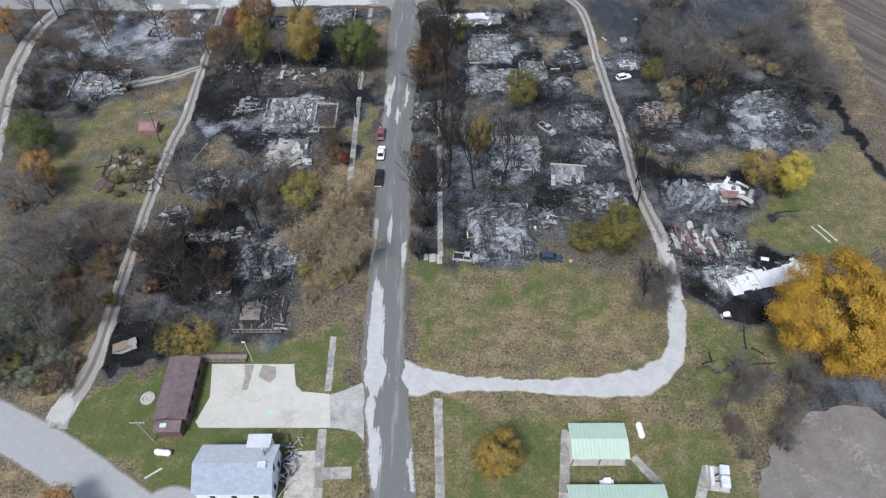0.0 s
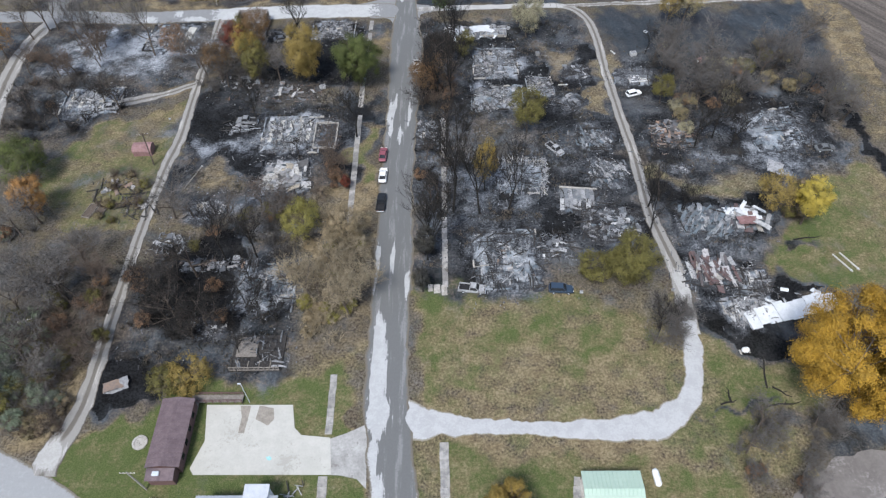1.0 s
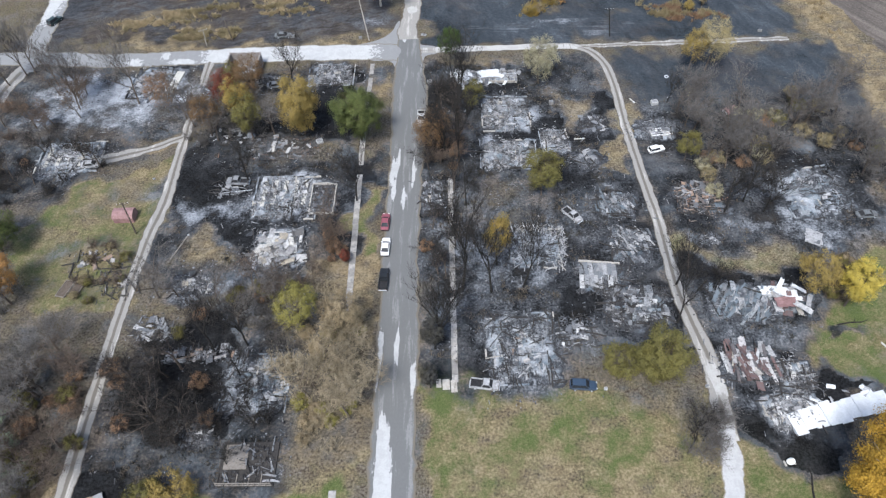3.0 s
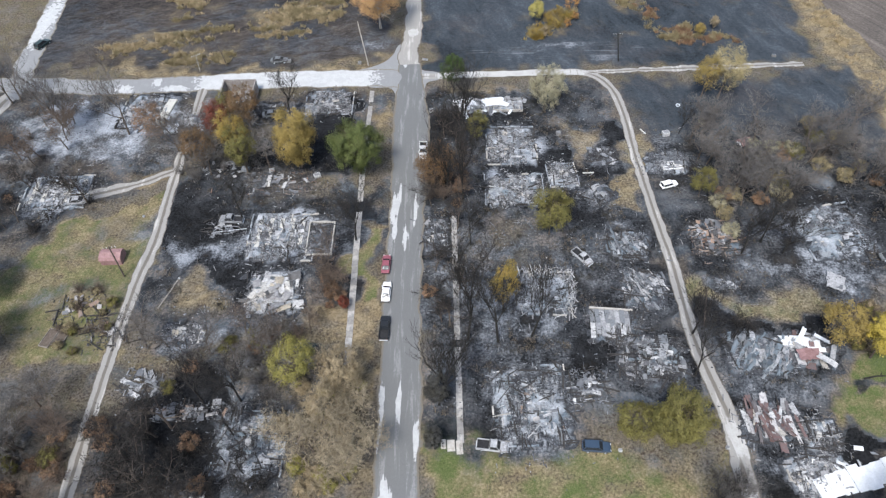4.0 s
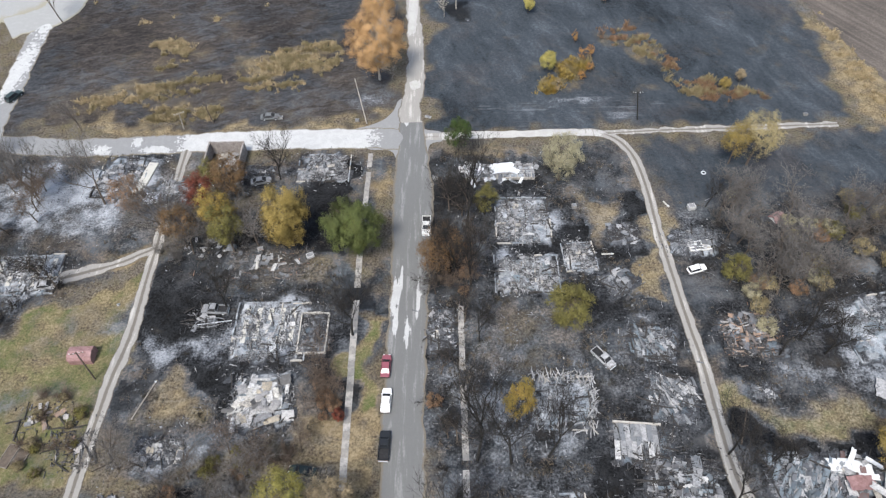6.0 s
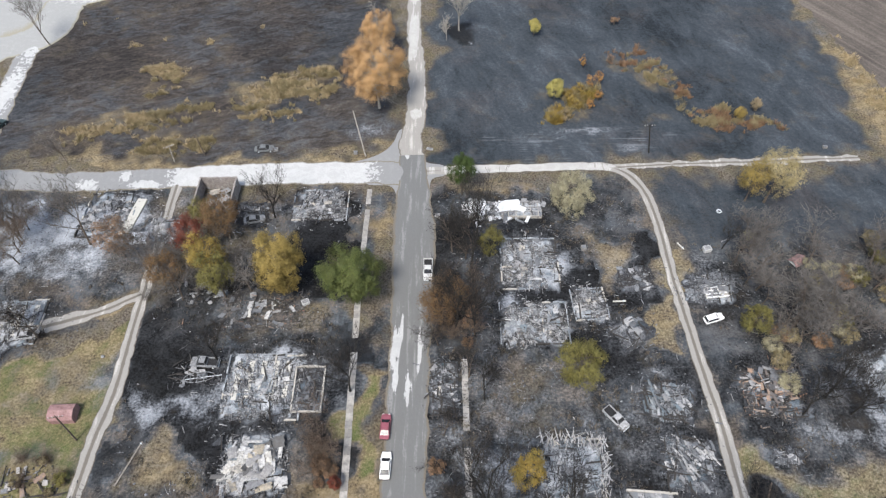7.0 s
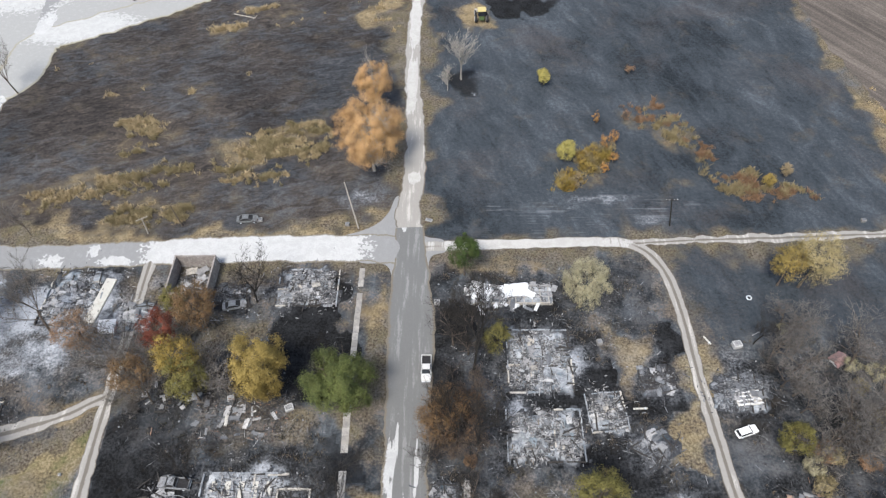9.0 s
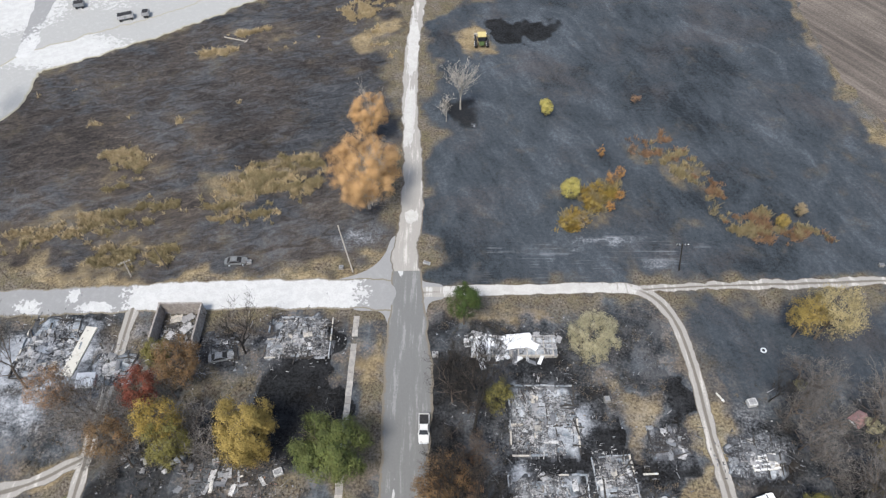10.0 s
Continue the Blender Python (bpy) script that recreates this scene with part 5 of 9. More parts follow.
def ruin(label, x, y, w, d, turn, seed, rubble="grey_rubble", bed="ash", sheets=(), boards=0, small=700, heap=0.5, sheet_size=(0.8, 2.3), walls=False, name="burnt_house_ruin", wood="burnt_wood", light_boards=0, align=None, aspect=(0.35, 0.5, 0.7), lift=0.0, laths=0, plan=0.0):
    """Remains of a burnt building: ash bed, rubble, loose sheets and boards, stumps of foundation. w, d: half sizes."""
    r = random.Random(seed)
    top = thing(name, label, "ruin", x, y, 0, turn, "burnt-down buildings of the village")
    if bed != "none":
        child("ash_bed", bed_mesh(w, d, heap, seed, bed), top)
    co, faces = scatter_pieces(int(small * 6.0), w, d, heap, seed)
    tagged(child("rubble", quad_mesh("rubble", co, faces, M[rubble]), top, "loose rubble and ash-covered scraps"), kind="stuff")
    for kind, count in sheets:
        for i in range(count):
            sx, sy = r.uniform(*sheet_size), r.uniform(*sheet_size) * r.choice(aspect)
            u, v = r.triangular(-1, 1), r.triangular(-1, 1)
            m = pose(u * w * 0.95, v * d * 0.95, 0.08 + lift + heap * (1 - max(abs(u), abs(v))) * r.uniform(0.3, 1.1), r.gauss(0, 12), r.gauss(0, 12), (r.choice([0, 90, 180, 270, r.uniform(0, 360)]) if align is None else align) + r.gauss(0, 9 if align is None else 14))
            child("metal_sheet", r.choice(SHEETS), top, m=m @ Matrix.Diagonal((sx, sy, r.uniform(0.6, 1.3), 1)), material=M[kind])
    for i in range(boards + light_boards):
        ln = r.uniform(1.0, 4.2)
        u, v = r.uniform(-1, 1), r.uniform(-1, 1)
        m = pose(u * w, v * d, 0.1 + heap * r.uniform(0, 0.8), 0, r.gauss(0, 7), r.choice([0, 90, r.uniform(0, 180)]) + r.gauss(0, 9))
        child("board", r.choice(BOARDS), top, m=m @ Matrix.Diagonal((ln, r.uniform(0.14, 0.34), r.uniform(0.06, 0.16), 1)), material=M[wood] if i < boards else M["white_sheet"])
    for i in range(laths):
        side, u = r.choice([0, 0, 0, 1, 1, 2]), r.uniform(-1, 1)
        px, py = ((u * w, d * r.gauss(0.88, 0.1)), (w * r.gauss(0.9, 0.1), u * d), (u * w, -d * r.gauss(0.9, 0.1)))[side]
        m = pose(px, py, 0.2 + r.uniform(0, 0.5), r.gauss(0, 8), r.gauss(0, 10), (90 if side != 1 else 78) + r.gauss(0, 30))
        child("lath", r.choice(BOARDS), top, m=m @ Matrix.Diagonal((r.uniform(0.9, 2.6), r.uniform(0.1, 0.22), 0.07, 1)), material=M["white_sheet"])
    if plan:
        footing(top, w * 0.97, d * 0.97, seed, plan)
    if walls:
        for a, b in walls:
            a, b = Vector(a), Vector(b)
            ln = (b - a).length
            bm = jagged_wall(ln, 0.26, [r.uniform(0.35, 0.75) for i in range(max(3, int(ln / 0.7)))])
            wall = part("foundation_wall", bm, M["slab"], top, "stump of a pale block wall")
            wall.matrix_basis = pose(a.x, a.y, 0, 0, 0, math.degrees(math.atan2((b - a).y, (b - a).x)))
    return top


def oblong(w, d):
    return [((-w, -d), (w, -d)), ((w, -d), (w, d)), ((w, d), (-w, d)), ((-w, d), (-w, -d))]


ruin("heaped grey and blue debris of a burnt house beside the street", 10.3, 95.0, 6.9, 7.6, 3, 11, "grey_rubble", "ash", [("blue_sheet", 26), ("grey_sheet", 30), ("brown_sheet", 10)], 60, 1300, 0.9, (0.45, 1.4), light_boards=12, plan=0.35)
ruin("pale ash floor of a burnt house edged with whitened laths", 14.8, 118.6, 5.7, 5.3, -3, 12, "grey_rubble", "ash", [("grey_sheet", 8)], 12, 300, 0.35, laths=130, plan=0.45)
ruin("black and grey scraps round a fallen roof", 27.4, 110.6, 5.2, 4.0, -4, 13, "dark_rubble", "dark_ash", [("grey_sheet", 10)], 18, 420, 0.3)
ruin("tangled black and grey debris of a burnt garage", 32.5, 103.5, 6.2, 5.2, -8, 14, "dark_rubble", "dark_ash", [("grey_sheet", 52), ("white_sheet", 14), ("blue_sheet", 14)], 60, 900, 1.1, (0.8, 2.6), aspect=(0.25, 0.4, 0.6), lift=0.2)
ruin("collapsed grey sheet roof of a burnt outbuilding", 34.1, 119.5, 4.6, 4.6, -12, 15, "grey_rubble", "dark_ash", [("grey_sheet", 40), ("white_sheet", 14)], 30, 420, 0.8, (0.8, 2.6), align=130, aspect=(0.2, 0.35), lift=0.2)
ruin("grey debris pile beside a gravel lane", 32.8, 130.3, 4.4, 3.8, -10, 16, "grey_rubble", "dark_ash", [("blue_sheet", 30), ("grey_sheet", 26), ("white_sheet", 6)], 34, 400, 0.9, (0.8, 2.6), align=120, aspect=(0.2, 0.3, 0.4), lift=0.2)
ruin("white ash and smouldering remains of a house", 10.8, 146.6, 6.6, 4.8, 0, 17, "white_rubble", "ash", [("grey_sheet", 12), ("blue_sheet", 12), ("white_sheet", 8)], 16, 800, 0.45, plan=0.6)
ruin("pale ash bed of a burnt house", 11.0, 160.9, 5.9, 6.6, 0, 18, "white_rubble", "ash", [("grey_sheet", 14), ("white_sheet", 10)], 14, 800, 0.35, plan=0.7)
ruin("small heap of white ash and blocks", 21.8, 150.8, 3.3, 3.7, 4, 19, "white_rubble", "ash", [("white_sheet", 20), ("grey_sheet", 8)], 8, 520, 0.8, (0.8, 1.8), plan=0.6)
ruin("white rubble on the footing of a burnt house", -33.2, 177.4, 6.1, 4.5, 0, 21, "white_rubble", "ash", [("grey_sheet", 14), ("white_sheet", 14)], 16, 800, 0.5, plan=0.75)
ruin("white ash slab of a burnt house with toppled blocks", -79.2, 175.2, 5.6, 6.4, 0, 22, "white_rubble", "ash", [("white_sheet", 30), ("grey_sheet", 8)], 8, 600, 0.25, plan=0.5)
ruin("pale ash footing of a large burnt house with low block walls", -38.6, 133.6, 7.2, 6.6, 0, 23, "white_rubble", "ash", [("grey_sheet", 12), ("white_sheet", 10)], 12, 900, 0.35, plan=0.5)
ruin("low block outline of a burnt house wing", -30.4, 133.1, 3.0, 5.0, 0, 24, "dark_rubble", "dark_ash", [("grey_sheet", 6)], 10, 220, 0.15, walls=oblong(2.6, 4.4))
ruin("crumpled cream and white wall panels of a burnt house", -38.0, 119.1, 5.8, 5.6, 6, 25, "white_rubble", "ash", [("beige_sheet", 40), ("white_sheet", 22)], 18, 380, 0.9, (1.4, 3.2), lift=0.35)
ruin("twisted blue-grey and white metal roofing of a burnt barn", 52.4, 104.4, 6.4, 4.4, -3, 26, "grey_rubble", "dark_ash", [("blue_sheet", 66), ("grey_sheet", 26)], 24, 300, 0.9, (1.8, 3.8), align=62, aspect=(0.14, 0.22, 0.3), lift=0.25)
ruin("bright white and rusty roofing of a burnt barn", 61.0, 105.2, 5.0, 4.0, -8, 27, "grey_rubble", "dark_ash", [("rust_sheet", 8), ("white_sheet", 8)], 10, 160, 0.7, (1.6, 3.4), lift=0.25)
ruin("maroon and white metal sheets of a collapsed shed", 50.2, 91.2, 5.2, 4.3, -6, 28, "grey_rubble", "dark_ash", [("rust_sheet", 52), ("white_sheet", 14)], 16, 240, 0.9, (2.0, 4.4), align=102, aspect=(0.16, 0.24, 0.34), lift=0.35)
ruin("white crumpled remains of a mobile home", 54.8, 82.4, 5.2, 3.4, 6, 29, "white_rubble", "ash", [("white_sheet", 44), ("grey_sheet", 10)], 8, 800, 0.5, (1.0, 2.4))
ruin("brown and grey boards of a collapsed house", 51.4, 132.0, 5.8, 5.0, 0, 31, "brown_rubble", "dark_ash", [("brown_sheet", 44), ("grey_sheet", 18)], 90, 420, 1.0, (0.9, 2.6), aspect=(0.2, 0.4), lift=0.3)
ruin("blue-grey smouldering ash of a burnt house below bare trees", 75.4, 133.0, 7.2, 7.4, 10, 32, "grey_rubble", "ash", [("blue_sheet", 22), ("grey_sheet", 14)], 20, 800, 0.4, plan=0.4)
ruin("white rubble and slab of a burnt house", -91.0, 147.6, 7.4, 5.2, 3, 33, "white_rubble", "ash", [("white_sheet", 18), ("grey_sheet", 12)], 10, 700, 0.3, plan=0.6)
ruin("blackened timber and ash of a burnt house under trees", -37.2, 88.4, 6.0, 6.0, 0, 34, "grey_rubble", "ash", [("grey_sheet", 16), ("blue_sheet", 20)], 50, 700, 0.5, plan=0.5)
ruin("charred heap of a burnt shed", -46.3, 79.2, 3.2, 2.8, 0, 35, "dark_rubble", "dark_ash", [("grey_sheet", 18), ("white_sheet", 4)], 18, 420, 0.7)
ruin("black ashes and twisted scraps of an outbuilding", 31.9, 156.9, 3.4, 2.8, 0, 36, "dark_rubble", "dark_ash", [("grey_sheet", 14)], 14, 420, 0.5)
ruin("dark grey debris heap on straw", 29.0, 144.8, 3.4, 2.8, 30, 37, "grey_rubble", "dark_ash", [("grey_sheet", 16)], 16, 420, 0.7)
ruin("scorched scraps round a pale slab", 45.9, 154.0, 5.2, 3.4, -6, 38, "grey_rubble", "ash", [("white_sheet", 8), ("grey_sheet", 12)], 8, 600, 0.25)
ruin("burnt porch timbers and scraps beside the street", -6.2, 133.1, 2.6, 5.2, 0, 39, "grey_rubble", "dark_ash", [("grey_sheet", 12), ("white_sheet", 6)], 40, 420, 0.5)
ruin("dark scraps and a scorched frame", -47.8, 175.4, 3.4, 3.0, 0, 41, "dark_rubble", "dark_ash", [("grey_sheet", 8), ("white_sheet", 3)], 24, 260, 0.4)
ruin("scattered white scraps on scorched grass", -53.7, 110.1, 4.0, 2.4, 0, 42, "white_rubble", "dark_ash", [("white_sheet", 5), ("beige_sheet", 4)], 6, 340, 0.3)
ruin("burnt fence boards and grey scraps among scrub", -48.4, 94.3, 9.0, 1.8, 2, 43, "grey_rubble", "none", [("grey_sheet", 16), ("brown_sheet", 10)], 10, 125, 0.12)
ruin("grey scraps of a burnt shed among bushes", -58.5, 99.5, 4.0, 3.0, -20, 44, "grey_rubble", "none", [("grey_sheet", 18), ("white_sheet", 4)], 11, 90, 0.12)
ruin("scorched household scraps at a yard's edge", -42.0, 149.3, 8.0, 4.0, 0, 45, "brown_rubble", "none", [("grey_sheet", 12), ("white_sheet", 6), ("beige_sheet", 4)], 12, 140, 0.12)
ruin("charred scraps under bare trees", -53.9, 154.4, 9.0, 3.4, 4, 46, "dark_rubble", "none", [("grey_sheet", 12), ("white_sheet", 5)], 12, 105, 0.12)
ruin("scorched scraps in a burnt yard", -50.3, 136.7, 5.0, 3.0, 0, 47, "dark_rubble", "none", [("grey_sheet", 10)], 10, 80, 0.12)
ruin("burnt wreckage along the street edge", 20.4, 98.3, 4.0, 3.6, 0, 48, "grey_rubble", "none", [("grey_sheet", 14), ("white_sheet", 5)], 12, 105, 0.12)
ruin("grey debris in front of a white mobile home bed", -66.4, 170.7, 4.2, 3.4, 0, 49, "white_rubble", "ash", [("white_sheet", 14), ("grey_sheet", 8)], 8, 360, 0.6, (1.0, 2.4))
ruin("dark scorched garden scraps", -74.7, 115.1, 5.5, 4.5, 10, 51, "dark_rubble", "none", [("brown_sheet", 8)], 10, 75, 0.12)
ruin("scorched garden scraps on grass", -68.4, 110.2, 4.0, 4.0, 10, 52, "dark_rubble", "none", [("brown_sheet", 4)], 8, 60, 0.12)
ruin("small grey heap beside the lane", 50.5, 120.3, 2.2, 1.3, 0, 53, "grey_rubble", "ash", [("white_sheet", 5), ("grey_sheet", 5)], 4, 160, 0.5, (0.7, 1.6))
ruin("pale brush and scrap heap beside a collapsed shed", 57.7, 89.1, 3.2, 3.0, 0, 54, "white_rubble", "ash", [("beige_sheet", 6)], 20, 500, 0.9, (0.7, 1.6))

# a whole slope of grey roofing fallen on its house, with a hole burnt through
slab_roof = thing("fallen_house_roof", "fallen grey ribbed roof slope with a hole burnt through", "roof", 26.6, 111.4, 0, -3)
for k in range(9):
    for q, (y0, y1) in enumerate(((-3.1, -0.2), (-0.3, 2.9))):
        if (k, q) in ((5, 0), (8, 0), (8, 1)):
            continue
        fb = bmesh.new()
        x0 = -3.9 + 0.92 * k
        tilt = pose(0, 0, 0.42 + 0.05 * (k % 3), 3 - 6 * q, 2.5 * ((k * 5) % 3 - 1), 1.5 * ((k * 7) % 3 - 1))
        box(fb, x0, x0 + 0.9, y0 + 0.25 * ((k * 3) % 4 - 1.5) * (q == 0), y1, 0, 0.05, tilt)
        box(fb, x0, x0 + 0.1, y0 + 0.3, y1, 0.05, 0.13, tilt)
        part("roof_sheet", fb, M["grey_sheet"] if (k + q) % 3 else M["white_sheet"], slab_roof)
fb = bmesh.new()
box(fb, -4.0, 4.2, 2.9, 3.25, 0.1, 0.55, pose(0, 0, 0, 0, 2, -1), bevel=0.04)
part("ridge_beam", fb, M["slab"], slab_roof)

# the mobile home's bed: chassis rails, cross bars and a loose roof sheet
home = thing("mobile_home_ruin", "white burnt-out mobile home floor with a torn roof sheet", "ruin", 7.1, 175.2, 0, 0)
hb = bmesh.new()
box(hb, -8.2, 7.6, -2.0, 2.0, -0.05, 0.35, bevel=0.05)
part("floor_bed", hb, M["ash"], home)
for yy in (-1.95, -0.5, 0.6, 1.95):
    hb = bmesh.new()
    box(hb, -8.2, 7.6, yy - 0.09, yy + 0.09, 0.36, 0.62)
    part("chassis_rail", hb, M["white_sheet"], home)
for k in range(10):
    hb = bmesh.new()
    box(hb, -7.6 + 1.6 * k, -7.45 + 1.6 * k, -1.84, 1.84, 0.36, 0.5)
    part("cross_bar", hb, M["slab"], home)
for sx, sy, w, d, t, s in ((0.6, 0.9, 5.2, 3.0, 8, 1), (-6.2, 0.2, 3.6, 3.4, 80, 4), (2.8, 0.1, 3.0, 1.6, -28, 6)):
    child("roof_sheet", SHEETS[s], home, "bright white crumpled roof sheet", pose(sx, sy, 0.66, 0, 0, t) @ Matrix.Diagonal((w, d, 1.6, 1)), M.setdefault("clean_sheet", plain_material("clean_white_sheet", (0.52, 0.53, 0.535), (0.66, 0.67, 0.675), 0.6, 0.6)))
r = random.Random(78)
for k in range(44):
    u = r.choice([r.uniform(-9.4, -4.5), r.uniform(-9, 8.4), r.uniform(-9, 8.4)])
    m = pose(u, r.choice([-2.6, -2.2, 0, 1.2, 2.2]) + r.gauss(0, 0.6), r.uniform(0.3, 0.75), r.gauss(0, 14), r.gauss(0, 12), r.choice([0, 90, r.uniform(0, 180)]) + r.gauss(0, 12))
    child("torn_sheet", r.choice(SHEETS), home, m=m @ Matrix.Diagonal((r.uniform(0.8, 2.4), r.uniform(0.3, 1.1), 1, 1)), material=M[r.choice(["white_sheet", "clean_sheet", "grey_sheet"])])
for yy, h in ((-2.1, 0.8), (2.1, 1.0)):
    wall = part("wall_strip", jagged_wall(15.6, 0.12, [h * r.uniform(0.5, 1.0) for i in range(26)]), M["white_sheet"], home)
    wall.matrix_basis = pose(-8.1, yy, 0.0)
co, faces = scatter_pieces(900, 9.2, 3.2, 0.4, 77)
tagged(child("rubble", quad_mesh("rubble", co + np.array([0, 0, 0.3]), faces, M["white_rubble"]), home, "white ashy scraps"), kind="stuff")

# the large white roof lying on the ground
fallen = thing("fallen_roof", "bright white metal roof lying flat on scorched ground", "roof", 62.8, 82.0, 0, 14)
for k in range(9):
    fb = bmesh.new()
    x0, warp = -9.2 + 2.05 * k, 0.12 * math.sin(k * 2.1)
    box(fb, x0, x0 + 2.04, -2.0 + 0.18 * ((k * 7) % 4 - 1.5), 1.9 + 0.2 * ((k * 5) % 4 - 1.5), 0.55, 0.61, pose(0, 0, warp * 0.3, 3 + 2 * math.sin(k * 1.3), 1.5 * math.sin(k * 2.7)), bevel=0.015)
    part("roof_panel", fb, M["clean_sheet"], fallen)
    fb = bmesh.new()
    box(fb, x0, x0 + 0.09, -1.8, 1.7, -0.02, 0.5)
    part("roof_rib", fb, M["steel"], fallen)
r = random.Random(81)
for k in range(16):
    m = pose(r.uniform(-10, 9), 2.5 + r.gauss(0, 0.6), r.uniform(0.1, 0.6), r.gauss(0, 22), r.gauss(0, 16), r.uniform(0, 180))
    child("torn_sheet", r.choice(SHEETS), fallen, m=m @ Matrix.Diagonal((r.uniform(0.7, 2.2), r.uniform(0.4, 1.1), 1, 1)), material=M["clean_sheet"] if k % 3 else M["white_sheet"])

# bright roof panels thrown on the barn ruin
barn = thing("fallen_barn_roof", "bright white and maroon roof panels on a collapsed barn", "roof", 61.0, 105.2, 0.6, -6)
for k, (sx, sy, w, d, t, s, mat) in enumerate(((-2.4, 1.4, 4.6, 2.2, 4, 1, "clean_sheet"), (0.6, 1.2, 3.4, 2.0, -8, 5, "clean_sheet"), (-0.6, 3.0, 2.8, 0.8, 60, 2, "clean_sheet"), (2.6, 2.0, 3.0, 0.8, -30, 4, "clean_sheet"), (1.2, -0.4, 3.0, 1.0, 2, 7, "clean_sheet"), (3.8, -0.8, 3.4, 0.9, 68, 9, "white_sheet"), (-0.4, -1.6, 4.2, 2.4, 8, 10, "pink_roof"), (2.2, -2.8, 3.4, 1.2, -35, 12, "white_sheet"))):
    child("roof_panel", SHEETS[s], barn, m=pose(sx, sy, 0.12 * k, 6 * (k % 3 - 1), 5 * (k % 2), t) @ Matrix.Diagonal((w, d, 1.1, 1)), material=M.get(mat))

def house_slab(label, x, y, hx, hy, turn):
    top = thing("house_slab", label, "slab", x, y, 0, turn)
    bm = bmesh.new()
    box(bm, -hx, hx, -hy, hy, -0.05, 0.16, bevel=0.05)
    part("slab_body", bm, M["ash"], top)
    for k in range(5):
        bm = bmesh.new()
        a = -hx + 2 * hx * (k + 0.3) / 5
        box(bm, a, a + 0.9, -hy * 0.8 + 0.4 * (k % 3), hy * 0.7, 0.16, 0.2 + 0.03 * (k % 2))
        part("pale_screed", bm, M["concrete"], top)


house_slab("pale ash-covered floor slab of a burnt house", -90.9, 148.2, 6.6, 4.6, 3)
house_slab("pale ash-covered floor slab of a burnt house", -39.1, 135.2, 5.6, 5.2, 0)

# a long pale slab beside the white rubble
sl = thing("concrete_slab", "long pale concrete slab among white ash", "slab", -73.7, 174.6, 0, -8)
sb = bmesh.new()
box(sb, -1.1, 1.1, -5.2, 5.2, -0.05, 0.34, bevel=0.06)
part("slab_body", sb, M["concrete"], sl)
pan = thing("fallen_wall", "white wall panel lying beside rubble", "wall", -70.6, 168.5, 0, 4)
pb = bmesh.new()
box(pb, -1.7, 1.7, -1.5, 1.5, 0.0, 0.5, bevel=0.05)
part("panel_body", pb, M["clean_sheet"], pan)
pb = bmesh.new()
box(pb, 1.72, 2.1, -1.4, 1.0, 0.0, 0.42)
part("panel_side", pb, M["rust_sheet"], pan)


# ---- buildings ----
def wall_material(name, tone, scale=2.0, stain=None):
    return plain_material(name, tuple(v * 0.82 for v in tone), tone, scale, 0.8, stain=stain)


M["white_wall"] = wall_material("white_siding", (0.74, 0.75, 0.76))
# same grey shingles twice: shaded slope and lit slope, light put into the colour
M["shaded_roof"] = plain_material("shaded_grey_shingles", (0.21, 0.24, 0.285), (0.29, 0.325, 0.375), 1.2, 0.8)
M["pale_roof"] = plain_material("lit_grey_shingles", (0.40, 0.42, 0.45), (0.50, 0.52, 0.55), 1.2, 0.8)
M["brown_roof"] = plain_material("brown_metal_roof", (0.10, 0.073, 0.078), (0.16, 0.12, 0.126), 0.8, 0.55)
M["brown_wall"] = wall_material("brown_siding", (0.14, 0.085, 0.08))
M["green_roof"] = plain_material("mint_metal_roof", (0.34, 0.44, 0.36), (0.385, 0.485, 0.40), 0.5, 0.6)
M["dark_glass"] = plain_material("dark_glass", (0.015, 0.017, 0.02), (0.03, 0.034, 0.04), 1.0, 0.12)
M["brick"] = plain_material("sooty_brick", (0.15, 0.135, 0.125), (0.29, 0.26, 0.24), 2.0, 0.9, stain=(0.35, 0.34, 0.33))
M["old_wood"] = plain_material("weathered_wood", (0.13, 0.115, 0.10), (0.26, 0.235, 0.205), 3.0, 0.9, local=True)
M["tank_white"] = plain_material("tank_white", (0.66, 0.66, 0.64), (0.80, 0.80, 0.78), 1.0, 0.4)
M["black"] = plain_material("black_rubber", (0.012, 0.012, 0.013), (0.03, 0.03, 0.032), 3.0, 0.85)


def ribbed_slope(top, x0, x1, y0, z0, y1, z1, step, material, m, name="roof_panel"):
    """A slope of long metal panels, each with one raised rib along its edge."""
    n = max(1, round((x1 - x0) / step))
    w, up, ln = (x1 - x0) / n, math.atan2(z1 - z0, y1 - y0), math.hypot(y1 - y0, z1 - z0)
    prof = [(0, -0.06), (w - 0.004, -0.06), (w - 0.004, 0.0), (0.09, 0.0), (0.06, 0.05), (0.03, 0.05), (0.0, 0.0)]
    verts = [(x, y, z) for y in (0, ln) for x, z in prof]
    k = len(prof)
    faces = [tuple(range(k - 1, -1, -1)), tuple(range(k, 2 * k))] + [(i, (i + 1) % k, k + (i + 1) % k, k + i) for i in range(k)]
    faces = [tuple(reversed(f)) for f in faces]
    me = put_mesh(name, verts, faces, material)
    for i in range(n):
        child(name, me, top, m=m @ pose(x0 + w * i, y0, z0, math.degrees(up)))


def slope(bm, x0, x1, y0, z0, y1, z1, thick=0.12):
    """A roof slope as a slab."""
    up, ln = math.atan2(z1 - z0, y1 - y0), math.hypot(y1 - y0, z1 - z0)
    return box(bm, x0, x1, 0, ln, -thick, 0, pose(0, y0, z0, math.degrees(up)))


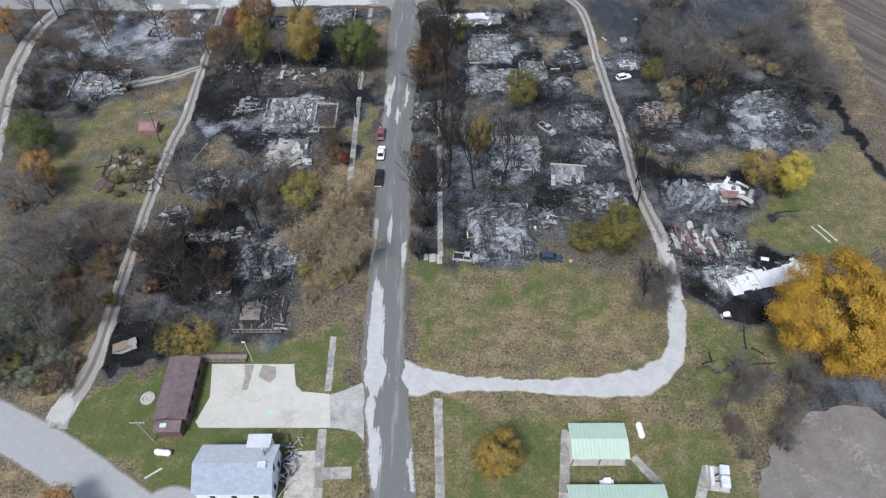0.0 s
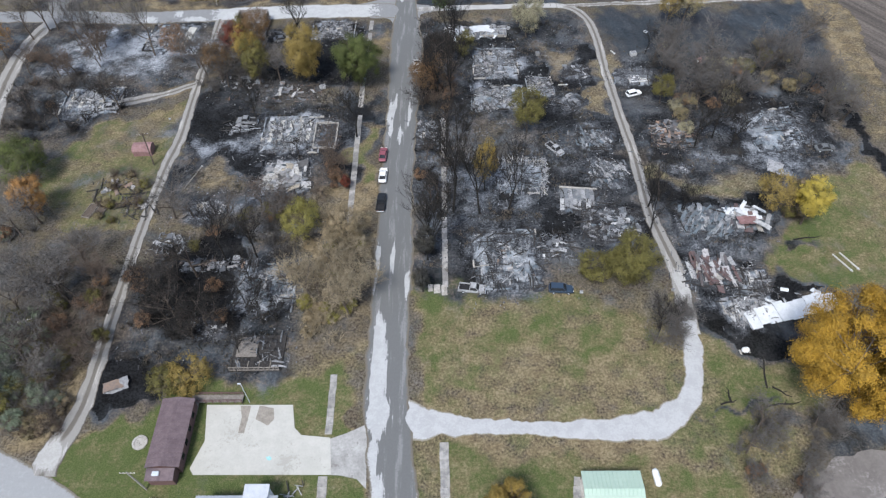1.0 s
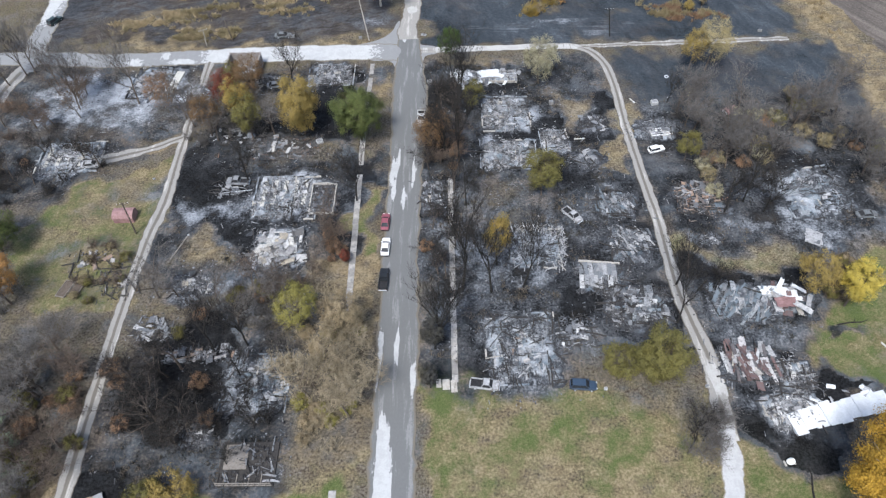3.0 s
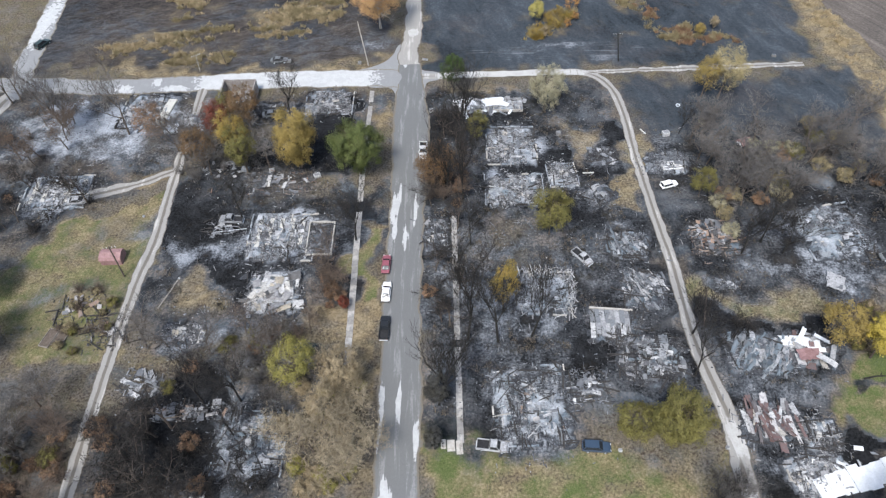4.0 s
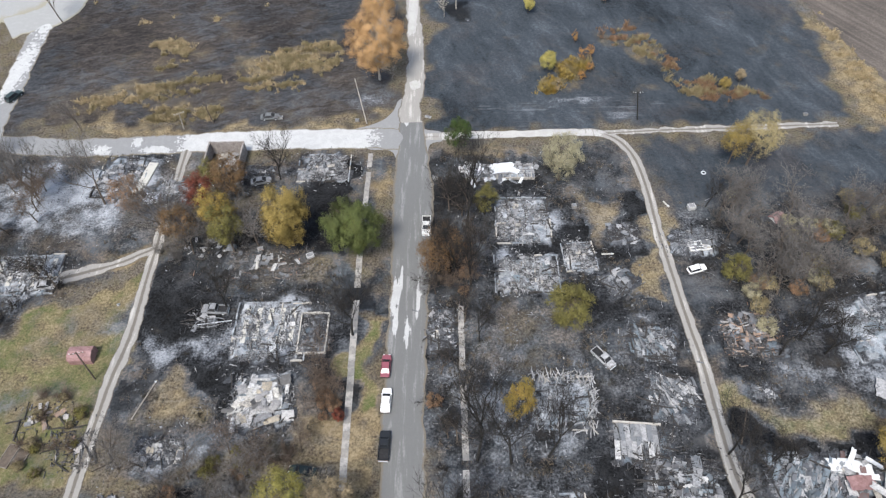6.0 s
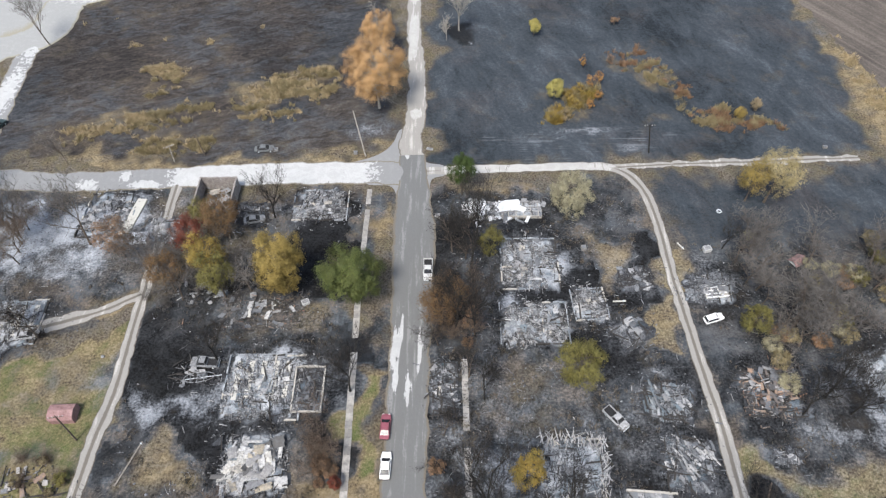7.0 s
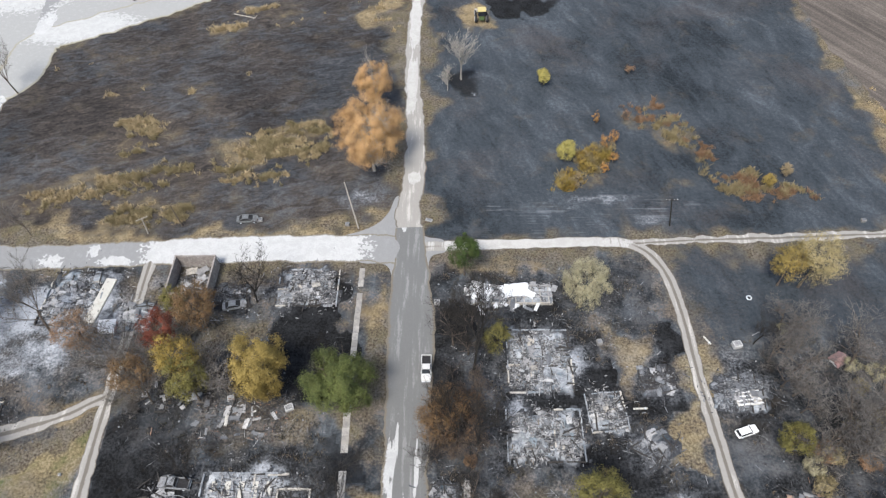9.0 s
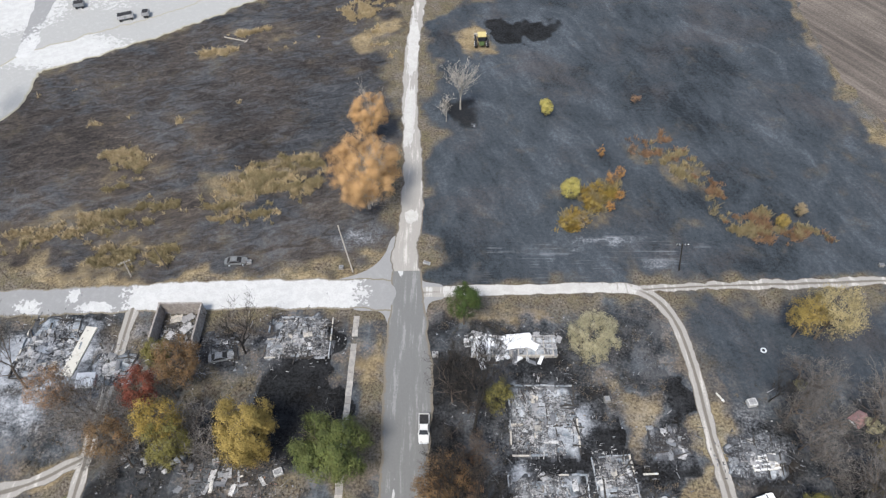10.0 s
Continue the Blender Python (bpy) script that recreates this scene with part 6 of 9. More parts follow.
def gable_house(top, hx, hy, eave, ridge, wall, roof_a, roof_b, over=0.35, windows=3):
    """Gabled walls and two slopes; the ridge runs along x."""
    bm = bmesh.new()
    prof = [(-hy, -0.1), (hy, -0.1), (hy, eave), (0, ridge - 0.15), (-hy, eave)]
    a, b = [[bm.verts.new((x, y, z)) for y, z in prof] for x in (-hx, hx)]
    bm.faces.new(a), bm.faces.new(b)
    for i in range(5):
        bm.faces.new((a[i], a[(i + 1) % 5], b[(i + 1) % 5], b[i]))
    bmesh.ops.recalc_face_normals(bm, faces=bm.faces)
    part("wall", bm, wall, top)
    drop = over * (ridge - eave) / hy
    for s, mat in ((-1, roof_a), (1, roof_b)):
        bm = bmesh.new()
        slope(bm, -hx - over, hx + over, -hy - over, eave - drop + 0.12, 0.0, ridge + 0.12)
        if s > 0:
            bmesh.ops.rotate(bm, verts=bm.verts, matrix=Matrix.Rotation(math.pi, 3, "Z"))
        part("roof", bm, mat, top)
    for i in range(windows):
        x = -hx + (i + 0.75) * 2 * hx / (windows + 0.5)
        w = thing_part("window", top)
        for nm, mat, gx, gz, dep in (("frame", M["white_wall"], 0.5, 0.75, 0.05), ("pane", M["dark_glass"], 0.42, 0.67, 0.07)):
            bm = bmesh.new()
            box(bm, x - gx, x + gx, -hy - dep, -hy + 0.02, eave * 0.52 - gz, eave * 0.52 + gz)
            part(nm, bm, mat, w)


def thing_part(name, parent):
    ob = new(name)
    ob.parent = parent
    return ob


house = thing("white_house", "white clapboard house with a blue-grey shingle roof and torn porch", "house", -33.5, 42.3, 0, 0)
# south slope takes the shaded shingle tone, north slope the lit one
gable_house(house, 5.9, 3.7, 4.0, 6.2, M["white_wall"], M["shaded_roof"], M["pale_roof"])
bm = bmesh.new()
box(bm, 1.2, 4.6, 3.72, 5.4, -0.05, 4.3)
part("rear_wing", bm, M["white_wall"], house)
bm = bmesh.new()
box(bm, 1.0, 4.8, 3.3, 5.6, 4.31, 4.45)
part("rear_roof", bm, M["pale_roof"], house)
bm = bmesh.new()
box(bm, 4.0, 4.5, 1.6, 2.1, 4.8, 6.9, bevel=0.04)
part("chimney", bm, M["slab"], house)
bm = bmesh.new()
box(bm, 3.9, 5.2, -0.75, 0.25, 5.2, 6.5)
part("dormer", bm, M["pale_roof"], house)
for k, (yy, zz) in enumerate(((-2.0, 1.8), (1.6, 1.8), (0, 4.4))):
    w = thing_part("window", house)
    bm = bmesh.new()
    box(bm, 5.9, 5.96, yy - 0.5, yy + 0.5, zz - 0.8, zz + 0.8)
    part("frame", bm, M["pale_roof"], w)
    bm = bmesh.new()
    box(bm, 5.9, 5.98, yy - 0.4, yy + 0.4, zz - 0.7, zz + 0.7)
    part("pane", bm, M["dark_glass"], w)
porch = thing("broken_porch", "splintered white porch timbers heaped on a grey slab", "debris", -26.3, 44.9, 0, 0)
r = random.Random(5)
for i in range(46):
    m = pose(r.gauss(0, 1.0), r.gauss(0, 1.9), r.uniform(0.05, 1.3), r.uniform(-20, 20), r.gauss(0, 22), r.uniform(0, 180))
    child("board", r.choice(BOARDS), porch, m=m @ Matrix.Diagonal((r.uniform(0.9, 2.8), r.uniform(0.12, 0.3), 0.09, 1)), material=M["white_sheet"] if i % 4 else M["burnt_wood"])

hall = thing("brown_hall", "long low brown metal-roofed building with a ramp", "building", -46.9, 57.1, 0, 1)
bm = bmesh.new()
box(bm, -2.45, 2.45, -5.6, 5.9, -0.05, 2.75)
part("wall", bm, M["brown_wall"], hall)
for s in (-1, 1):
    ribbed_slope(hall, -6.0, 6.0, -2.75, 2.85, 0, 3.5, 0.75, M["brown_roof"], pose(0, 0.1, 0, 0, 0, 90 if s > 0 else -90))
bm = bmesh.new()
box(bm, -2.2, 1.9, -7.6, -5.62, -0.05, 2.4)
part("porch_wall", bm, M["brown_wall"], hall)
bm = bmesh.new()
slope(bm, -2.4, 2.1, -7.9, 2.45, -5.95, 2.8)
part("porch_roof", bm, M["brown_roof"], hall)
bm = bmesh.new()
box(bm, -1.3, -0.2, -7.2, -6.5, 2.62, 2.95, bevel=0.05)
part("roof_vent", bm, M["steel"], hall)
for k in range(4):
    bm = bmesh.new()
    box(bm, 2.46, 2.52, -4.0 + 2.4 * k, -3.0 + 2.4 * k, 1.0, 2.0)
    part("window", bm, M["dark_glass"], hall)
ramp = thing("access_ramp", "brown wooden ramp with railings beside a car park", "ramp", -41.3, 64.4, 0, 0)
bm = bmesh.new()
box(bm, -4.6, 4.4, -0.7, 0.7, 0.35, 0.5)
part("deck", bm, M["old_wood"], ramp)
for yy in (-0.72, 0.72):
    for zz in (0.85, 1.3):
        bm = bmesh.new()
        box(bm, -4.6, 4.4, yy - 0.04, yy + 0.04, zz - 0.05, zz + 0.05)
        part("rail", bm, M["brown_wall"], ramp)
    for k in range(8):
        bm = bmesh.new()
        box(bm, -4.55 + 1.26 * k, -4.45 + 1.26 * k, yy - 0.055, yy + 0.055, -0.05, 1.36)
        part("post", bm, M["brown_wall"], ramp)
for k in range(5):
    bm = bmesh.new()
    box(bm, -4.4, -3.2, -1.1 - 0.45 * k, -0.7 - 0.45 * k, -0.05, 0.45 - 0.09 * k)
    part("step", bm, M["old_wood"], ramp)


def shelter(x, y, hx, hy):
    top = thing("picnic_shelter", "open picnic shelter with a mint-green ribbed metal roof", "shelter", x, y, 0, 0, "green-roofed shelters on the lawn")
    for s in (-1, 1):
        ribbed_slope(top, -hx, hx, -hy, 2.7, 0, 3.5, 0.6, M["green_roof"], pose(0, 0, 0, 0, 0, 180 if s > 0 else 0))
    for px in (-hx + 0.3, 0, hx - 0.3):
        for py in (-hy + 0.25, hy - 0.25):
            bm = bmesh.new()
            box(bm, px - 0.08, px + 0.08, py - 0.08, py + 0.08, -0.05, 2.6)
            part("post", bm, M["old_wood"], top)
    bm = bmesh.new()
    box(bm, -hx + 0.1, hx - 0.1, -hy + 0.1, hy - 0.1, -0.08, 0.05, bevel=0.03)
    part("floor_slab", bm, M["slab"], top)
    for k in range(3):
        bm = bmesh.new()
        cx = -hx + (k + 0.5) * 2 * hx / 3
        box(bm, cx - 0.9, cx + 0.9, -0.4, 0.4, 0.7, 0.76)
        box(bm, cx - 0.9, cx + 0.9, -0.95, -0.65, 0.4, 0.45)
        box(bm, cx - 0.9, cx + 0.9, 0.65, 0.95, 0.4, 0.45)
        box(bm, cx - 0.6, cx - 0.5, -0.9, 0.9, 0.05, 0.72)
        box(bm, cx + 0.5, cx + 0.6, -0.9, 0.9, 0.05, 0.72)
        part("table_set", bm, M["old_wood"], top)


shelter(23.8, 47.3, 4.6, 3.1)
shelter(25.4, 37.2, 7.5, 3.0)

shed = thing("small_red_shed", "small shed with a faded red rounded metal roof on grass", "shed", -72.4, 128.4, 0, 2)
bm = bmesh.new()
prof = [(-1.5, -0.05), (1.5, -0.05), (1.5, 1.3), (1.1, 1.9), (0, 2.2), (-1.1, 1.9), (-1.5, 1.3)]
a, b = [[bm.verts.new((x, y, z)) for y, z in prof] for x in (-2.1, 2.1)]
bm.faces.new(a), bm.faces.new(b)
for i in range(len(prof)):
    bm.faces.new((a[i], a[(i + 1) % 7], b[(i + 1) % 7], b[i]))
bmesh.ops.recalc_face_normals(bm, faces=bm.faces)
part("wall", bm, M["pink_roof"], shed)
for k in range(8):
    bm = bmesh.new()
    x0 = -2.2 + 0.55 * k
    for (y0, z0), (y1, z1) in zip(prof[2:], prof[3:]):
        dy, dz = y1 - y0, z1 - z0
        box(bm, x0, x0 + 0.53, 0, math.hypot(dy, dz) * 1.04, 0.0, 0.04, pose(0, y0 * 1.04, z0 + 0.04, math.degrees(math.atan2(dz, dy))))
    part("roof_strip", bm, M["pink_roof"], shed)

shell = thing("brick_shell", "roofless sooty brick walls of a gutted house", "ruin", -56.0, 179.1, 0, 0)
for nm, x, y, t, ln, h in (("back_wall", -4.1, 3.85, 0, 8.2, 3.6), ("side_wall", -3.95, -4.0, 90, 7.7, 3.5), ("side_wall", 3.95, -4.0, 90, 7.7, 3.4), ("front_wall", -3.8, -3.85, 0, 2.8, 1.6), ("front_wall", 1.4, -3.85, 0, 2.4, 2.2)):
    rr = random.Random(int(ln * 10))
    wall = part(nm, jagged_wall(ln, 0.3, [h - rr.uniform(0, 0.14) for i in range(int(ln / 0.5))]), M["brick"], shell)
    wall.matrix_basis = pose(x, y, 0, 0, 0, t)
co, faces = scatter_pieces(700, 3.6, 3.5, 0.5, 61)
tagged(child("rubble", quad_mesh("rubble", co, faces, M["white_rubble"]), shell, "pale fallen plaster and boards"), kind="stuff")
for sx, sy, w, d, s in ((-1.2, 2.2, 2.2, 1.6, 2), (0.9, 2.4, 2.6, 1.5, 5), (1.2, 0.2, 2.4, 1.6, 7), (-1.6, -1.4, 1.8, 1.2, 9)):
    child("wall_panel", SHEETS[s], shell, "pale blue-grey wall panel", pose(sx, sy, 0.5, 0, 0, s * 7) @ Matrix.Diagonal((w, d, 0.7, 1)), M["white_sheet"])
    
# the charred wooden house frame with its porch railing
frame_house = thing("charred_house_frame", "black burnt floor frame of a wooden house with porch rail", "ruin", -35.9, 73.1, 0, 0)
bm = bmesh.new()
box(bm, -4.6, 4.6, -3.2, 4.2, -0.05, 0.3)
part("floor_frame", bm, M["burnt_wood"], frame_house)
bm = bmesh.new()
box(bm, -3.9, -0.2, -0.6, 3.8, 0.55, 0.62, pose(0, 0, 0, -5, 4, 3))
part("fallen_ceiling", bm, M["old_wood"], frame_house, "grey ash-covered board panel")
for k in range(11):
    bm = bmesh.new()
    x = -4.5 + 0.88 * k
    box(bm, x - 0.06, x + 0.06, -3.2, -3.08, 0.2, 1.2)
    part("porch_post", bm, M["old_wood"], frame_house)
for zz in (0.35, 1.2):
    bm = bmesh.new()
    box(bm, -4.6, 4.4, -3.22, -3.06, zz, zz + 0.12)
    part("porch_rail", bm, M["old_wood"], frame_house)
for k in range(9):
    bm = bmesh.new()
    box(bm, -4.5 + 1.0 * k, -4.35 + 1.0 * k, -3.0, -1.2, 0.31, 0.5)
    part("joist", bm, M["old_wood"] if k % 2 else M["burnt_wood"], frame_house)
r = random.Random(15)
for k in range(40):
    m = pose(r.uniform(-4.4, 4.6), r.uniform(-2.6, 4.2), 0.32 + r.uniform(0, 0.3), 0, r.gauss(0, 6), r.uniform(0, 180))
    child("board", r.choice(BOARDS), frame_house, m=m @ Matrix.Diagonal((r.uniform(0.8, 3), r.uniform(0.15, 0.4), 0.1, 1)), material=M["burnt_wood"] if k % 3 else M["grey_sheet"])
co, faces = scatter_pieces(420, 4.4, 3.6, 0.4, 91)
tagged(child("rubble", quad_mesh("rubble", co + np.array([0, 0.4, 0.3]), faces, M["dark_rubble"]), frame_house, "charred scraps"), kind="stuff")

lean = thing("collapsed_shed_roof", "grey corrugated shed roof lying on black ground", "roof", -60.0, 67.1, 0, 20)
child("roof_sheet", SHEETS[3], lean, m=pose(0, 0, 0.15, 6, -6, 0) @ Matrix.Diagonal((4.4, 2.4, 1.2, 1)), material=M["grey_sheet"])
child("roof_sheet", SHEETS[8], lean, m=pose(-0.3, 0.1, 0.45, -4, 5, 4) @ Matrix.Diagonal((3.6, 2.0, 0.8, 1)), material=M["brown_sheet"])

def propane_tank(label, x, y, turn, ln=2.9):
    top = thing("propane_tank", label, "tank", x, y, 0, turn, "white gas tanks")
    bm = loft([(-ln / 2, 0.12, 0.5, 0.74), (-ln / 2 + 0.12, 0.34, 0.28, 0.96), (-ln / 2 + 0.4, 0.5, 0.12, 1.12), (ln / 2 - 0.4, 0.5, 0.12, 1.12), (ln / 2 - 0.12, 0.34, 0.28, 0.96), (ln / 2, 0.12, 0.5, 0.74)], 0.6)
    part("tank_shell", bm, M["tank_white"], top)
    bm = bmesh.new()
    bmesh.ops.create_cone(bm, cap_ends=True, segments=12, radius1=0.2, radius2=0.16, depth=0.2, matrix=pose(0.1, 0, 1.2))
    part("valve_dome", bm, M["tank_white"], top)
    for k in (-0.8, 0.8):
        bm = bmesh.new()
        box(bm, k - 0.12, k + 0.12, -0.45, 0.45, -0.05, 0.2)
        part("saddle", bm, M["slab"], top)


propane_tank("white propane tank on a lawn beside a shelter", 31.4, 50.1, 95)
propane_tank("white propane tank on rough grass", -47.3, 46.5, -6)
propane_tank("small white tank on grass beside scorched ground", 51.7, 73.2, 10, 1.4)

plant = thing("steel_plant_box", "grey steel equipment boxes on a concrete pad", "machine", 42.5, 42.2, 0, -8)
bm = bmesh.new()
box(bm, -1.9, 1.5, -2.2, 1.9, -0.05, 0.08)
part("pad", bm, M["slab"], plant)
for x0, x1, y0, y1, h in ((-0.1, 1.4, 0.2, 1.7, 1.5), (0.0, 1.4, -1.9, 0.0, 1.3), (-1.5, -0.9, -1.6, 1.5, 0.9)):
    bm = bmesh.new()
    box(bm, x0, x1, y0, y1, 0.08, h, bevel=0.08)
    part("steel_box", bm, M["steel"], plant)
bm = bmesh.new()
rod(bm, (-0.7, 0.1, 0.5), (0.0, 0.4, 0.9), 0.12)
rod(bm, (-0.7, -0.8, 0.5), (0.1, -0.8, 0.8), 0.1)
part("pipe", bm, M["black"], plant)


# ---- vehicles ----
def hoop(bm, points, radius, sides=6):
    """A closed tube through points in a level ring."""
    c = sum((Vector(p) for p in points), Vector()) / len(points)
    rings = []
    for p in points:
        p = Vector(p)
        out = (p - c).normalized()
        rings.append([bm.verts.new(p + (out * math.cos(2 * math.pi * k / sides) + Vector((0, 0, 1)) * math.sin(2 * math.pi * k / sides)) * radius) for k in range(sides)])
    for a, b in zip(rings, rings[1:] + rings[:1]):
        for k in range(sides):
            bm.faces.new((a[k], b[k], b[(k + 1) % sides], a[(k + 1) % sides]))
    return bm



def paint(name, tone, burnt=False):
    if burnt:
        return plain_material(name, tuple(v * 0.5 for v in tone), tone, 1.6, 0.8, stain=(0.09, 0.075, 0.065), local=True)
    return plain_material(name, tuple(v * 0.93 for v in tone), tone, 1.0, 0.3, bump=0.02, local=True)


wheel_bm = bmesh.new()
bmesh.ops.create_cone(wheel_bm, cap_ends=True, segments=18, radius1=0.33, radius2=0.33, depth=0.22, matrix=pose(0, 0, 0, 90))
bmesh.ops.bevel(wheel_bm, geom=wheel_bm.edges[:], offset=0.03, segments=1, affect="EDGES")
WHEEL = bpy.data.meshes.new("tyre")
wheel_bm.to_mesh(WHEEL)
WHEEL.materials.append(M["black"])
rim_bm = bmesh.new()
bmesh.ops.create_cone(rim_bm, cap_ends=True, segments=12, radius1=0.2, radius2=0.17, depth=0.25, matrix=pose(0, 0, 0, 90))
RIM = bpy.data.meshes.new("rim")
rim_bm.to_mesh(RIM)
RIM.materials.append(M["steel"])


def vehicle(name, label, x, y, turn, kind, body_paint, burnt=False, z=0.05, scale=1.0):
    """A car or pickup, nose along local x, on four wheels."""
    top = thing(name, label, "pickup" if kind == "pickup" else "car", x, y, z, turn)
    ln, w = {"sedan": (4.6, 0.86), "suv": (4.7, 0.9), "pickup": (5.2, 0.92)}[kind]
    h = ln / 2
    deck = {"sedan": 0.92, "suv": 1.0, "pickup": 1.05}[kind]
    glass = M["dark_glass"] if not burnt else M["black"]
    if kind == "pickup":
        hull = [(-h, w * 0.94, 0.42, 0.62), (-h + 0.06, w, 0.36, 0.66), (-0.55, w, 0.34, 0.68), (-0.5, w, 0.32, deck), (h - 1.4, w, 0.32, deck), (h - 0.4, w * 0.97, 0.34, deck - 0.06), (h - 0.08, w * 0.9, 0.38, deck - 0.18), (h, w * 0.8, 0.44, 0.72)]
    else:
        hull = [(-h, w * 0.82, 0.42, 0.76), (-h + 0.1, w * 0.92, 0.36, deck - 0.06), (-h + 0.6, w * 0.98, 0.3, deck), (0, w, 0.28, deck), (h - 1.2, w * 0.99, 0.3, deck - 0.03), (h - 0.5, w * 0.95, 0.32, deck - 0.1), (h - 0.1, w * 0.86, 0.38, deck - 0.24), (h, w * 0.74, 0.44, 0.64)]
    part("body", loft(hull, 0.28), body_paint, top)
    roof_h = {"sedan": 1.42, "suv": 1.68, "pickup": 1.72}[kind]
    c0, c1, c2, c3 = {"sedan": (-1.75, -0.95, 0.35, 1.15), "suv": (-2.2, -1.95, 0.3, 1.0), "pickup": (-0.5, -0.3, 0.75, 1.35)}[kind]
    bm = bmesh.new()
    lo = [bm.verts.new(p) for p in ((c0, -w * 0.92, deck - 0.03), (c3, -w * 0.92, deck - 0.03), (c3, w * 0.92, deck - 0.03), (c0, w * 0.92, deck - 0.03))]
    hi = [bm.verts.new(p) for p in ((c1, -w * 0.74, roof_h - 0.08), (c2, -w * 0.74, roof_h - 0.08), (c2, w * 0.74, roof_h - 0.08), (c1, w * 0.74, roof_h - 0.08))]
    for i in range(4):
        bm.faces.new((lo[i], lo[(i + 1) % 4], hi[(i + 1) % 4], hi[i]))
    bm.faces.new(hi)
    part("glasshouse", bm, glass, top, "dark glass")
    bm = bmesh.new()
    box(bm, c1 - 0.04, c2 + 0.04, -w * 0.77, w * 0.77, roof_h - 0.08, roof_h, bevel=0.04)
    part("roof", bm, body_paint, top)
    for s in (-1, 1):
        for xa, xb in ((c0, c1), (c3, c2)):
            bm = bmesh.new()
            rod(bm, (xa, s * w * 0.93, deck - 0.02), (xb, s * w * 0.76, roof_h - 0.05), 0.05, sides=6)
            part("pillar", bm, body_paint, top)
        for xx in (h - 0.9, -h + 0.95):
            hub = child("tyre", WHEEL, top, m=pose(xx, s * (w - 0.1), 0.33 - z))
            child("rim", RIM, hub)
        for xx, mat, nm in ((h - 0.06, M["tank_white"], "headlight"), (-h + 0.03, M["pink_roof"], "tail_light")):
            bm = bmesh.new()
            box(bm, xx - 0.06, xx + 0.05, s * w * 0.62 - 0.16, s * w * 0.62 + 0.16, 0.58, 0.74, bevel=0.02)
            part(nm, bm, mat if not burnt else M["black"], top)
        bm = bmesh.new()
        box(bm, c3 - 0.25, c3 - 0.05, s * (w + 0.03) - 0.09, s * (w + 0.03) + 0.09, deck, deck + 0.14, bevel=0.03)
        part("mirror", bm, body_paint, top)
    for xx in (h + 0.0, -h):
        bm = bmesh.new()
        box(bm, xx - 0.08, xx + 0.08, -w * 0.86, w * 0.86, 0.34, 0.52, bevel=0.04)
        part("bumper", bm, M["black"] if kind != "pickup" else M["steel"], top)
    if kind == "pickup":
        for s in (-1, 1):
            bm = bmesh.new()
            box(bm, -h + 0.04, -0.5, s * (w - 0.06) - 0.06, s * (w - 0.06) + 0.06, 0.64, deck + 0.02, bevel=0.03)
            part("bed_side", bm, body_paint, top)
        bm = bmesh.new()
        box(bm, -h + 0.02, -h + 0.1, -w * 0.9, w * 0.9, 0.6, deck, bevel=0.03)
        part("tailgate", bm, body_paint, top)
        bm = bmesh.new()
        box(bm, -h + 0.12, -0.52, -w + 0.13, w - 0.13, 0.68, 0.72)
        part("bed_floor", bm, M["black"], top)
    top.matrix_basis = top.matrix_basis @ Matrix.Diagonal((scale, scale, scale, 1))
    return top


P_RED, P_WHITE, P_BLACK = paint("red_paint", (0.23, 0.075, 0.095)), paint("white_paint", (0.80, 0.80, 0.79)), paint("black_paint", (0.02, 0.022, 0.025))
P_BLUE, P_GREEN, P_SILVER = paint("slate_blue_paint", (0.035, 0.055, 0.085)), paint("dark_green_paint", (0.03, 0.045, 0.045)), paint("silver_paint", (0.5, 0.5, 0.49))
P_BURNT, P_BURNT_WHITE, P_BURNT_GREY = paint("burnt_paint", (0.26, 0.27, 0.28), True), paint("burnt_white_paint", (0.42, 0.425, 0.43), True), paint("burnt_grey_paint", (0.16, 0.17, 0.175), True)
vehicle("parked_car", "red saloon parked at the street edge", -16.3, 125.7, 88, "sedan", P_RED, z=0.07)
vehicle("parked_car", "white saloon parked at the street edge", -15.9, 118.9, 88, "sedan", P_WHITE, z=0.07)
vehicle("pickup_truck", "black pickup parked at the street edge", -15.8, 110.6, 88, "pickup", P_BLACK, z=0.07)
vehicle("parked_car", "dark green saloon on straw beside bushes", -29.0, 106.4, 172, "sedan", P_GREEN, z=0)
vehicle("parked_car", "slate-blue estate car on grass beside a tree", 20.3, 87.1, -4, "suv", P_BLUE, z=0)
vehicle("burnt_pickup", "burnt white pickup beside grey house debris", 3.2, 87.4, -8, "pickup", P_BURNT_WHITE, True, 0)
vehicle("burnt_pickup", "scorched white pickup on black ground", 23.1, 127.0, -52, "pickup", P_BURNT_WHITE, True, 0, 0.94)
vehicle("parked_car", "white hatchback on burnt ground", 44.7, 147.0, 18, "suv", P_WHITE, False, 0, 0.84)
vehicle("burnt_pickup", "burnt grey pickup on black ash", -50.0, 138.4, 176, "pickup", P_BURNT, True, 0)
vehicle("pickup_truck", "silver pickup parked at the street edge", -9.5, 159.1, -90, "pickup", P_SILVER, z=0.07)
vehicle("burnt_car", "burnt pale car at the edge of an ash bed", -85.2, 144.6, 8, "sedan", P_BURNT_WHITE, True, 0)
vehicle("parked_car", "dark teal car on a pale gravel road", -115.4, 204.4, 66, "suv", P_GREEN, z=0.06)
vehicle("burnt_car", "burnt grey car under bare trees", 84.3, 126.1, 4, "sedan", P_BURNT_GREY, True, 0)
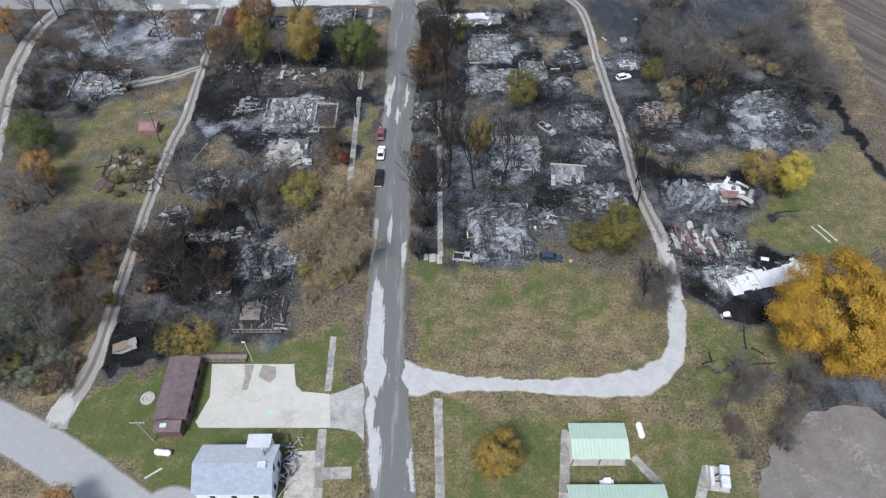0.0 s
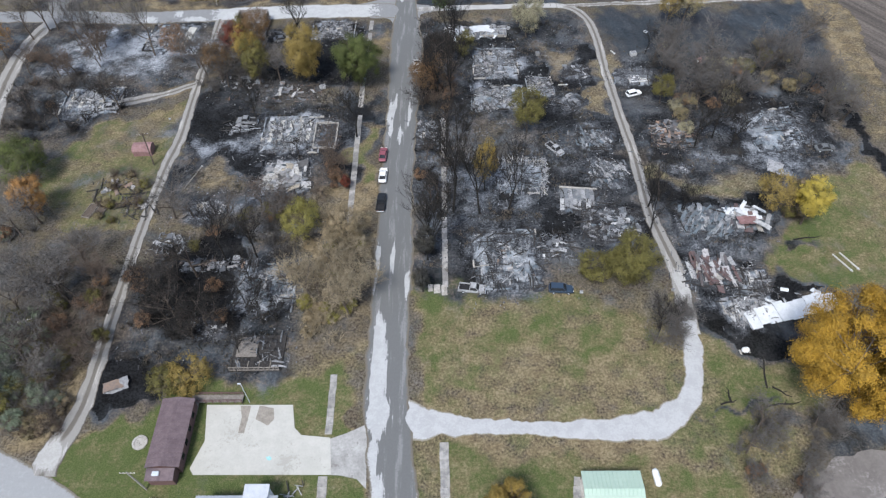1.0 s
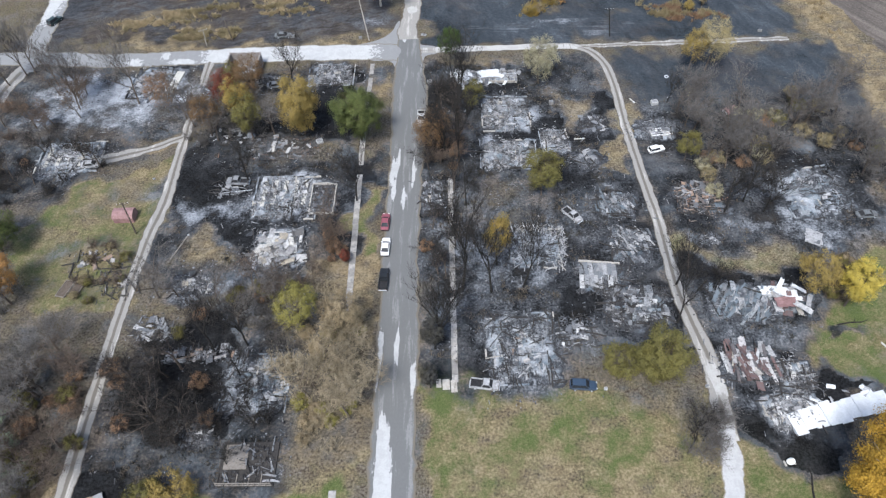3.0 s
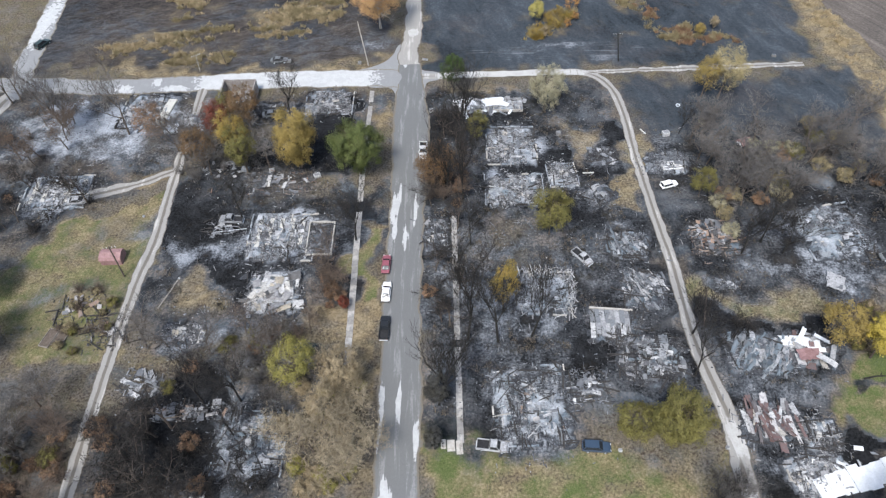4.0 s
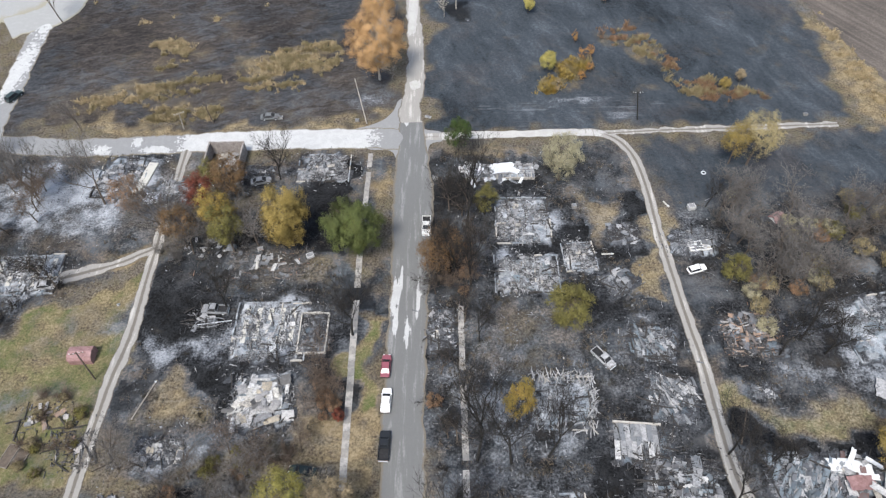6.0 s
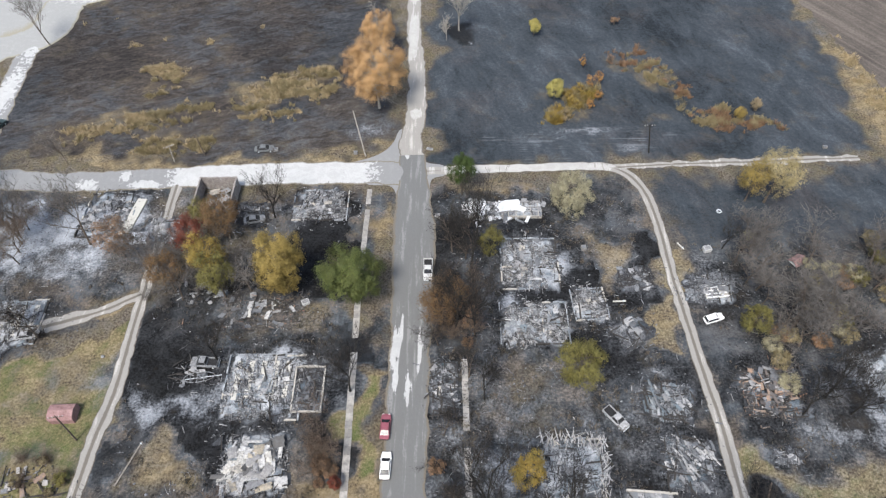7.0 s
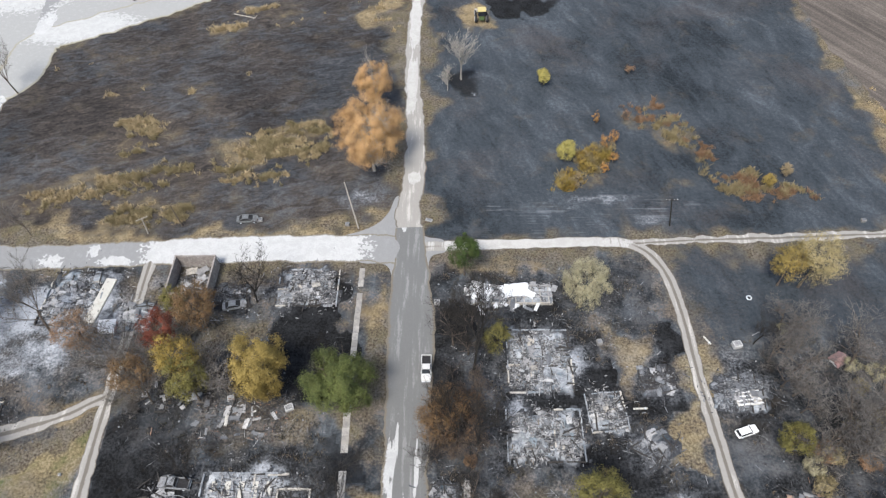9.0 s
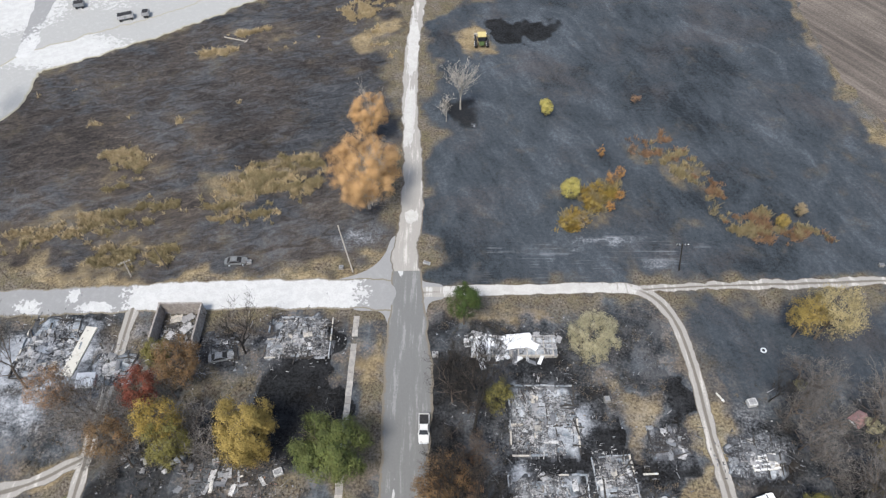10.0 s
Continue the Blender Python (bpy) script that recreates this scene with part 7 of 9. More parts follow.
vehicle("burnt_car", "burnt grey car among dark scraps", -46.9, 173.0, 12, "sedan", P_BURNT, True, 0)
vehicle("burnt_car", "burnt car wreck on the burnt field edge", -48.4, 195.1, 4, "sedan", P_BURNT_GREY, True, 0)


boat = thing("burnt_boat_trailer", "burnt pale boat hull on a trailer frame", "boat", -50.6, 135.4, 0, 8)
bm = bmesh.new()
outline = [(2.6 * math.cos(k / 16 * 2 * math.pi) * (1.0 if math.cos(k / 16 * 2 * math.pi) < 0 else 1.15), 1.0 * math.sin(k / 16 * 2 * math.pi), 0.55) for k in range(16)]
hoop(bm, outline, 0.09)
part("gunwale", bm, P_BURNT, boat)
for xx in (-1.4, -0.2, 1.0):
    bm = bmesh.new()
    rod(bm, (xx, -0.9, 0.45), (xx, 0.9, 0.45), 0.07, sides=5)
    part("thwart", bm, P_BURNT, boat)
bm = bmesh.new()
rod(bm, (-2.4, 0, 0.3), (4.2, 0, 0.3), 0.07, sides=5)
part("trailer_beam", bm, M["steel"], boat)
for s in (-1, 1):
    child("tyre", WHEEL, boat, m=pose(-0.6, s * 0.95, 0.33))

# the big yellow-green farm machine on its pale patch
tractor = thing("farm_tractor", "green tractor with black tyres on a pale straw patch", "tractor", 3.9, 269.4, 0, 92)
tractor.scale = (1.35, 1.35, 1.35)
part("body", loft([(-1.6, 0.5, 0.8, 1.6), (-0.2, 0.55, 0.7, 1.7), (1.9, 0.45, 0.8, 1.6), (2.2, 0.38, 0.9, 1.4)], 0.3), paint("farm_green", (0.08, 0.12, 0.05)), tractor)
bm = bmesh.new()
box(bm, -1.5, 0.0, -0.75, 0.75, 1.6, 2.7, bevel=0.1)
part("cab", bm, M["dark_glass"], tractor)
bm = bmesh.new()
box(bm, -1.6, 0.1, -0.85, 0.85, 2.7, 2.85, bevel=0.05)
part("cab_roof", bm, paint("straw_paint", (0.45, 0.37, 0.16)), tractor)
for s in (-1, 1):
    for xx, sc in ((-0.9, 2.5), (1.5, 1.7)):
        hub = child("tyre", WHEEL, tractor, m=pose(xx, s * 1.15, 0.33 * sc) @ Matrix.Diagonal((sc, sc * 0.9, sc, 1)))
        child("rim", RIM, hub)
bm = bmesh.new()
box(bm, 2.2, 2.5, -1.3, 1.3, 0.3, 1.0, bevel=0.08)
part("front_blade", bm, M["slab"], tractor)

for k, (x, y, t, ln) in enumerate(((-96.3, 282.2, 20, 4.4), (-90.9, 283.6, 8, 2.0), (-111.5, 288.4, 14, 3.0))):
    rig = thing("loading_trailer", "grey steel trailer parked on a white stone yard", "trailer", x, y, 0.04, t)
    bm = bmesh.new()
    box(bm, -ln / 2, ln / 2, -1.1, 1.1, 0.7, 1.7, bevel=0.08)
    part("hopper", bm, M["grey_sheet"], rig)
    bm = bmesh.new()
    box(bm, -ln / 2 + 0.2, ln / 2 - 0.2, -0.9, 0.9, 1.71, 1.76)
    part("load", bm, M["black"], rig)
    for xx in (-ln / 2 + 0.7, ln / 2 - 0.7):
        for s in (-1, 1):
            child("tyre", WHEEL, rig, m=pose(xx, s * 0.95, 0.4) @ Matrix.Diagonal((1.2, 1.2, 1.2, 1)))

# ---- poles ----
def utility_pole(label, x, y, height, lean_x=0.0, lean_y=0.0, arm=True, material="pale_bark", turn=0.0):
    top = thing("utility_pole", label, "pole", x, y, 0, 0, "wooden line poles")
    tip = (lean_x, lean_y, height)
    bm = bmesh.new()
    rod(bm, (0, 0, -0.2), tip, 0.16, 0.11)
    part("pole_shaft", bm, M[material], top)
    if arm:
        c, s = math.cos(radians(turn)), math.sin(radians(turn))
        bm = bmesh.new()
        p = Vector(tip) * 0.95
        rod(bm, (p.x - 1.2 * c, p.y - 1.2 * s, p.z), (p.x + 1.2 * c, p.y + 1.2 * s, p.z), 0.07, sides=6)
        part("crossarm", bm, M[material], top)
        for k in (-1.1, -0.5, 0.5, 1.1):
            bm = bmesh.new()
            rod(bm, (p.x + k * c, p.y + k * s, p.z + 0.05), (p.x + k * c, p.y + k * s, p.z + 0.3), 0.05, 0.03, sides=6)
            part("insulator", bm, M["tank_white"], top)
    return top


utility_pole("pale wooden pole leaning beside the crossing", -24.5, 192.8, 11.5, -1.8, 2.4, False)
utility_pole("dark burnt pole with steel head on a burnt field", 41.2, 192.9, 8.5, -1.6, 0.0, True, "bark")
utility_pole("thin leaning pole in burnt weeds", -62.2, 193.7, 6.0, -0.9, 0.6, False, "brown_bark")
utility_pole("wooden line pole beside a red shed", -69.0, 123.9, 9.5, 0.6, 0.0, True, "brown_bark", 10)
utility_pole("grey pole beside a brown hall", -49.5, 48.8, 7.0, -0.6, 0.0, True, "pale_bark")
utility_pole("burnt white-headed pole at the cross street", -69.0, 191.7, 5.0, 0.3, 0.0, True, "pale_bark", 30)
utility_pole("thin grey pole beside the lane", 43.8, 110.7, 9.0, -1.5, 2.0, False, "brown_bark")
utility_pole("wooden line pole in scrub", -76.2, 76.1, 8.0, 0, 0, True, "pale_bark", 20)
lamp_pole = thing("street_lamp", "tall thin street lamp beside a lawn", "lamp", -35.8, 63.9, 0, 0)
bm = bmesh.new()
rod(bm, (0, 0, -0.1), (0, 0, 6.5), 0.07, 0.05)
part("post", bm, M["steel"], lamp_pole)
bm = bmesh.new()
box(bm, -0.5, 0.1, -0.12, 0.12, 6.45, 6.6, bevel=0.03)
part("lamp_head", bm, M["steel"], lamp_pole)
log = thing("fallen_pole", "pale pole fallen on burnt ground", "pole", -63.2, 272.1, 0, 0)
bm = bmesh.new()
rod(bm, (-3.4, 1.1, 0.14), (3.2, -1.1, 0.14), 0.14, 0.1)
part("pole_shaft", bm, M["pale_bark"], log)
bm = bmesh.new()
rod(bm, (2.6, -1.7, 0.2), (3.4, 0.0, 0.2), 0.07)
part("crossarm", bm, M["pale_bark"], log)


# ---- trees ----
def limb(verts, faces, a, b, r0, r1, sides=5):
    d = (b - a).normalized()
    u = d.cross(Vector((0.3, 0.5, 0.81))).normalized()
    v = d.cross(u)
    k = len(verts)
    for p, r in ((a, r0), (b, r1)):
        for i in range(sides):
            t = 2 * math.pi * i / sides
            verts.append(p + (u * math.cos(t) + v * math.sin(t)) * r)
    for i in range(sides):
        faces.append((k + i, k + (i + 1) % sides, k + sides + (i + 1) % sides, k + sides + i))


def skeleton(seed, height, spread, depth, splits, trunk=0.25, droop=0.0, first=0.25, rise=0.25):
    """Wood as (thick verts, faces), fine twigs the same, and the tips."""
    r = random.Random(seed)
    wood, twig, tips = ([], []), ([], []), []

    def grow(p, d, ln, rad, level):
        n = 3 if level < 2 else 2
        for i in range(n):
            bend = 0.05 if level == 0 else 0.12
            d = (d + Vector((r.gauss(0, bend), r.gauss(0, bend), r.gauss(0.05 - droop, 0.06)))).normalized()
            q = p + d * ln / n
            if level >= depth - 1:
                rad = max(rad, 0.02)
                limb(*twig, p, q, rad, rad * 0.6, 3)
            else:
                limb(*wood, p, q, rad, rad * 0.86, 6 if level == 0 else 4)
            p, rad = q, rad * 0.86
            if level < depth and (level > 0 or i >= n * first):
                for s in range(splits + (level == depth - 1) if level else splits):
                    side = Vector((r.gauss(0, 1), r.gauss(0, 1), r.gauss(rise, 0.4))).normalized()
                    grow(p, (d * (1 - spread) + side * spread).normalized(), ln * (r.uniform(0.7, 1.0) if level == 0 else r.uniform(0.5, 0.75)), rad * (r.uniform(0.6, 0.75) if level == 0 else r.uniform(0.45, 0.62)), level + 1)
        tips.append(p)

    grow(Vector((0, 0, -0.2)), Vector((r.gauss(0, 0.06), r.gauss(0, 0.06), 1)).normalized(), height * 0.45, trunk, 0)
    return wood, twig, tips


BARE, TALL, GREY = [], [], []
for i in range(5):
    w, t, _ = skeleton(200 + i, 10.5, 0.52, 4, 2, 0.18, 0, 0.2, 0.6)
    BARE.append((put_mesh("trunk", *w, M["bark"]), put_mesh("twigs", *t, M["dark_twig"])))
for i in range(4):
    w, t, _ = skeleton(230 + i, 14.5, 0.42, 4, 2, 0.22, 0, 0.1, 0.9)
    TALL.append((put_mesh("trunk", *w, M["bark"]), put_mesh("twigs", *t, M["dark_twig"])))
for i in range(4):
    w, t, _ = skeleton(260 + i, 8.0, 0.62, 4, 2, 0.17, 0.01)
    GREY.append((put_mesh("trunk", *w, M["brown_bark"]), put_mesh("twigs", *t, M["grey_twig"])))


def bare_tree(label, x, y, size, pool, seed, name="bare_tree", bark=None, twig=None, lean_by=0.0):
    r = random.Random(seed)
    top = thing(name, label, "tree", x, y, 0, r.uniform(0, 360), "leafless trees of the village")
    size *= 1.35
    top.matrix_basis = pose(x, y, 0, lean_by * r.uniform(-1, 1), lean_by * r.uniform(-1, 1), r.uniform(0, 360)) @ Matrix.Diagonal((size, size, size * r.uniform(0.9, 1.15), 1))
    w, t = r.choice(pool)
    child("trunk", w, top, material=M[bark] if bark else None)
    tagged(child("twig_mass", t, top, material=M[twig] if twig else None), kind="stuff")


def leaves(points, size, spread, seed, facing=None, loose=0.6):
    """One small folded blade for every point, turned roughly towards its facing."""
    r = np.random.RandomState(seed)
    n = len(points)
    c = points + r.normal(0, spread, (n, 3))
    f = r.normal(0, 1, (n, 3))
    f /= np.linalg.norm(f, axis=1)[:, None]
    if facing is not None:
        f = facing + f * loose
        f /= np.linalg.norm(f, axis=1)[:, None]
    a = np.cross(f, r.normal(0, 1, (n, 3)))
    a /= np.linalg.norm(a, axis=1)[:, None]
    b = np.cross(f, a)
    s = size * r.uniform(0.6, 1.4, (n, 1))
    co = np.stack([c - a * s, c - b * s * 0.55 + a * s * 0.1, c + a * s, c + b * s * 0.55 + a * s * 0.1], 1).reshape(-1, 3)
    return co, np.arange(4 * n).reshape(n, 4)


def crown_points(n, rx, ry, rz, seed, lobes=30, hollow=0.55):
    """Places in a lumpy crown of boughs, and the way each leaf faces."""
    r = np.random.RandomState(seed)
    d = r.normal(0, 1, (lobes, 3))
    d[:, 2] = d[:, 2] * 0.9 + 0.12
    d /= np.linalg.norm(d, axis=1)[:, None]
    big = d * (r.uniform(0.25, 1.0, (lobes, 1)) ** 0.5 * 0.74)
    rad = r.uniform(0.14, 0.3, lobes) * (60 / lobes) ** 0.33
    tuft = 26
    t = r.normal(0, 1, (lobes, tuft, 3)) + d[:, None] * 0.7 + np.array([0, 0, 0.45])
    t /= np.linalg.norm(t, axis=2)[..., None]
    t *= r.uniform(0.72, 1.16, (lobes, tuft, 1))
    share = rad ** 2 * (0.5 + np.linalg.norm(big, axis=1))
    k = r.choice(lobes, n, p=share / share.sum())
    j = r.randint(0, tuft, n)
    g = t[k, j] + r.normal(0, 0.2, (n, 3))
    depth = 1 - np.abs(r.normal(0, 0.5 * (1 - hollow), (n, 1)))
    p = big[k] + g * depth * rad[k][:, None]
    face = g / np.linalg.norm(g, axis=1)[:, None] + d[k] * 0.35
    p *= np.minimum(1.0, 1.04 / np.linalg.norm(p, axis=1))[:, None]
    return p * np.array([rx, ry, rz]), face


def leafy_tree(label, x, y, height, radius, leaf, seed, low=0.25, count=4500, size=0.2, bark="brown_bark", name="tree", lobes=41, squash=1.0, hollow=0.55, depth=2, thin=0.0):
    """A tapered trunk with limbs and a crown of many small leaves."""
    top = thing(name, label, "tree", x, y, 0, 0, "trees in autumn leaf")
    w, t, tips = skeleton(seed, height * (0.92 if depth < 4 else 0.74), 0.55, depth, 3, max(0.12, height * 0.02))
    k = radius * 0.8 / max(max(abs(p.x), abs(p.y)) for p in tips)
    for group in (w[0], t[0]):
        for v in group:
            f = min(1.0, max(0.0, v.z / (height * low + 0.1)))
            v.x, v.y = v.x * (1 - f + f * k), v.y * (1 - f + f * k)
    child("trunk", put_mesh("trunk", w[0] + t[0], w[1] + [tuple(i + len(w[0]) for i in f) for f in t[1]], M[bark]), top)
    rz = height * (1 - low) / 2
    count, size, lobes = int(count * 1.35), size * 0.84, int(lobes * 1.9)
    pts, face = crown_points(count, radius, radius * squash, rz, seed, lobes, hollow)
    pts = pts + np.array([0, 0, height - rz])
    if thin:
        keep = np.random.RandomState(seed).rand(len(pts)) < (1 - thin) + thin * np.clip((pts[:, 2] - height * low) / (height * 0.5), 0, 1)
        pts, face = pts[keep], face[keep]
    child("crown", quad_mesh("crown", *leaves(pts, size, size * 0.5, seed, face), LEAF[leaf]), top)
    return top


leafy_tree("huge golden-yellow autumn tree beside scorched ground", 65.0, 65.0, 24.0, 13.2, "gold", 301, 0.06, 125000, 0.16, lobes=46)
leafy_tree("round green leafy tree beside the street", -23.4, 152.3, 16.6, 7.2, "green", 302, 0.04, 30000, 0.15, lobes=34)
leafy_tree("mustard-yellow upright autumn tree", -37.2, 154.8, 17.6, 6.1, "mustard", 303, 0.02, 24000, 0.14, lobes=44)
leafy_tree("olive-yellow autumn tree among bare branches", -51.4, 156.6, 15.6, 4.8, "amber", 304, 0.2, 6000, 0.14)
leafy_tree("olive autumn tree among bare branches", -59.4, 154.4, 12.5, 4.7, "rust", 305, 0.15, 3000, 0.14)
leafy_tree("olive-brown autumn tree among bare branches", -49.3, 153.2, 14.1, 4.5, "olive", 306, 0.2, 5700, 0.14)
leafy_tree("deep maroon small autumn tree", -57.0, 163.6, 12.9, 4.5, "maroon", 307, 0.15, 6840, 0.13)
leafy_tree("brown and olive autumn tree beside brick walls", -51.4, 168.4, 13.6, 5.4, "rust", 308, 0.2, 6080, 0.14)
leafy_tree("olive leaves beside brick walls", -56.5, 170.7, 10.1, 3.1, "olive", 309, 0.2, 3420, 0.13)
leafy_tree("large orange-tan autumn tree with pale branches", -22.3, 210.0, 21.0, 9.4, "tan", 310, 0.06, 60000, 0.11, "pale_bark", lobes=100, depth=4, thin=0.72, hollow=0.45)
leafy_tree("orange-tan autumn tree behind another", -23.0, 231.2, 15.0, 5.6, "tan", 311, 0.08, 18000, 0.12, "pale_bark", lobes=60, depth=3, thin=0.6, hollow=0.4)
leafy_tree("dark green cedar with scorched foot", -2.3, 180.4, 12.5, 4.0, "deep", 312, 0.25, 9880, 0.12, lobes=45)
leafy_tree("grey-green willow with thin dull leaves", 20.0, 172.8, 14.1, 5.8, "willow", 313, 0.1, 15200, 0.11, lobes=66, hollow=0.4)
leafy_tree("yellow and grey half-bare autumn tree", 63.0, 177.0, 15.6, 6.0, "palegold", 314, 0.15, 7980, 0.13, lobes=51)
leafy_tree("yellow side of a half-bare autumn tree", 59.0, 177.4, 13.0, 4.4, "mustard", 315, 0.15, 4940, 0.13)
leafy_tree("broad olive-yellow tree beside the lane", 33.0, 88.4, 15.6, 5.7, "olive", 316, 0.03, 19000, 0.14, lobes=60)
leafy_tree("small olive tree beside grey debris", 26.8, 90.2, 7.6, 4.2, "olive", 317, 0.1, 6080, 0.14)
leafy_tree("bright yellow autumn tree on a lawn", 71.6, 103.6, 13.2, 4.4, "yellow", 318, 0.2, 10640, 0.14)
leafy_tree("amber autumn tree on a lawn", 65.2, 106.4, 12.8, 4.9, "mustard", 319, 0.15, 5200, 0.14, hollow=0.45)
leafy_tree("slender orange-brown tree among burnt trunks", 6.6, 114.5, 15.6, 3.3, "amber", 320, 0.12, 5200, 0.13, "bark", thin=0.6)
leafy_tree("olive-yellow tree in a burnt yard", 17.2, 133.6, 13.3, 5.4, "olive", 321, 0.1, 9880, 0.14, hollow=0.45)
leafy_tree("round rust-olive bush tree on a lawn", 7.6, 44.3, 9.6, 4.9, "amber", 322, 0.03, 26000, 0.13, lobes=60)
leafy_tree("green and olive tree at a yard's edge", -95.6, 119.5, 12.5, 6.7, "green", 323, 0.1, 13300, 0.15)
leafy_tree("orange autumn tree at a yard's edge", -89.1, 108.6, 11.7, 4.7, "orange", 324, 0.1, 9500, 0.14)
leafy_tree("yellow-green leafy tree among brush", -30.7, 99.6, 12.5, 5.0, "lime", 325, 0.15, 6840, 0.14)
leafy_tree("thin dry yellow tree beside the pavement", -22.3, 98.5, 12.5, 5.2, "reed", 326, 0.05, 7980, 0.13, hollow=0.35)
leafy_tree("thin dry yellow tree beside the pavement", -24.0, 92.2, 12.5, 4.5, "reed", 327, 0.05, 4940, 0.13, hollow=0.35)
leafy_tree("round yellow bush on a burnt field", 18.4, 239.9, 5.2, 2.3, "lemon", 328, 0.1, 4180, 0.12, name="bush")
leafy_tree("round yellow bush on a burnt field", 21.2, 212.4, 6.4, 2.6, "lemon", 329, 0.1, 4560, 0.12, name="bush")
leafy_tree("olive-yellow thicket beside burnt timber", -46.8, 68.3, 4.4, 5.2, "mustard", 330, 0.05, 6840, 0.13, hollow=0.4)
leafy_tree("olive-yellow thicket beside burnt timber", -50.8, 67.2, 3.8, 4.3, "olive", 331, 0.05, 4940, 0.13, hollow=0.4)
leafy_tree("small yellow shrub beside the burnt yard", 50.5, 143.8, 8.6, 3.4, "olive", 332, 0.1, 4940, 0.13)
leafy_tree("thin yellow shrub among burnt trunks", 3.0, 162.8, 9.4, 3.4, "olive", 333, 0.1, 4180, 0.12, "bark", hollow=0.4)
leafy_tree("orange-brown tree at the far yard", -120.9, 166.6, 12.5, 4.9, "orange", 334, 0.1, 6840, 0.14)
leafy_tree("dark maroon small tree beside the pavement", -23.8, 115.5, 4.1, 1.3, "maroon", 335, 0.05, 2470, 0.10)
leafy_tree("brown-leaved bush at the west fence", -72.2, 163.5, 12.5, 4.5, "russet", 336, 0.1, 4940, 0.14)
leafy_tree("small yellow shrub at the burnt field", 69.3, 207.1, 4.1, 1.6, "reed", 337, 0.05, 1710, 0.11, name="bush")
leafy_tree("orange shrub at the burnt field", 64.8, 204.3, 3.7, 1.9, "mustard", 338, 0.05, 2090, 0.11, name="bush")
leafy_tree("scorched cedar at the street edge", -5.6, 95.1, 10.9, 2.9, "char", 339, 0.1, 4940, 0.13, "bark")
leafy_tree("scorched cedar at the street edge", -6.3, 87.2, 7.8, 2.0, "char", 340, 0.1, 3040, 0.13, "bark")
leafy_tree("russet-leaved tree above the street", -5.8, 147.3, 14.1, 5.2, "rust", 341, 0.2, 3600, 0.13, "bark", hollow=0.4)
leafy_tree("russet tree above the street", -7.3, 145.6, 13.3, 4.7, "rust", 342, 0.2, 3000, 0.13, "bark", hollow=0.4)
leafy_tree("red autumn shrub edge at the lawn", -58.8, 36.3, 7.8, 4.5, "orange", 343, 0.1, 4940, 0.14)
for k, (x, y, h, rr, leaf) in enumerate(((25.8, 208.4, 2.6, 2.2, "mustard"), (30.8, 216.2, 4.0, 2.0, "orange"), (23.0, 205.1, 2.2, 2.6, "reed"), (29.8, 225.1, 3.2, 1.3, "orange"), (37.0, 226.1, 3, 1.6, "russet"), (32.1, 211.7, 2.6, 1.6, "orange"), (19.3, 204.2, 2.0, 1.6, "mustard"), (41.1, 244.4, 2.2, 2.0, "russet"), (27.5, 213.6, 3.4, 1.7, "amber"), (24.6, 211.0, 2.8, 1.5, "amber"), (29.6, 209.0, 2.6, 1.6, "orange"), (21.4, 207.4, 2.4, 1.6, "amber"), (33.0, 218.2, 3.6, 1.5, "orange"))):
    leafy_tree("amber dry shrub on the burnt field", x, y, h * 1.25, rr * 0.9, leaf, 350 + k, 0.02, 330, 0.14, name="bush", hollow=0.0, lobes=12)

# burnt and bare trees, singly placed
for k, (x, y, s) in enumerate(((-0.3, 108.3, 1.0), (5.3, 107.7, 0.9), (11.5, 108.8, 0.8), (-4.2, 96.9, 0.8), (39.6, 100.2, 0.7), (-0.5, 144.1, 0.9), (-0.9, 159.2, 1.0), (-4.3, 144.2, 0.8), (-4.7, 96.8, 0.8))):
    bare_tree("tall black burnt tree with bare limbs", x, y, s, TALL, 400 + k, "burnt_tree")
for k, (x, y, s) in enumerate(((-42.8, 174.1, 0.95), (-23.0, 132.7, 1.0), (-46.6, 95.8, 0.9), (-40.2, 96.2, 0.9), (-35.7, 125.7, 0.45), (-47.8, 138.8, 0.8), (-39.3, 73.4, 0.5), (-36.2, 80.1, 0.5), (-33.8, 80.6, 0.5), (-40.3, 89.8, 0.6), (-40.5, 84.8, 0.5), (-37.4, 83.3, 0.55), (-32.9, 92.7, 0.5),
                                (50.7, 164.2, 0.6), (47.9, 107.8, 0.5), (41.2, 109.0, 0.9), (55.3, 127.7, 0.8), (60.1, 130.7, 0.9), (63.6, 127.7, 0.8), (0.8, 131.0, 0.7), (36.4, 75.8, 0.55), (38.8, 77.1, 0.5), (48.4, 107.6, 0.6))):
    bare_tree("black burnt tree with bare crooked limbs", x, y, s, BARE, 430 + k, "burnt_tree")
for k, (x, y, s) in enumerate(((-80.6, 167.0, 1.25), (-97.0, 170.1, 1.1), (-93.9, 191.4, 0.6), (-97.7, 170.0, 1.2), (-111.9, 180.2, 1.1), (-103.9, 175.0, 1.0), (-115.3, 238.7, 1.1), (-113.9, 179.4, 1.1), (-116.9, 175.3, 1.0))):
    bare_tree("leafless grey-brown tree on ash ground", x, y, s * 0.85, BARE, 470 + k, "bare_tree", "brown_bark", "grey_twig", 7)
bare_tree("pale dead tree with a scorched foot", -2.1, 242.6, 0.9, BARE, 499, "dead_tree", "pale_bark", "pale_bark")
bare_tree("pale fallen dead branches", -5.6, 238.2, 0.45, BARE, 498, "dead_tree", "pale_bark", "pale_bark")


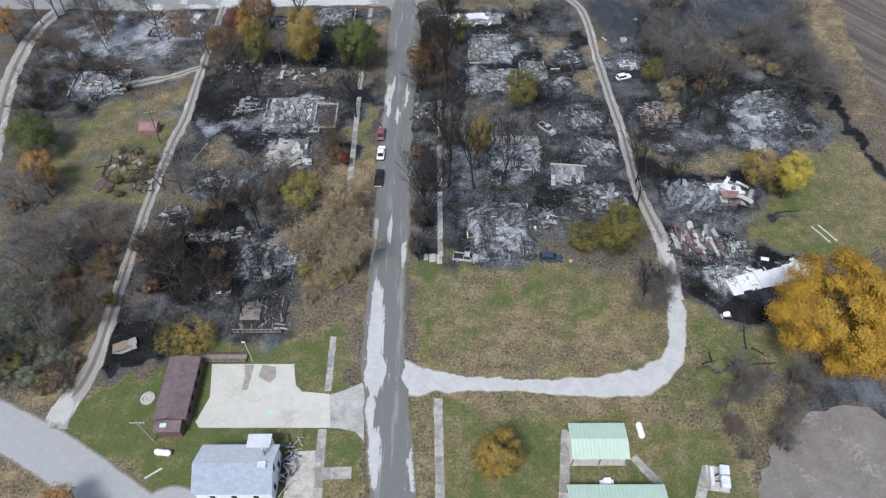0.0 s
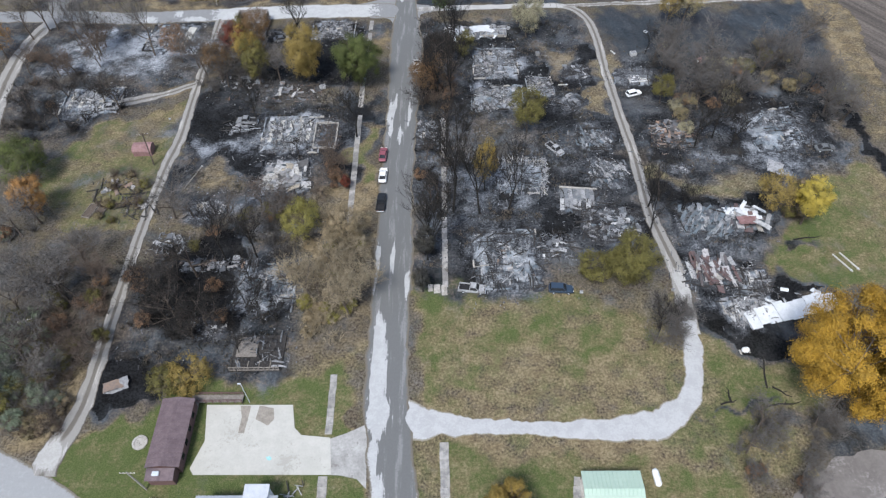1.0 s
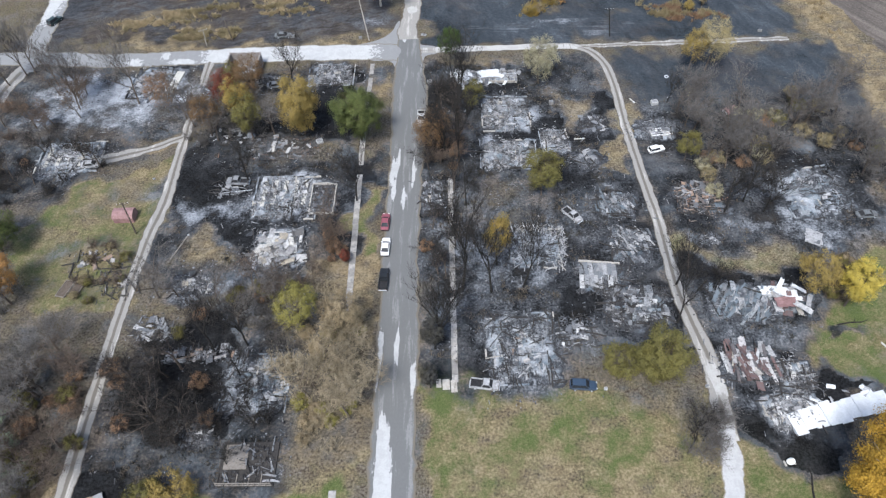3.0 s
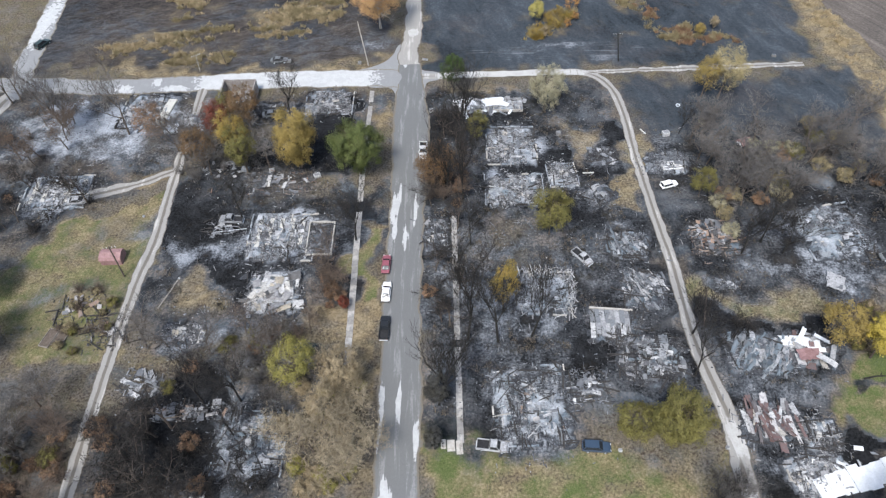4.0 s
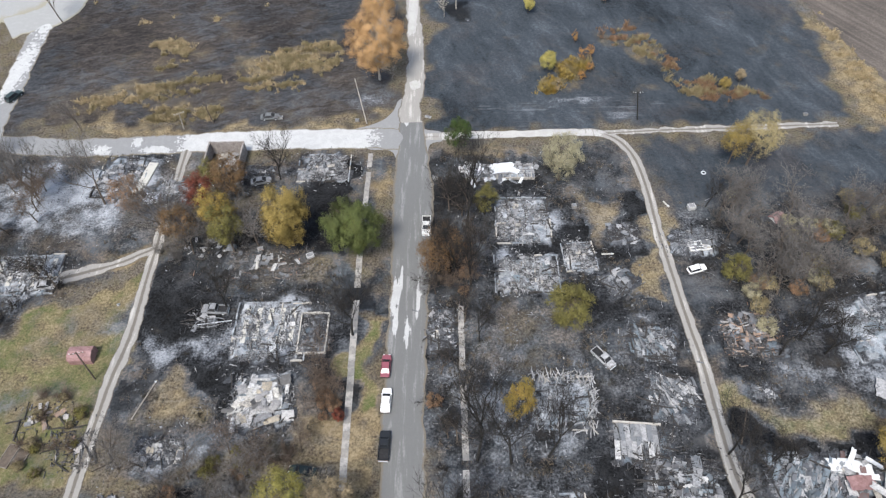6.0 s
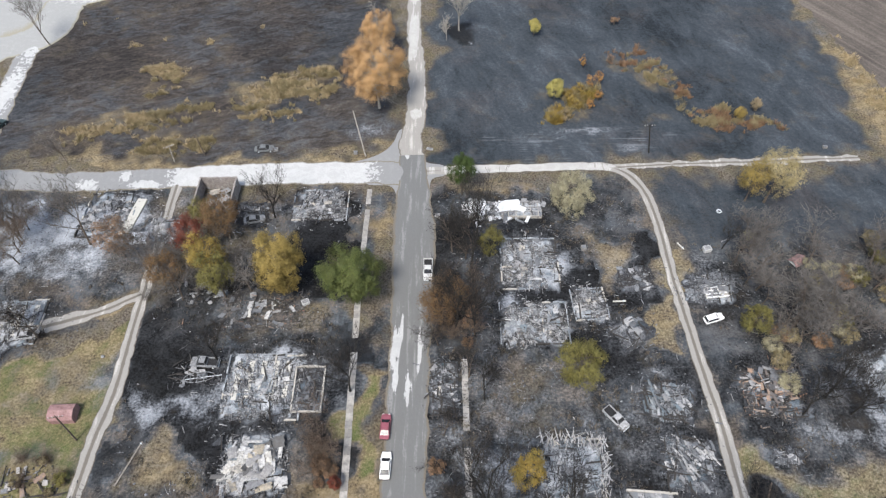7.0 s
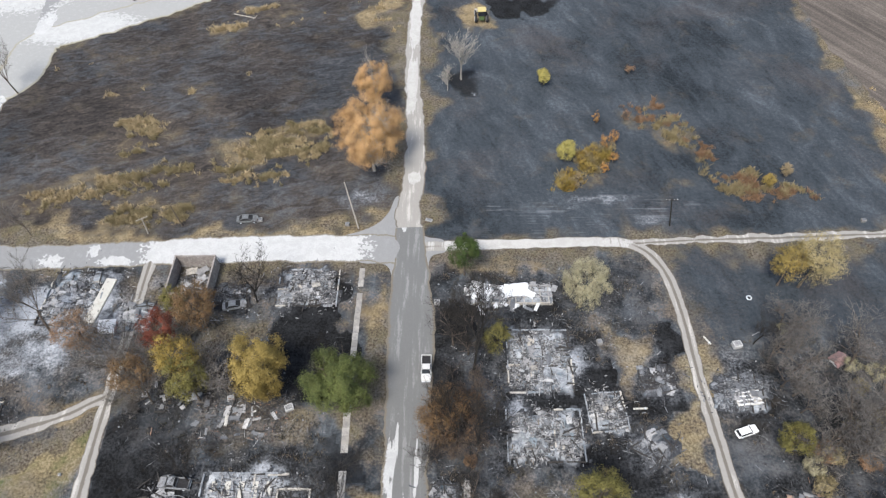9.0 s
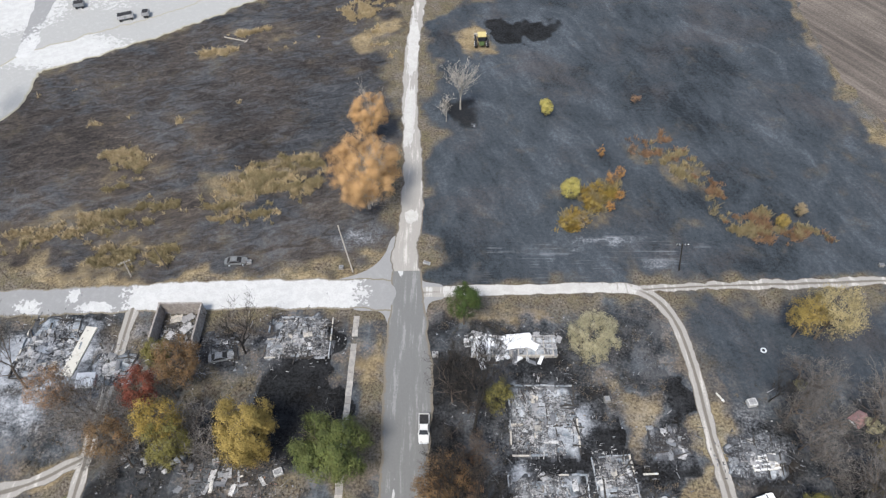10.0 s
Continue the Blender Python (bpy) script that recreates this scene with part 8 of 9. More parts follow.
# ---- brush ----
def brush_mesh(seed, height, stems, twigs):
    """Stems fanning out of the ground, each with thin side twigs."""
    r = random.Random(seed)
    v, f = [], []
    for i in range(stems):
        p = Vector((r.gauss(0, 0.7), r.gauss(0, 0.7), -0.05))
        d = Vector((r.gauss(0, 0.5), r.gauss(0, 0.5), 1)).normalized()
        h = height * r.uniform(0.5, 1.1)
        for s in range(3):
            q = p + d * h / 3
            limb(v, f, p, q, 0.045 - 0.012 * s, 0.033 - 0.012 * s, 3)
            for t in range(twigs):
                e = (d + Vector((r.gauss(0, 0.8), r.gauss(0, 0.8), r.gauss(0.1, 0.4)))).normalized()
                o = p.lerp(q, r.random())
                limb(v, f, o, o + e * h * r.uniform(0.16, 0.42), 0.016, 0.007, 3)
            p, d = q, (d + Vector((r.gauss(0, 0.25), r.gauss(0, 0.25), 0))).normalized()
    return put_mesh("stems", v, f, M["grey_twig"])


BRUSH = [brush_mesh(500 + i, 3.6, 18, 12) for i in range(4)]
SCRUB_LEAF = {}
for leaf in ("russet", "olive", "sage", "willow", "weed", "reed", "lime"):
    pts, face = crown_points(2300, 1.9, 1.9, 1.6, 40 + len(leaf), 16, 0.3)
    pts = pts + np.array([0, 0, 1.7])
    pts[:, 2] = np.maximum(pts[:, 2], 0.1)
    SCRUB_LEAF[leaf] = quad_mesh("foliage", *leaves(pts, 0.12, 0.12, 7, face, 0.9), LEAF[leaf])


def inside(points, x, y):
    odd = False
    for (ax, ay), (bx, by) in zip(points, points[1:] + points[:1]):
        if (ay > y) != (by > y) and x < (bx - ax) * (y - ay) / (by - ay) + ax:
            odd = not odd
    return odd


def thicket(label, count, seed, size, twig, leafs, share, grey, *points):
    """Brush and small bare trees scattered over a patch; share of bushes with leaves, share of grey trees."""
    r = random.Random(seed)
    xs, ys = [p[0] for p in points], [p[1] for p in points]
    made = 0
    while made < count:
        x, y = r.uniform(min(xs), max(xs)), r.uniform(min(ys), max(ys))
        if not inside(list(points), x, y):
            continue
        made += 1
        s = r.uniform(*size)
        if r.random() < grey:
            bare_tree("grey-brown leafless tree in a thicket", x, y, s * 0.95, GREY, seed * 50 + made, "bare_tree", None, twig)
            continue
        top = thing("shrub", label, "shrub", x, y, 0, 0, "brush of the village yards")
        top.matrix_basis = pose(x, y, 0, 0, 0, r.uniform(0, 360)) @ Matrix.Diagonal((s, s, s * r.uniform(0.7, 1.1), 1))
        tagged(child("stem_mass", r.choice(BRUSH), top, material=M[twig]), kind="stuff")
        if r.random() < share:
            child("foliage", SCRUB_LEAF[r.choice(leafs)], top)


thicket("grey-brown leafless brush beside burnt ruins", 46, 601, (0.8, 1.25), "grey_twig", ["russet", "weed", "willow", "olive"], 0.85, 0.38, (52.8, 144.8), (69.4, 165.5), (94.4, 164.9), (90.9, 147.9), (76.0, 142.3), (63.5, 129.9), (53.8, 130.1))
thicket("grey-brown leafless brush beside burnt ruins", 14, 602, (0.8, 1.3), "grey_twig", ["russet", "willow", "olive"], 0.6, 0.5, (91.3, 156.1), (95.5, 147.8), (90.1, 129.4), (83.5, 131.2))
thicket("pale grey leafless brush on burnt ground", 12, 603, (0.6, 1.1), "grey_twig", ["willow"], 0.2, 0.6, (51.4, 167.1), (58.7, 168.5), (56.7, 150.9), (51.1, 149.7))
thicket("grey-brown leafless brush along the alley", 26, 604, (0.7, 1.2), "grey_twig", ["russet", "sage"], 0.35, 0.45, (-91.9, 110.3), (-74.3, 103.0), (-65.4, 92.5), (-66.8, 80.9), (-82.0, 81.1), (-95.6, 98.0))
thicket("russet and grey brush along the alley", 26, 605, (0.6, 1.1), "brown_twig", ["russet", "olive"], 0.6, 0.2, (-78.5, 87.9), (-69.7, 92.6), (-64.7, 74.6), (-69.7, 64.9), (-77.6, 70.7))
thicket("grey-green leafy brush beside the road", 76, 606, (0.8, 1.3), "grey_twig", ["sage", "sage", "olive"], 0.92, 0.05, (-95.5, 79.7), (-82.5, 80.9), (-71.2, 72.8), (-67.6, 64.1), (-73.7, 58.5), (-87.4, 61.9))
thicket("dark leafless brush on black ground", 26, 607, (0.7, 1.2), "dark_twig", ["russet"], 0.2, 0.5, (-65.0, 93.0), (-49.0, 94.5), (-41.3, 78.5), (-47.2, 74.4), (-61.1, 78.7))
thicket("grey-brown leafless brush between yards", 13, 608, (0.7, 1.2), "grey_twig", ["russet", "olive"], 0.25, 0.55, (-63.5, 107.8), (-36.4, 108.7), (-34.5, 96.7), (-45.6, 94.8), (-62.0, 101.2))
thicket("pale dry brush beside the street", 40, 609, (0.7, 1.1), "pale_twig", ["reed", "reed", "lime"], 0.8, 0.2, (-30.5, 100.1), (-19.1, 101.6), (-17.7, 84.5), (-20.9, 71.1), (-28.7, 73.7), (-32.2, 90.6))
thicket("brown brush between ruins and pavement", 16, 610, (0.5, 0.9), "brown_twig", ["russet"], 0.5, 0.3, (-28.8, 124.3), (-23.9, 127.2), (-24.6, 114.5), (-29.0, 115.8))
thicket("brown brush below crumpled panels", 14, 611, (0.5, 0.9), "brown_twig", ["russet", "olive"], 0.5, 0.3, (-43.8, 109.9), (-28.5, 111.5), (-30.9, 106.3), (-45.0, 105.4))
thicket("tangled grey brush among autumn trees", 17, 612, (0.7, 1.1), "grey_twig", ["russet", "olive"], 0.35, 0.5, (-69.1, 165.5), (-48.2, 171.1), (-44.0, 154.3), (-62.7, 150.7))
thicket("russet dry brush along the street", 16, 613, (0.5, 0.9), "brown_twig", ["russet"], 0.5, 0.4, (-9.1, 154.0), (0.7, 156.5), (-0.9, 139.6), (-7.9, 138.5))
thicket("dark burnt brush along the street", 10, 614, (0.5, 0.9), "dark_twig", ["russet"], 0.15, 0.6, (-8.7, 142.2), (0.4, 145.3), (-2.6, 109.5), (-7.5, 92.5))
thicket("dark burnt brush along the street", 12, 615, (0.5, 0.9), "dark_twig", ["russet"], 0.15, 0.6, (-7.1, 172.9), (1.1, 174.7), (0.6, 153.8), (-6.9, 148.8))
thicket("brown dry brush on a field edge", 20, 616, (0.4, 0.8), "grey_twig", ["russet", "weed"], 0.6, 0.2, (45.0, 56.6), (60.8, 57.6), (57.8, 48.4), (50.0, 40.9), (45.5, 47.4))
thicket("grey brush at the south-east yard", 16, 617, (0.5, 0.9), "grey_twig", ["weed"], 0.3, 0.4, (49.3, 61.6), (64.7, 63.2), (62.4, 56.5), (48.9, 56.6))
thicket("amber brush beside a yellow tree", 10, 618, (0.6, 1.0), "brown_twig", ["reed", "olive"], 0.8, 0.1, (68.0, 113.4), (77.0, 115.8), (71.8, 103.1), (66.6, 104.2))
thicket("dark bare brush along the west road", 16, 619, (0.6, 1.0), "brown_twig", ["russet"], 0.2, 0.7, (-116.4, 170.5), (-93.2, 172.3), (-93.7, 156.4), (-109.1, 152.5))
thicket("dark bare brush beside ruins", 22, 620, (0.5, 1.0), "dark_twig", ["russet"], 0.15, 0.6, (-112.9, 148.5), (-78.3, 151.8), (-83.5, 138.2), (-95.3, 131.2), (-105.6, 131.4))
thicket("green and amber garden brush", 16, 621, (0.4, 0.8), "brown_twig", ["olive", "weed"], 0.8, 0.1, (-77.4, 122.9), (-69.5, 124.1), (-67.5, 109.0), (-68.7, 103.4), (-80.0, 109.2))
thicket("dry brush in the south-west corner", 14, 622, (0.4, 0.8), "brown_twig", ["reed", "weed"], 0.7, 0.1, (-73.7, 66.6), (-68.2, 69.0), (-66.6, 58.4), (-72.6, 55.7))
thicket("grey dead shrub beside the lane", 9, 623, (0.55, 0.8), "grey_twig", ["weed"], 0.0, 0.6, (35.9, 79.1), (41.1, 80.4), (40.4, 74.4), (35.5, 73.8))


def weeds(label, count, seed, leaf, high, *points):
    """Knee-high dry weeds in clumps, one mesh."""
    r = np.random.RandomState(seed)
    poly = list(points)
    xs, ys = [p[0] for p in poly], [p[1] for p in poly]
    x, y = r.uniform(min(xs), max(xs), count * 8), r.uniform(min(ys), max(ys), count * 8)
    x, y = x + r.normal(0, 1.5, len(x)), y + r.normal(0, 1.0, len(x))
    ok = 0.16 * np.clip(distance_inside(poly, x, y), -4, 1.5) + 0.8 * lattice_noise(x * 0.5 - y * 0.2, y, 2.6, seed % 60) + 0.8 * lattice_noise(x * 0.7, y, 1.1, seed % 50) + r.uniform(-0.2, 0.2, len(x)) > 1.27
    x, y = x[ok][:count], y[ok][:count]
    if leaf in ("scorch", "char"):
        gi, gj = ((y - 24.0) / 0.6 + 9.5).astype(int), ((x + 150.0) / 0.6 + 9.5).astype(int)
        bare = (ZONE["burn"][gi, gj] < 0.955) & (ZONE["green"][gi, gj] < 0.3) & (ZONE["ash"][gi, gj] < 0.5)
        x, y = x[bare], y[bare]
    k, n = 12, len(x)
    tall = np.repeat(r.uniform(0.4, 1.5, n) * high * 1.5, k)
    root = np.stack([np.repeat(x, k) + r.normal(0, 0.24, n * k), np.repeat(y, k) + r.normal(0, 0.24, n * k), np.full(n * k, -0.03)], -1)
    lean = np.stack([r.normal(0, 0.45, n * k), r.normal(0, 0.45, n * k), np.ones(n * k)], -1) * (tall * r.uniform(0.6, 1.2, n * k))[:, None]
    t = r.uniform(0, math.pi, n * k)
    side = np.stack([np.cos(t), np.sin(t), np.zeros(n * k)], -1) * 0.055
    co = np.stack([root - side, root + side, root + lean + side * 0.7, root + lean - side * 0.7], 1).reshape(-1, 3)
    blades = np.arange(4 * n * k).reshape(-1, 4)
    ob = new("dry_weeds", quad_mesh("dry_weeds", co, blades, LEAF[leaf]))
    tagged(ob, label, "weeds", kind="stuff")


WEST_WEEDS = ((1700, 701, (-60, 214), (-52.4, 223.8), (-33.4, 228.4), (-31.5, 216), (-40.8, 206.6), (-57.4, 205.1)),
              (750, 702, (-87, 227.8), (-74.9, 230), (-73.5, 218.5), (-80.5, 213.4)),
              (1100, 703, (-100, 203), (-85.8, 207.6), (-79.3, 210), (-63.0, 214), (-62, 210), (-73.5, 202.0), (-98.6, 198)),
              (600, 709, (-78, 200), (-62, 201), (-60, 194), (-80, 194.5)))
for count, seed, *poly in WEST_WEEDS:
    weeds("clumps of dry tan weeds on a burnt field", count, seed, "weed", 0.4, *poly)
    weeds("pale straw tufts among dry weeds on a burnt field", count // 2, seed + 20, "straw", 0.4, *poly)
for k, (x, y, ln) in enumerate(((-92, 201.5, 9), (-78, 208.5, 8), (-70, 238, 7), (-84, 239.5, 9), (-100, 251, 9), (-47, 270, 8), (-67, 266, 5), (-60, 276, 7), (-45, 218, 8), (-52, 247, 6))):
    weeds("line of pale straw tufts on a burnt field", 160, 730 + k, "straw", 0.45, (x - ln, y - 0.26 * ln - 0.9), (x - ln, y - 0.26 * ln + 0.9), (x + ln, y + 0.26 * ln + 0.9), (x + ln, y + 0.26 * ln - 0.9))
weeds("straw-coloured weeds beside the track", 800, 704, "straw", 0.4, (-38.5, 291.6), (-20.4, 291.4), (-19.0, 261.8), (-23.5, 261.8))
EAST_BAND = ((37, 230.8), (44.2, 234), (51.2, 229.5), (54.5, 217.8), (57.5, 209.5), (67, 208), (75.1, 200.5), (68, 199), (54, 202), (49.5, 213), (45, 222), (37.5, 222))
weeds("russet dry weeds winding over a burnt field", 1500, 705, "russet", 0.45, *EAST_BAND)
weeds("tan dry weeds winding over a burnt field", 1500, 707, "weed", 0.5, *EAST_BAND)
weeds("amber dry weeds on a burnt field", 750, 706, "amber", 0.8, (17.0, 202.5), (19.9, 208), (25.8, 217), (32.7, 220), (33.5, 212.8), (26.9, 205.5), (22.8, 201.5))
weeds("tan dry weeds on a burnt field", 650, 710, "weed", 0.7, (17.0, 202.5), (19.9, 208), (25.8, 217), (32.7, 220), (33.5, 212.8), (26.9, 205.5), (22.8, 201.5))
weeds("straw weeds along the eastern field", 700, 708, "straw", 0.35, (97, 238), (98, 205), (96, 186), (104, 184), (105, 212), (101, 236))

def litter(label, count, seed, material, long, *points):
    """Scraps, splinters and sticks strewn over burnt ground, one mesh."""
    r = np.random.RandomState(seed)
    poly = list(points)
    xs, ys = [p[0] for p in poly], [p[1] for p in poly]
    x, y = r.uniform(min(xs), max(xs), count * 4), r.uniform(min(ys), max(ys), count * 4)
    ok = (distance_inside(poly, x, y) > r.uniform(0, 1.2, len(x))) & (lattice_noise(x, y, 5.0, seed % 61) * 0.6 + lattice_noise(x, y, 1.6, seed % 53) * 0.6 + r.uniform(-0.12, 0.12, len(x)) > 0.74)
    gi, gj = ((y - 24.0) / 0.6 + 9.5).astype(int), ((x + 150.0) / 0.6 + 9.5).astype(int)
    ok &= (ZONE["burn"][gi, gj] < r.uniform(0.9, 1.0, len(x))) & (ZONE["green"][gi, gj] < 0.3) & (ZONE["straw"][gi, gj] < 0.35)
    x, y = x[ok][:count], y[ok][:count]
    n = len(x)
    stick = r.rand(n) < long
    lx = np.where(stick, r.uniform(0.5, 2.0, n), r.uniform(0.1, 0.42, n))
    ly = np.where(stick, r.uniform(0.04, 0.1, n), lx * r.uniform(0.3, 0.9, n))
    lz = np.where(stick, 0.06, r.uniform(0.04, 0.22, n))
    base = np.array([[-1, -1, 0], [1, -1, 0], [1, 1, 0], [-1, 1, 0], [-0.8, -0.8, 1], [0.8, -0.7, 1], [0.75, 0.8, 1], [-0.7, 0.75, 1]])
    q = base[None] * np.stack([lx / 2, ly / 2, lz], -1)[:, None]
    q[:, 4:, 2] *= r.uniform(0.4, 1.3, (n, 4))
    t = r.uniform(0, math.pi, n)[:, None]
    co = np.stack([q[..., 0] * np.cos(t) - q[..., 1] * np.sin(t) + x[:, None], q[..., 0] * np.sin(t) + q[..., 1] * np.cos(t) + y[:, None], q[..., 2] - 0.04], -1).reshape(-1, 3)
    block = np.array([[4, 5, 6, 7], [0, 1, 5, 4], [1, 2, 6, 5], [2, 3, 7, 6], [3, 0, 4, 7]])
    faces = (np.arange(n)[:, None, None] * 8 + block[None]).reshape(-1, 4)
    tagged(new("burnt_litter", quad_mesh("burnt_litter", co, faces, M[material])), label, "litter", kind="stuff")


LOTS = (((-63, 112), (-25, 112), (-25, 181), (-64, 181)), ((-8, 88), (38, 100), (38, 160), (32, 182), (-8, 182)), ((44, 96), (62, 96), (62, 112), (92, 118), (92, 150), (70, 170), (44, 168)),
        ((-63, 66), (-28, 70), (-27, 108), (-63, 108)), ((-112, 150), (-88, 134), (-69, 150), (-69, 183), (-108, 183)))
for k, lot in enumerate(LOTS):
    big = abs(lot[1][0] - lot[0][0]) * abs(lot[-1][1] - lot[0][1])
    for j, (material, share, long, words) in enumerate((("dark_rubble", 0.5, 0.5, "charred splinters and sticks strewn over burnt yards"), ("grey_rubble", 0.16, 0.6, "grey sticks and branches strewn over burnt yards"), ("grey_rubble", 0.22, 0.1, "grey ash lumps and scraps strewn over burnt yards"), ("white_rubble", 0.06, 0.25, "pale scraps strewn over burnt yards"))):
        litter(words, int(big * share), 800 + 7 * k + j, material, long, *lot)
    weeds("scorched brown grass tufts on burnt yards", int(big * 0.3), 840 + k, "scorch", 0.16, *lot)
    weeds("charred black grass tufts on burnt yards", int(big * 0.4), 850 + k, "char", 0.16, *lot)

# ---- small things ----
M["white_bit"] = random_material("pale_scrap", [(0, (0.55, 0.55, 0.54)), (0.3, (0.40, 0.40, 0.39)), (0.6, (0.28, 0.27, 0.25)), (0.88, (0.2, 0.22, 0.24))], 0.7)
for k, (x, y, w, d, h, t) in enumerate(((-9.6, 194.8, 1.5, 0.7, 0.35, -20), (-7.7, 173.5, 1.1, 0.9, 0.9, 0), (47.5, 163.8, 1.6, 1.3, 0.9, 10), (-45.9, 195.1, 1.2, 0.8, 0.6, 8), (81.9, 193.8, 1.0, 0.7, 0.6, 0), (22.4, 164.5, 1.0, 1.0, 0.8, 5), (41.8, 86.9, 0.6, 0.5, 0.5, 0), (24.2, 86.6, 0.6, 0.5, 0.5, 0), (-49.9, 109.4, 1.0, 1.6, 0.7, -8), (-71.4, 164.9, 0.6, 0.5, 0.5, 0), (-26.9, 193.7, 0.9, 0.8, 0.6, 0), (-77.8, 115.2, 1.2, 0.8, 0.3, 10), (-69.5, 140.0, 0.5, 0.4, 0.4, 0), (4.6, 127.0, 0.6, 0.6, 0.6, 0), (-43.9, 153.7, 1.2, 0.7, 0.5, 15), (-33.3, 151.7, 1.5, 1.2, 0.6, 24), (-49.9, 154.0, 1.8, 1.2, 0.7, -10))):
    bit = thing("discarded_appliance" if h > 0.55 else "scrap_box", "pale scorched box-shaped scrap on burnt ground", "scrap", x, y, 0, t, "loose pale scrap in the yards")
    bm = bmesh.new()
    box(bm, -w / 2, w / 2, -d / 2, d / 2, -0.03, h, bevel=0.05)
    part("casing", bm, M["white_bit"], bit)
    bm = bmesh.new()
    box(bm, -w * 0.38, w * 0.38, -d * 0.36, d * 0.36, h, h + 0.05, bevel=0.02)
    part("lid", bm, M["grey_sheet"], bit)

tyre = thing("loose_tyre", "pale scorched tyre ring on burnt ground", "tyre", 52.7, 174.4, 0, 0)
bm = bmesh.new()
ring = [(0.45 * math.cos(2 * math.pi * k / 16), 0.45 * math.sin(2 * math.pi * k / 16), 0.12) for k in range(16)]
hoop(bm, ring, 0.12)
part("tyre_ring", bm, M["steel"], tyre)

red = thing("red_shed_roof", "faded red roof of a toppled shed on burnt ground", "roof", 64.9, 160.7, 0, 30)
bm = bmesh.new()
slope(bm, -1.5, 1.5, -1.2, 0.3, 0, 1.1)
part("roof_slope", bm, M["pink_roof"], red)
bm = bmesh.new()
slope(bm, -1.5, 1.5, -1.2, 0.3, 0, 1.1)
bmesh.ops.rotate(bm, verts=bm.verts, matrix=Matrix.Rotation(math.pi, 3, "Z"))
part("roof_slope", bm, M["pink_roof"], red)
bm = bmesh.new()
box(bm, -1.3, 1.3, -0.9, 0.9, -0.05, 0.3)
part("wall", bm, M["white_wall"], red)

shedw = thing("white_metal_shed", "white buckled metal shed roof on burnt ground", "roof", 71.4, 120.2, 0, -22)
child("roof_sheet", SHEETS[11], shedw, m=pose(0, 0, 0.3, 4, 6, 0) @ Matrix.Diagonal((3.6, 3.6, 1.2, 1)), material=M["white_sheet"])
bm = bmesh.new()
box(bm, -1.3, 1.3, -1.4, 1.4, -0.05, 0.32)
part("wall", bm, M["grey_sheet"], shedw)

slab2 = thing("white_slab", "low white ribbed slab among scorched scraps", "slab", 46.8, 153.3, 0, 6)
bm = bmesh.new()
box(bm, -2.3, 2.3, -1.4, 1.4, -0.05, 0.25, bevel=0.04)
part("slab_body", bm, M["concrete"], slab2)
for k in range(4):
    bm = bmesh.new()
    box(bm, -2.2, 2.2, -1.3 + 0.75 * k, -1.05 + 0.75 * k, 0.25, 0.36)
    part("slab_rib", bm, M["clean_sheet"], slab2)

for x, y in ((-78.9, 109.5), (-76.6, 109.7)):
    bed = thing("raised_bed", "wooden-framed raised garden bed with dry soil", "planter", x, y, 0, -14, "raised garden beds")
    for nm, x0, x1, y0, y1, h, mat in (("side_board", -1.0, -0.9, -2.0, 2.0, 0.3, "old_wood"), ("side_board", 0.9, 1.0, -2.0, 2.0, 0.3, "old_wood"), ("end_board", -0.9, 0.9, -2.0, -1.9, 0.3, "old_wood"), ("end_board", -0.9, 0.9, 1.9, 2.0, 0.3, "old_wood"), ("soil", -0.9, 0.9, -1.9, 1.9, 0.2, "brown_bark")):
        bm = bmesh.new()
        box(bm, x0, x1, y0, y1, -0.05, h)
        part(nm, bm, M[mat], bed)

ring_bed = thing("stone_ring", "pale round stone fire ring on grass", "fire ring", -52.8, 56.6, 0, 0)
for k in range(14):
    bm = bmesh.new()
    t = 2 * math.pi * k / 14
    box(bm, -0.28, 0.28, -0.18, 0.18, -0.05, 0.22, pose(1.1 * math.cos(t), 1.1 * math.sin(t), 0, 0, 0, math.degrees(t) + 90), bevel=0.05)
    part("stone", bm, M["slab"], ring_bed)
bm = bmesh.new()
bmesh.ops.create_cone(bm, cap_ends=True, segments=20, radius1=0.95, radius2=0.9, depth=0.12, matrix=pose(0, 0, 0.04))
part("gravel_fill", bm, M["slab"], ring_bed)

for (x, y), t, ln in (((-48.1, 43.2), 35, 3.0), ((-58.8, 119.7), 72, 8.0), ((76.4, 93.2), -62, 5.0), ((77.9, 93.6), -62, 5.0), ((27.7, 151.4), 2, 2.5), ((42.4, 165.0), -60, 2.0)):
    beam = thing("loose_beam", "pale weathered beam lying on the ground", "beam", x, y, 0, t)
    bm = bmesh.new()
    box(bm, -ln / 2, ln / 2, -0.14, 0.14, -0.02, 0.2, bevel=0.03)
    part("beam_body", bm, M["old_wood"] if ln > 7 else M["concrete"], beam)
    bm = bmesh.new()
    box(bm, ln / 2 - 0.5, ln / 2 - 0.3, -0.16, 0.16, -0.02, 0.22)
    part("end_strap", bm, M["steel"], beam)

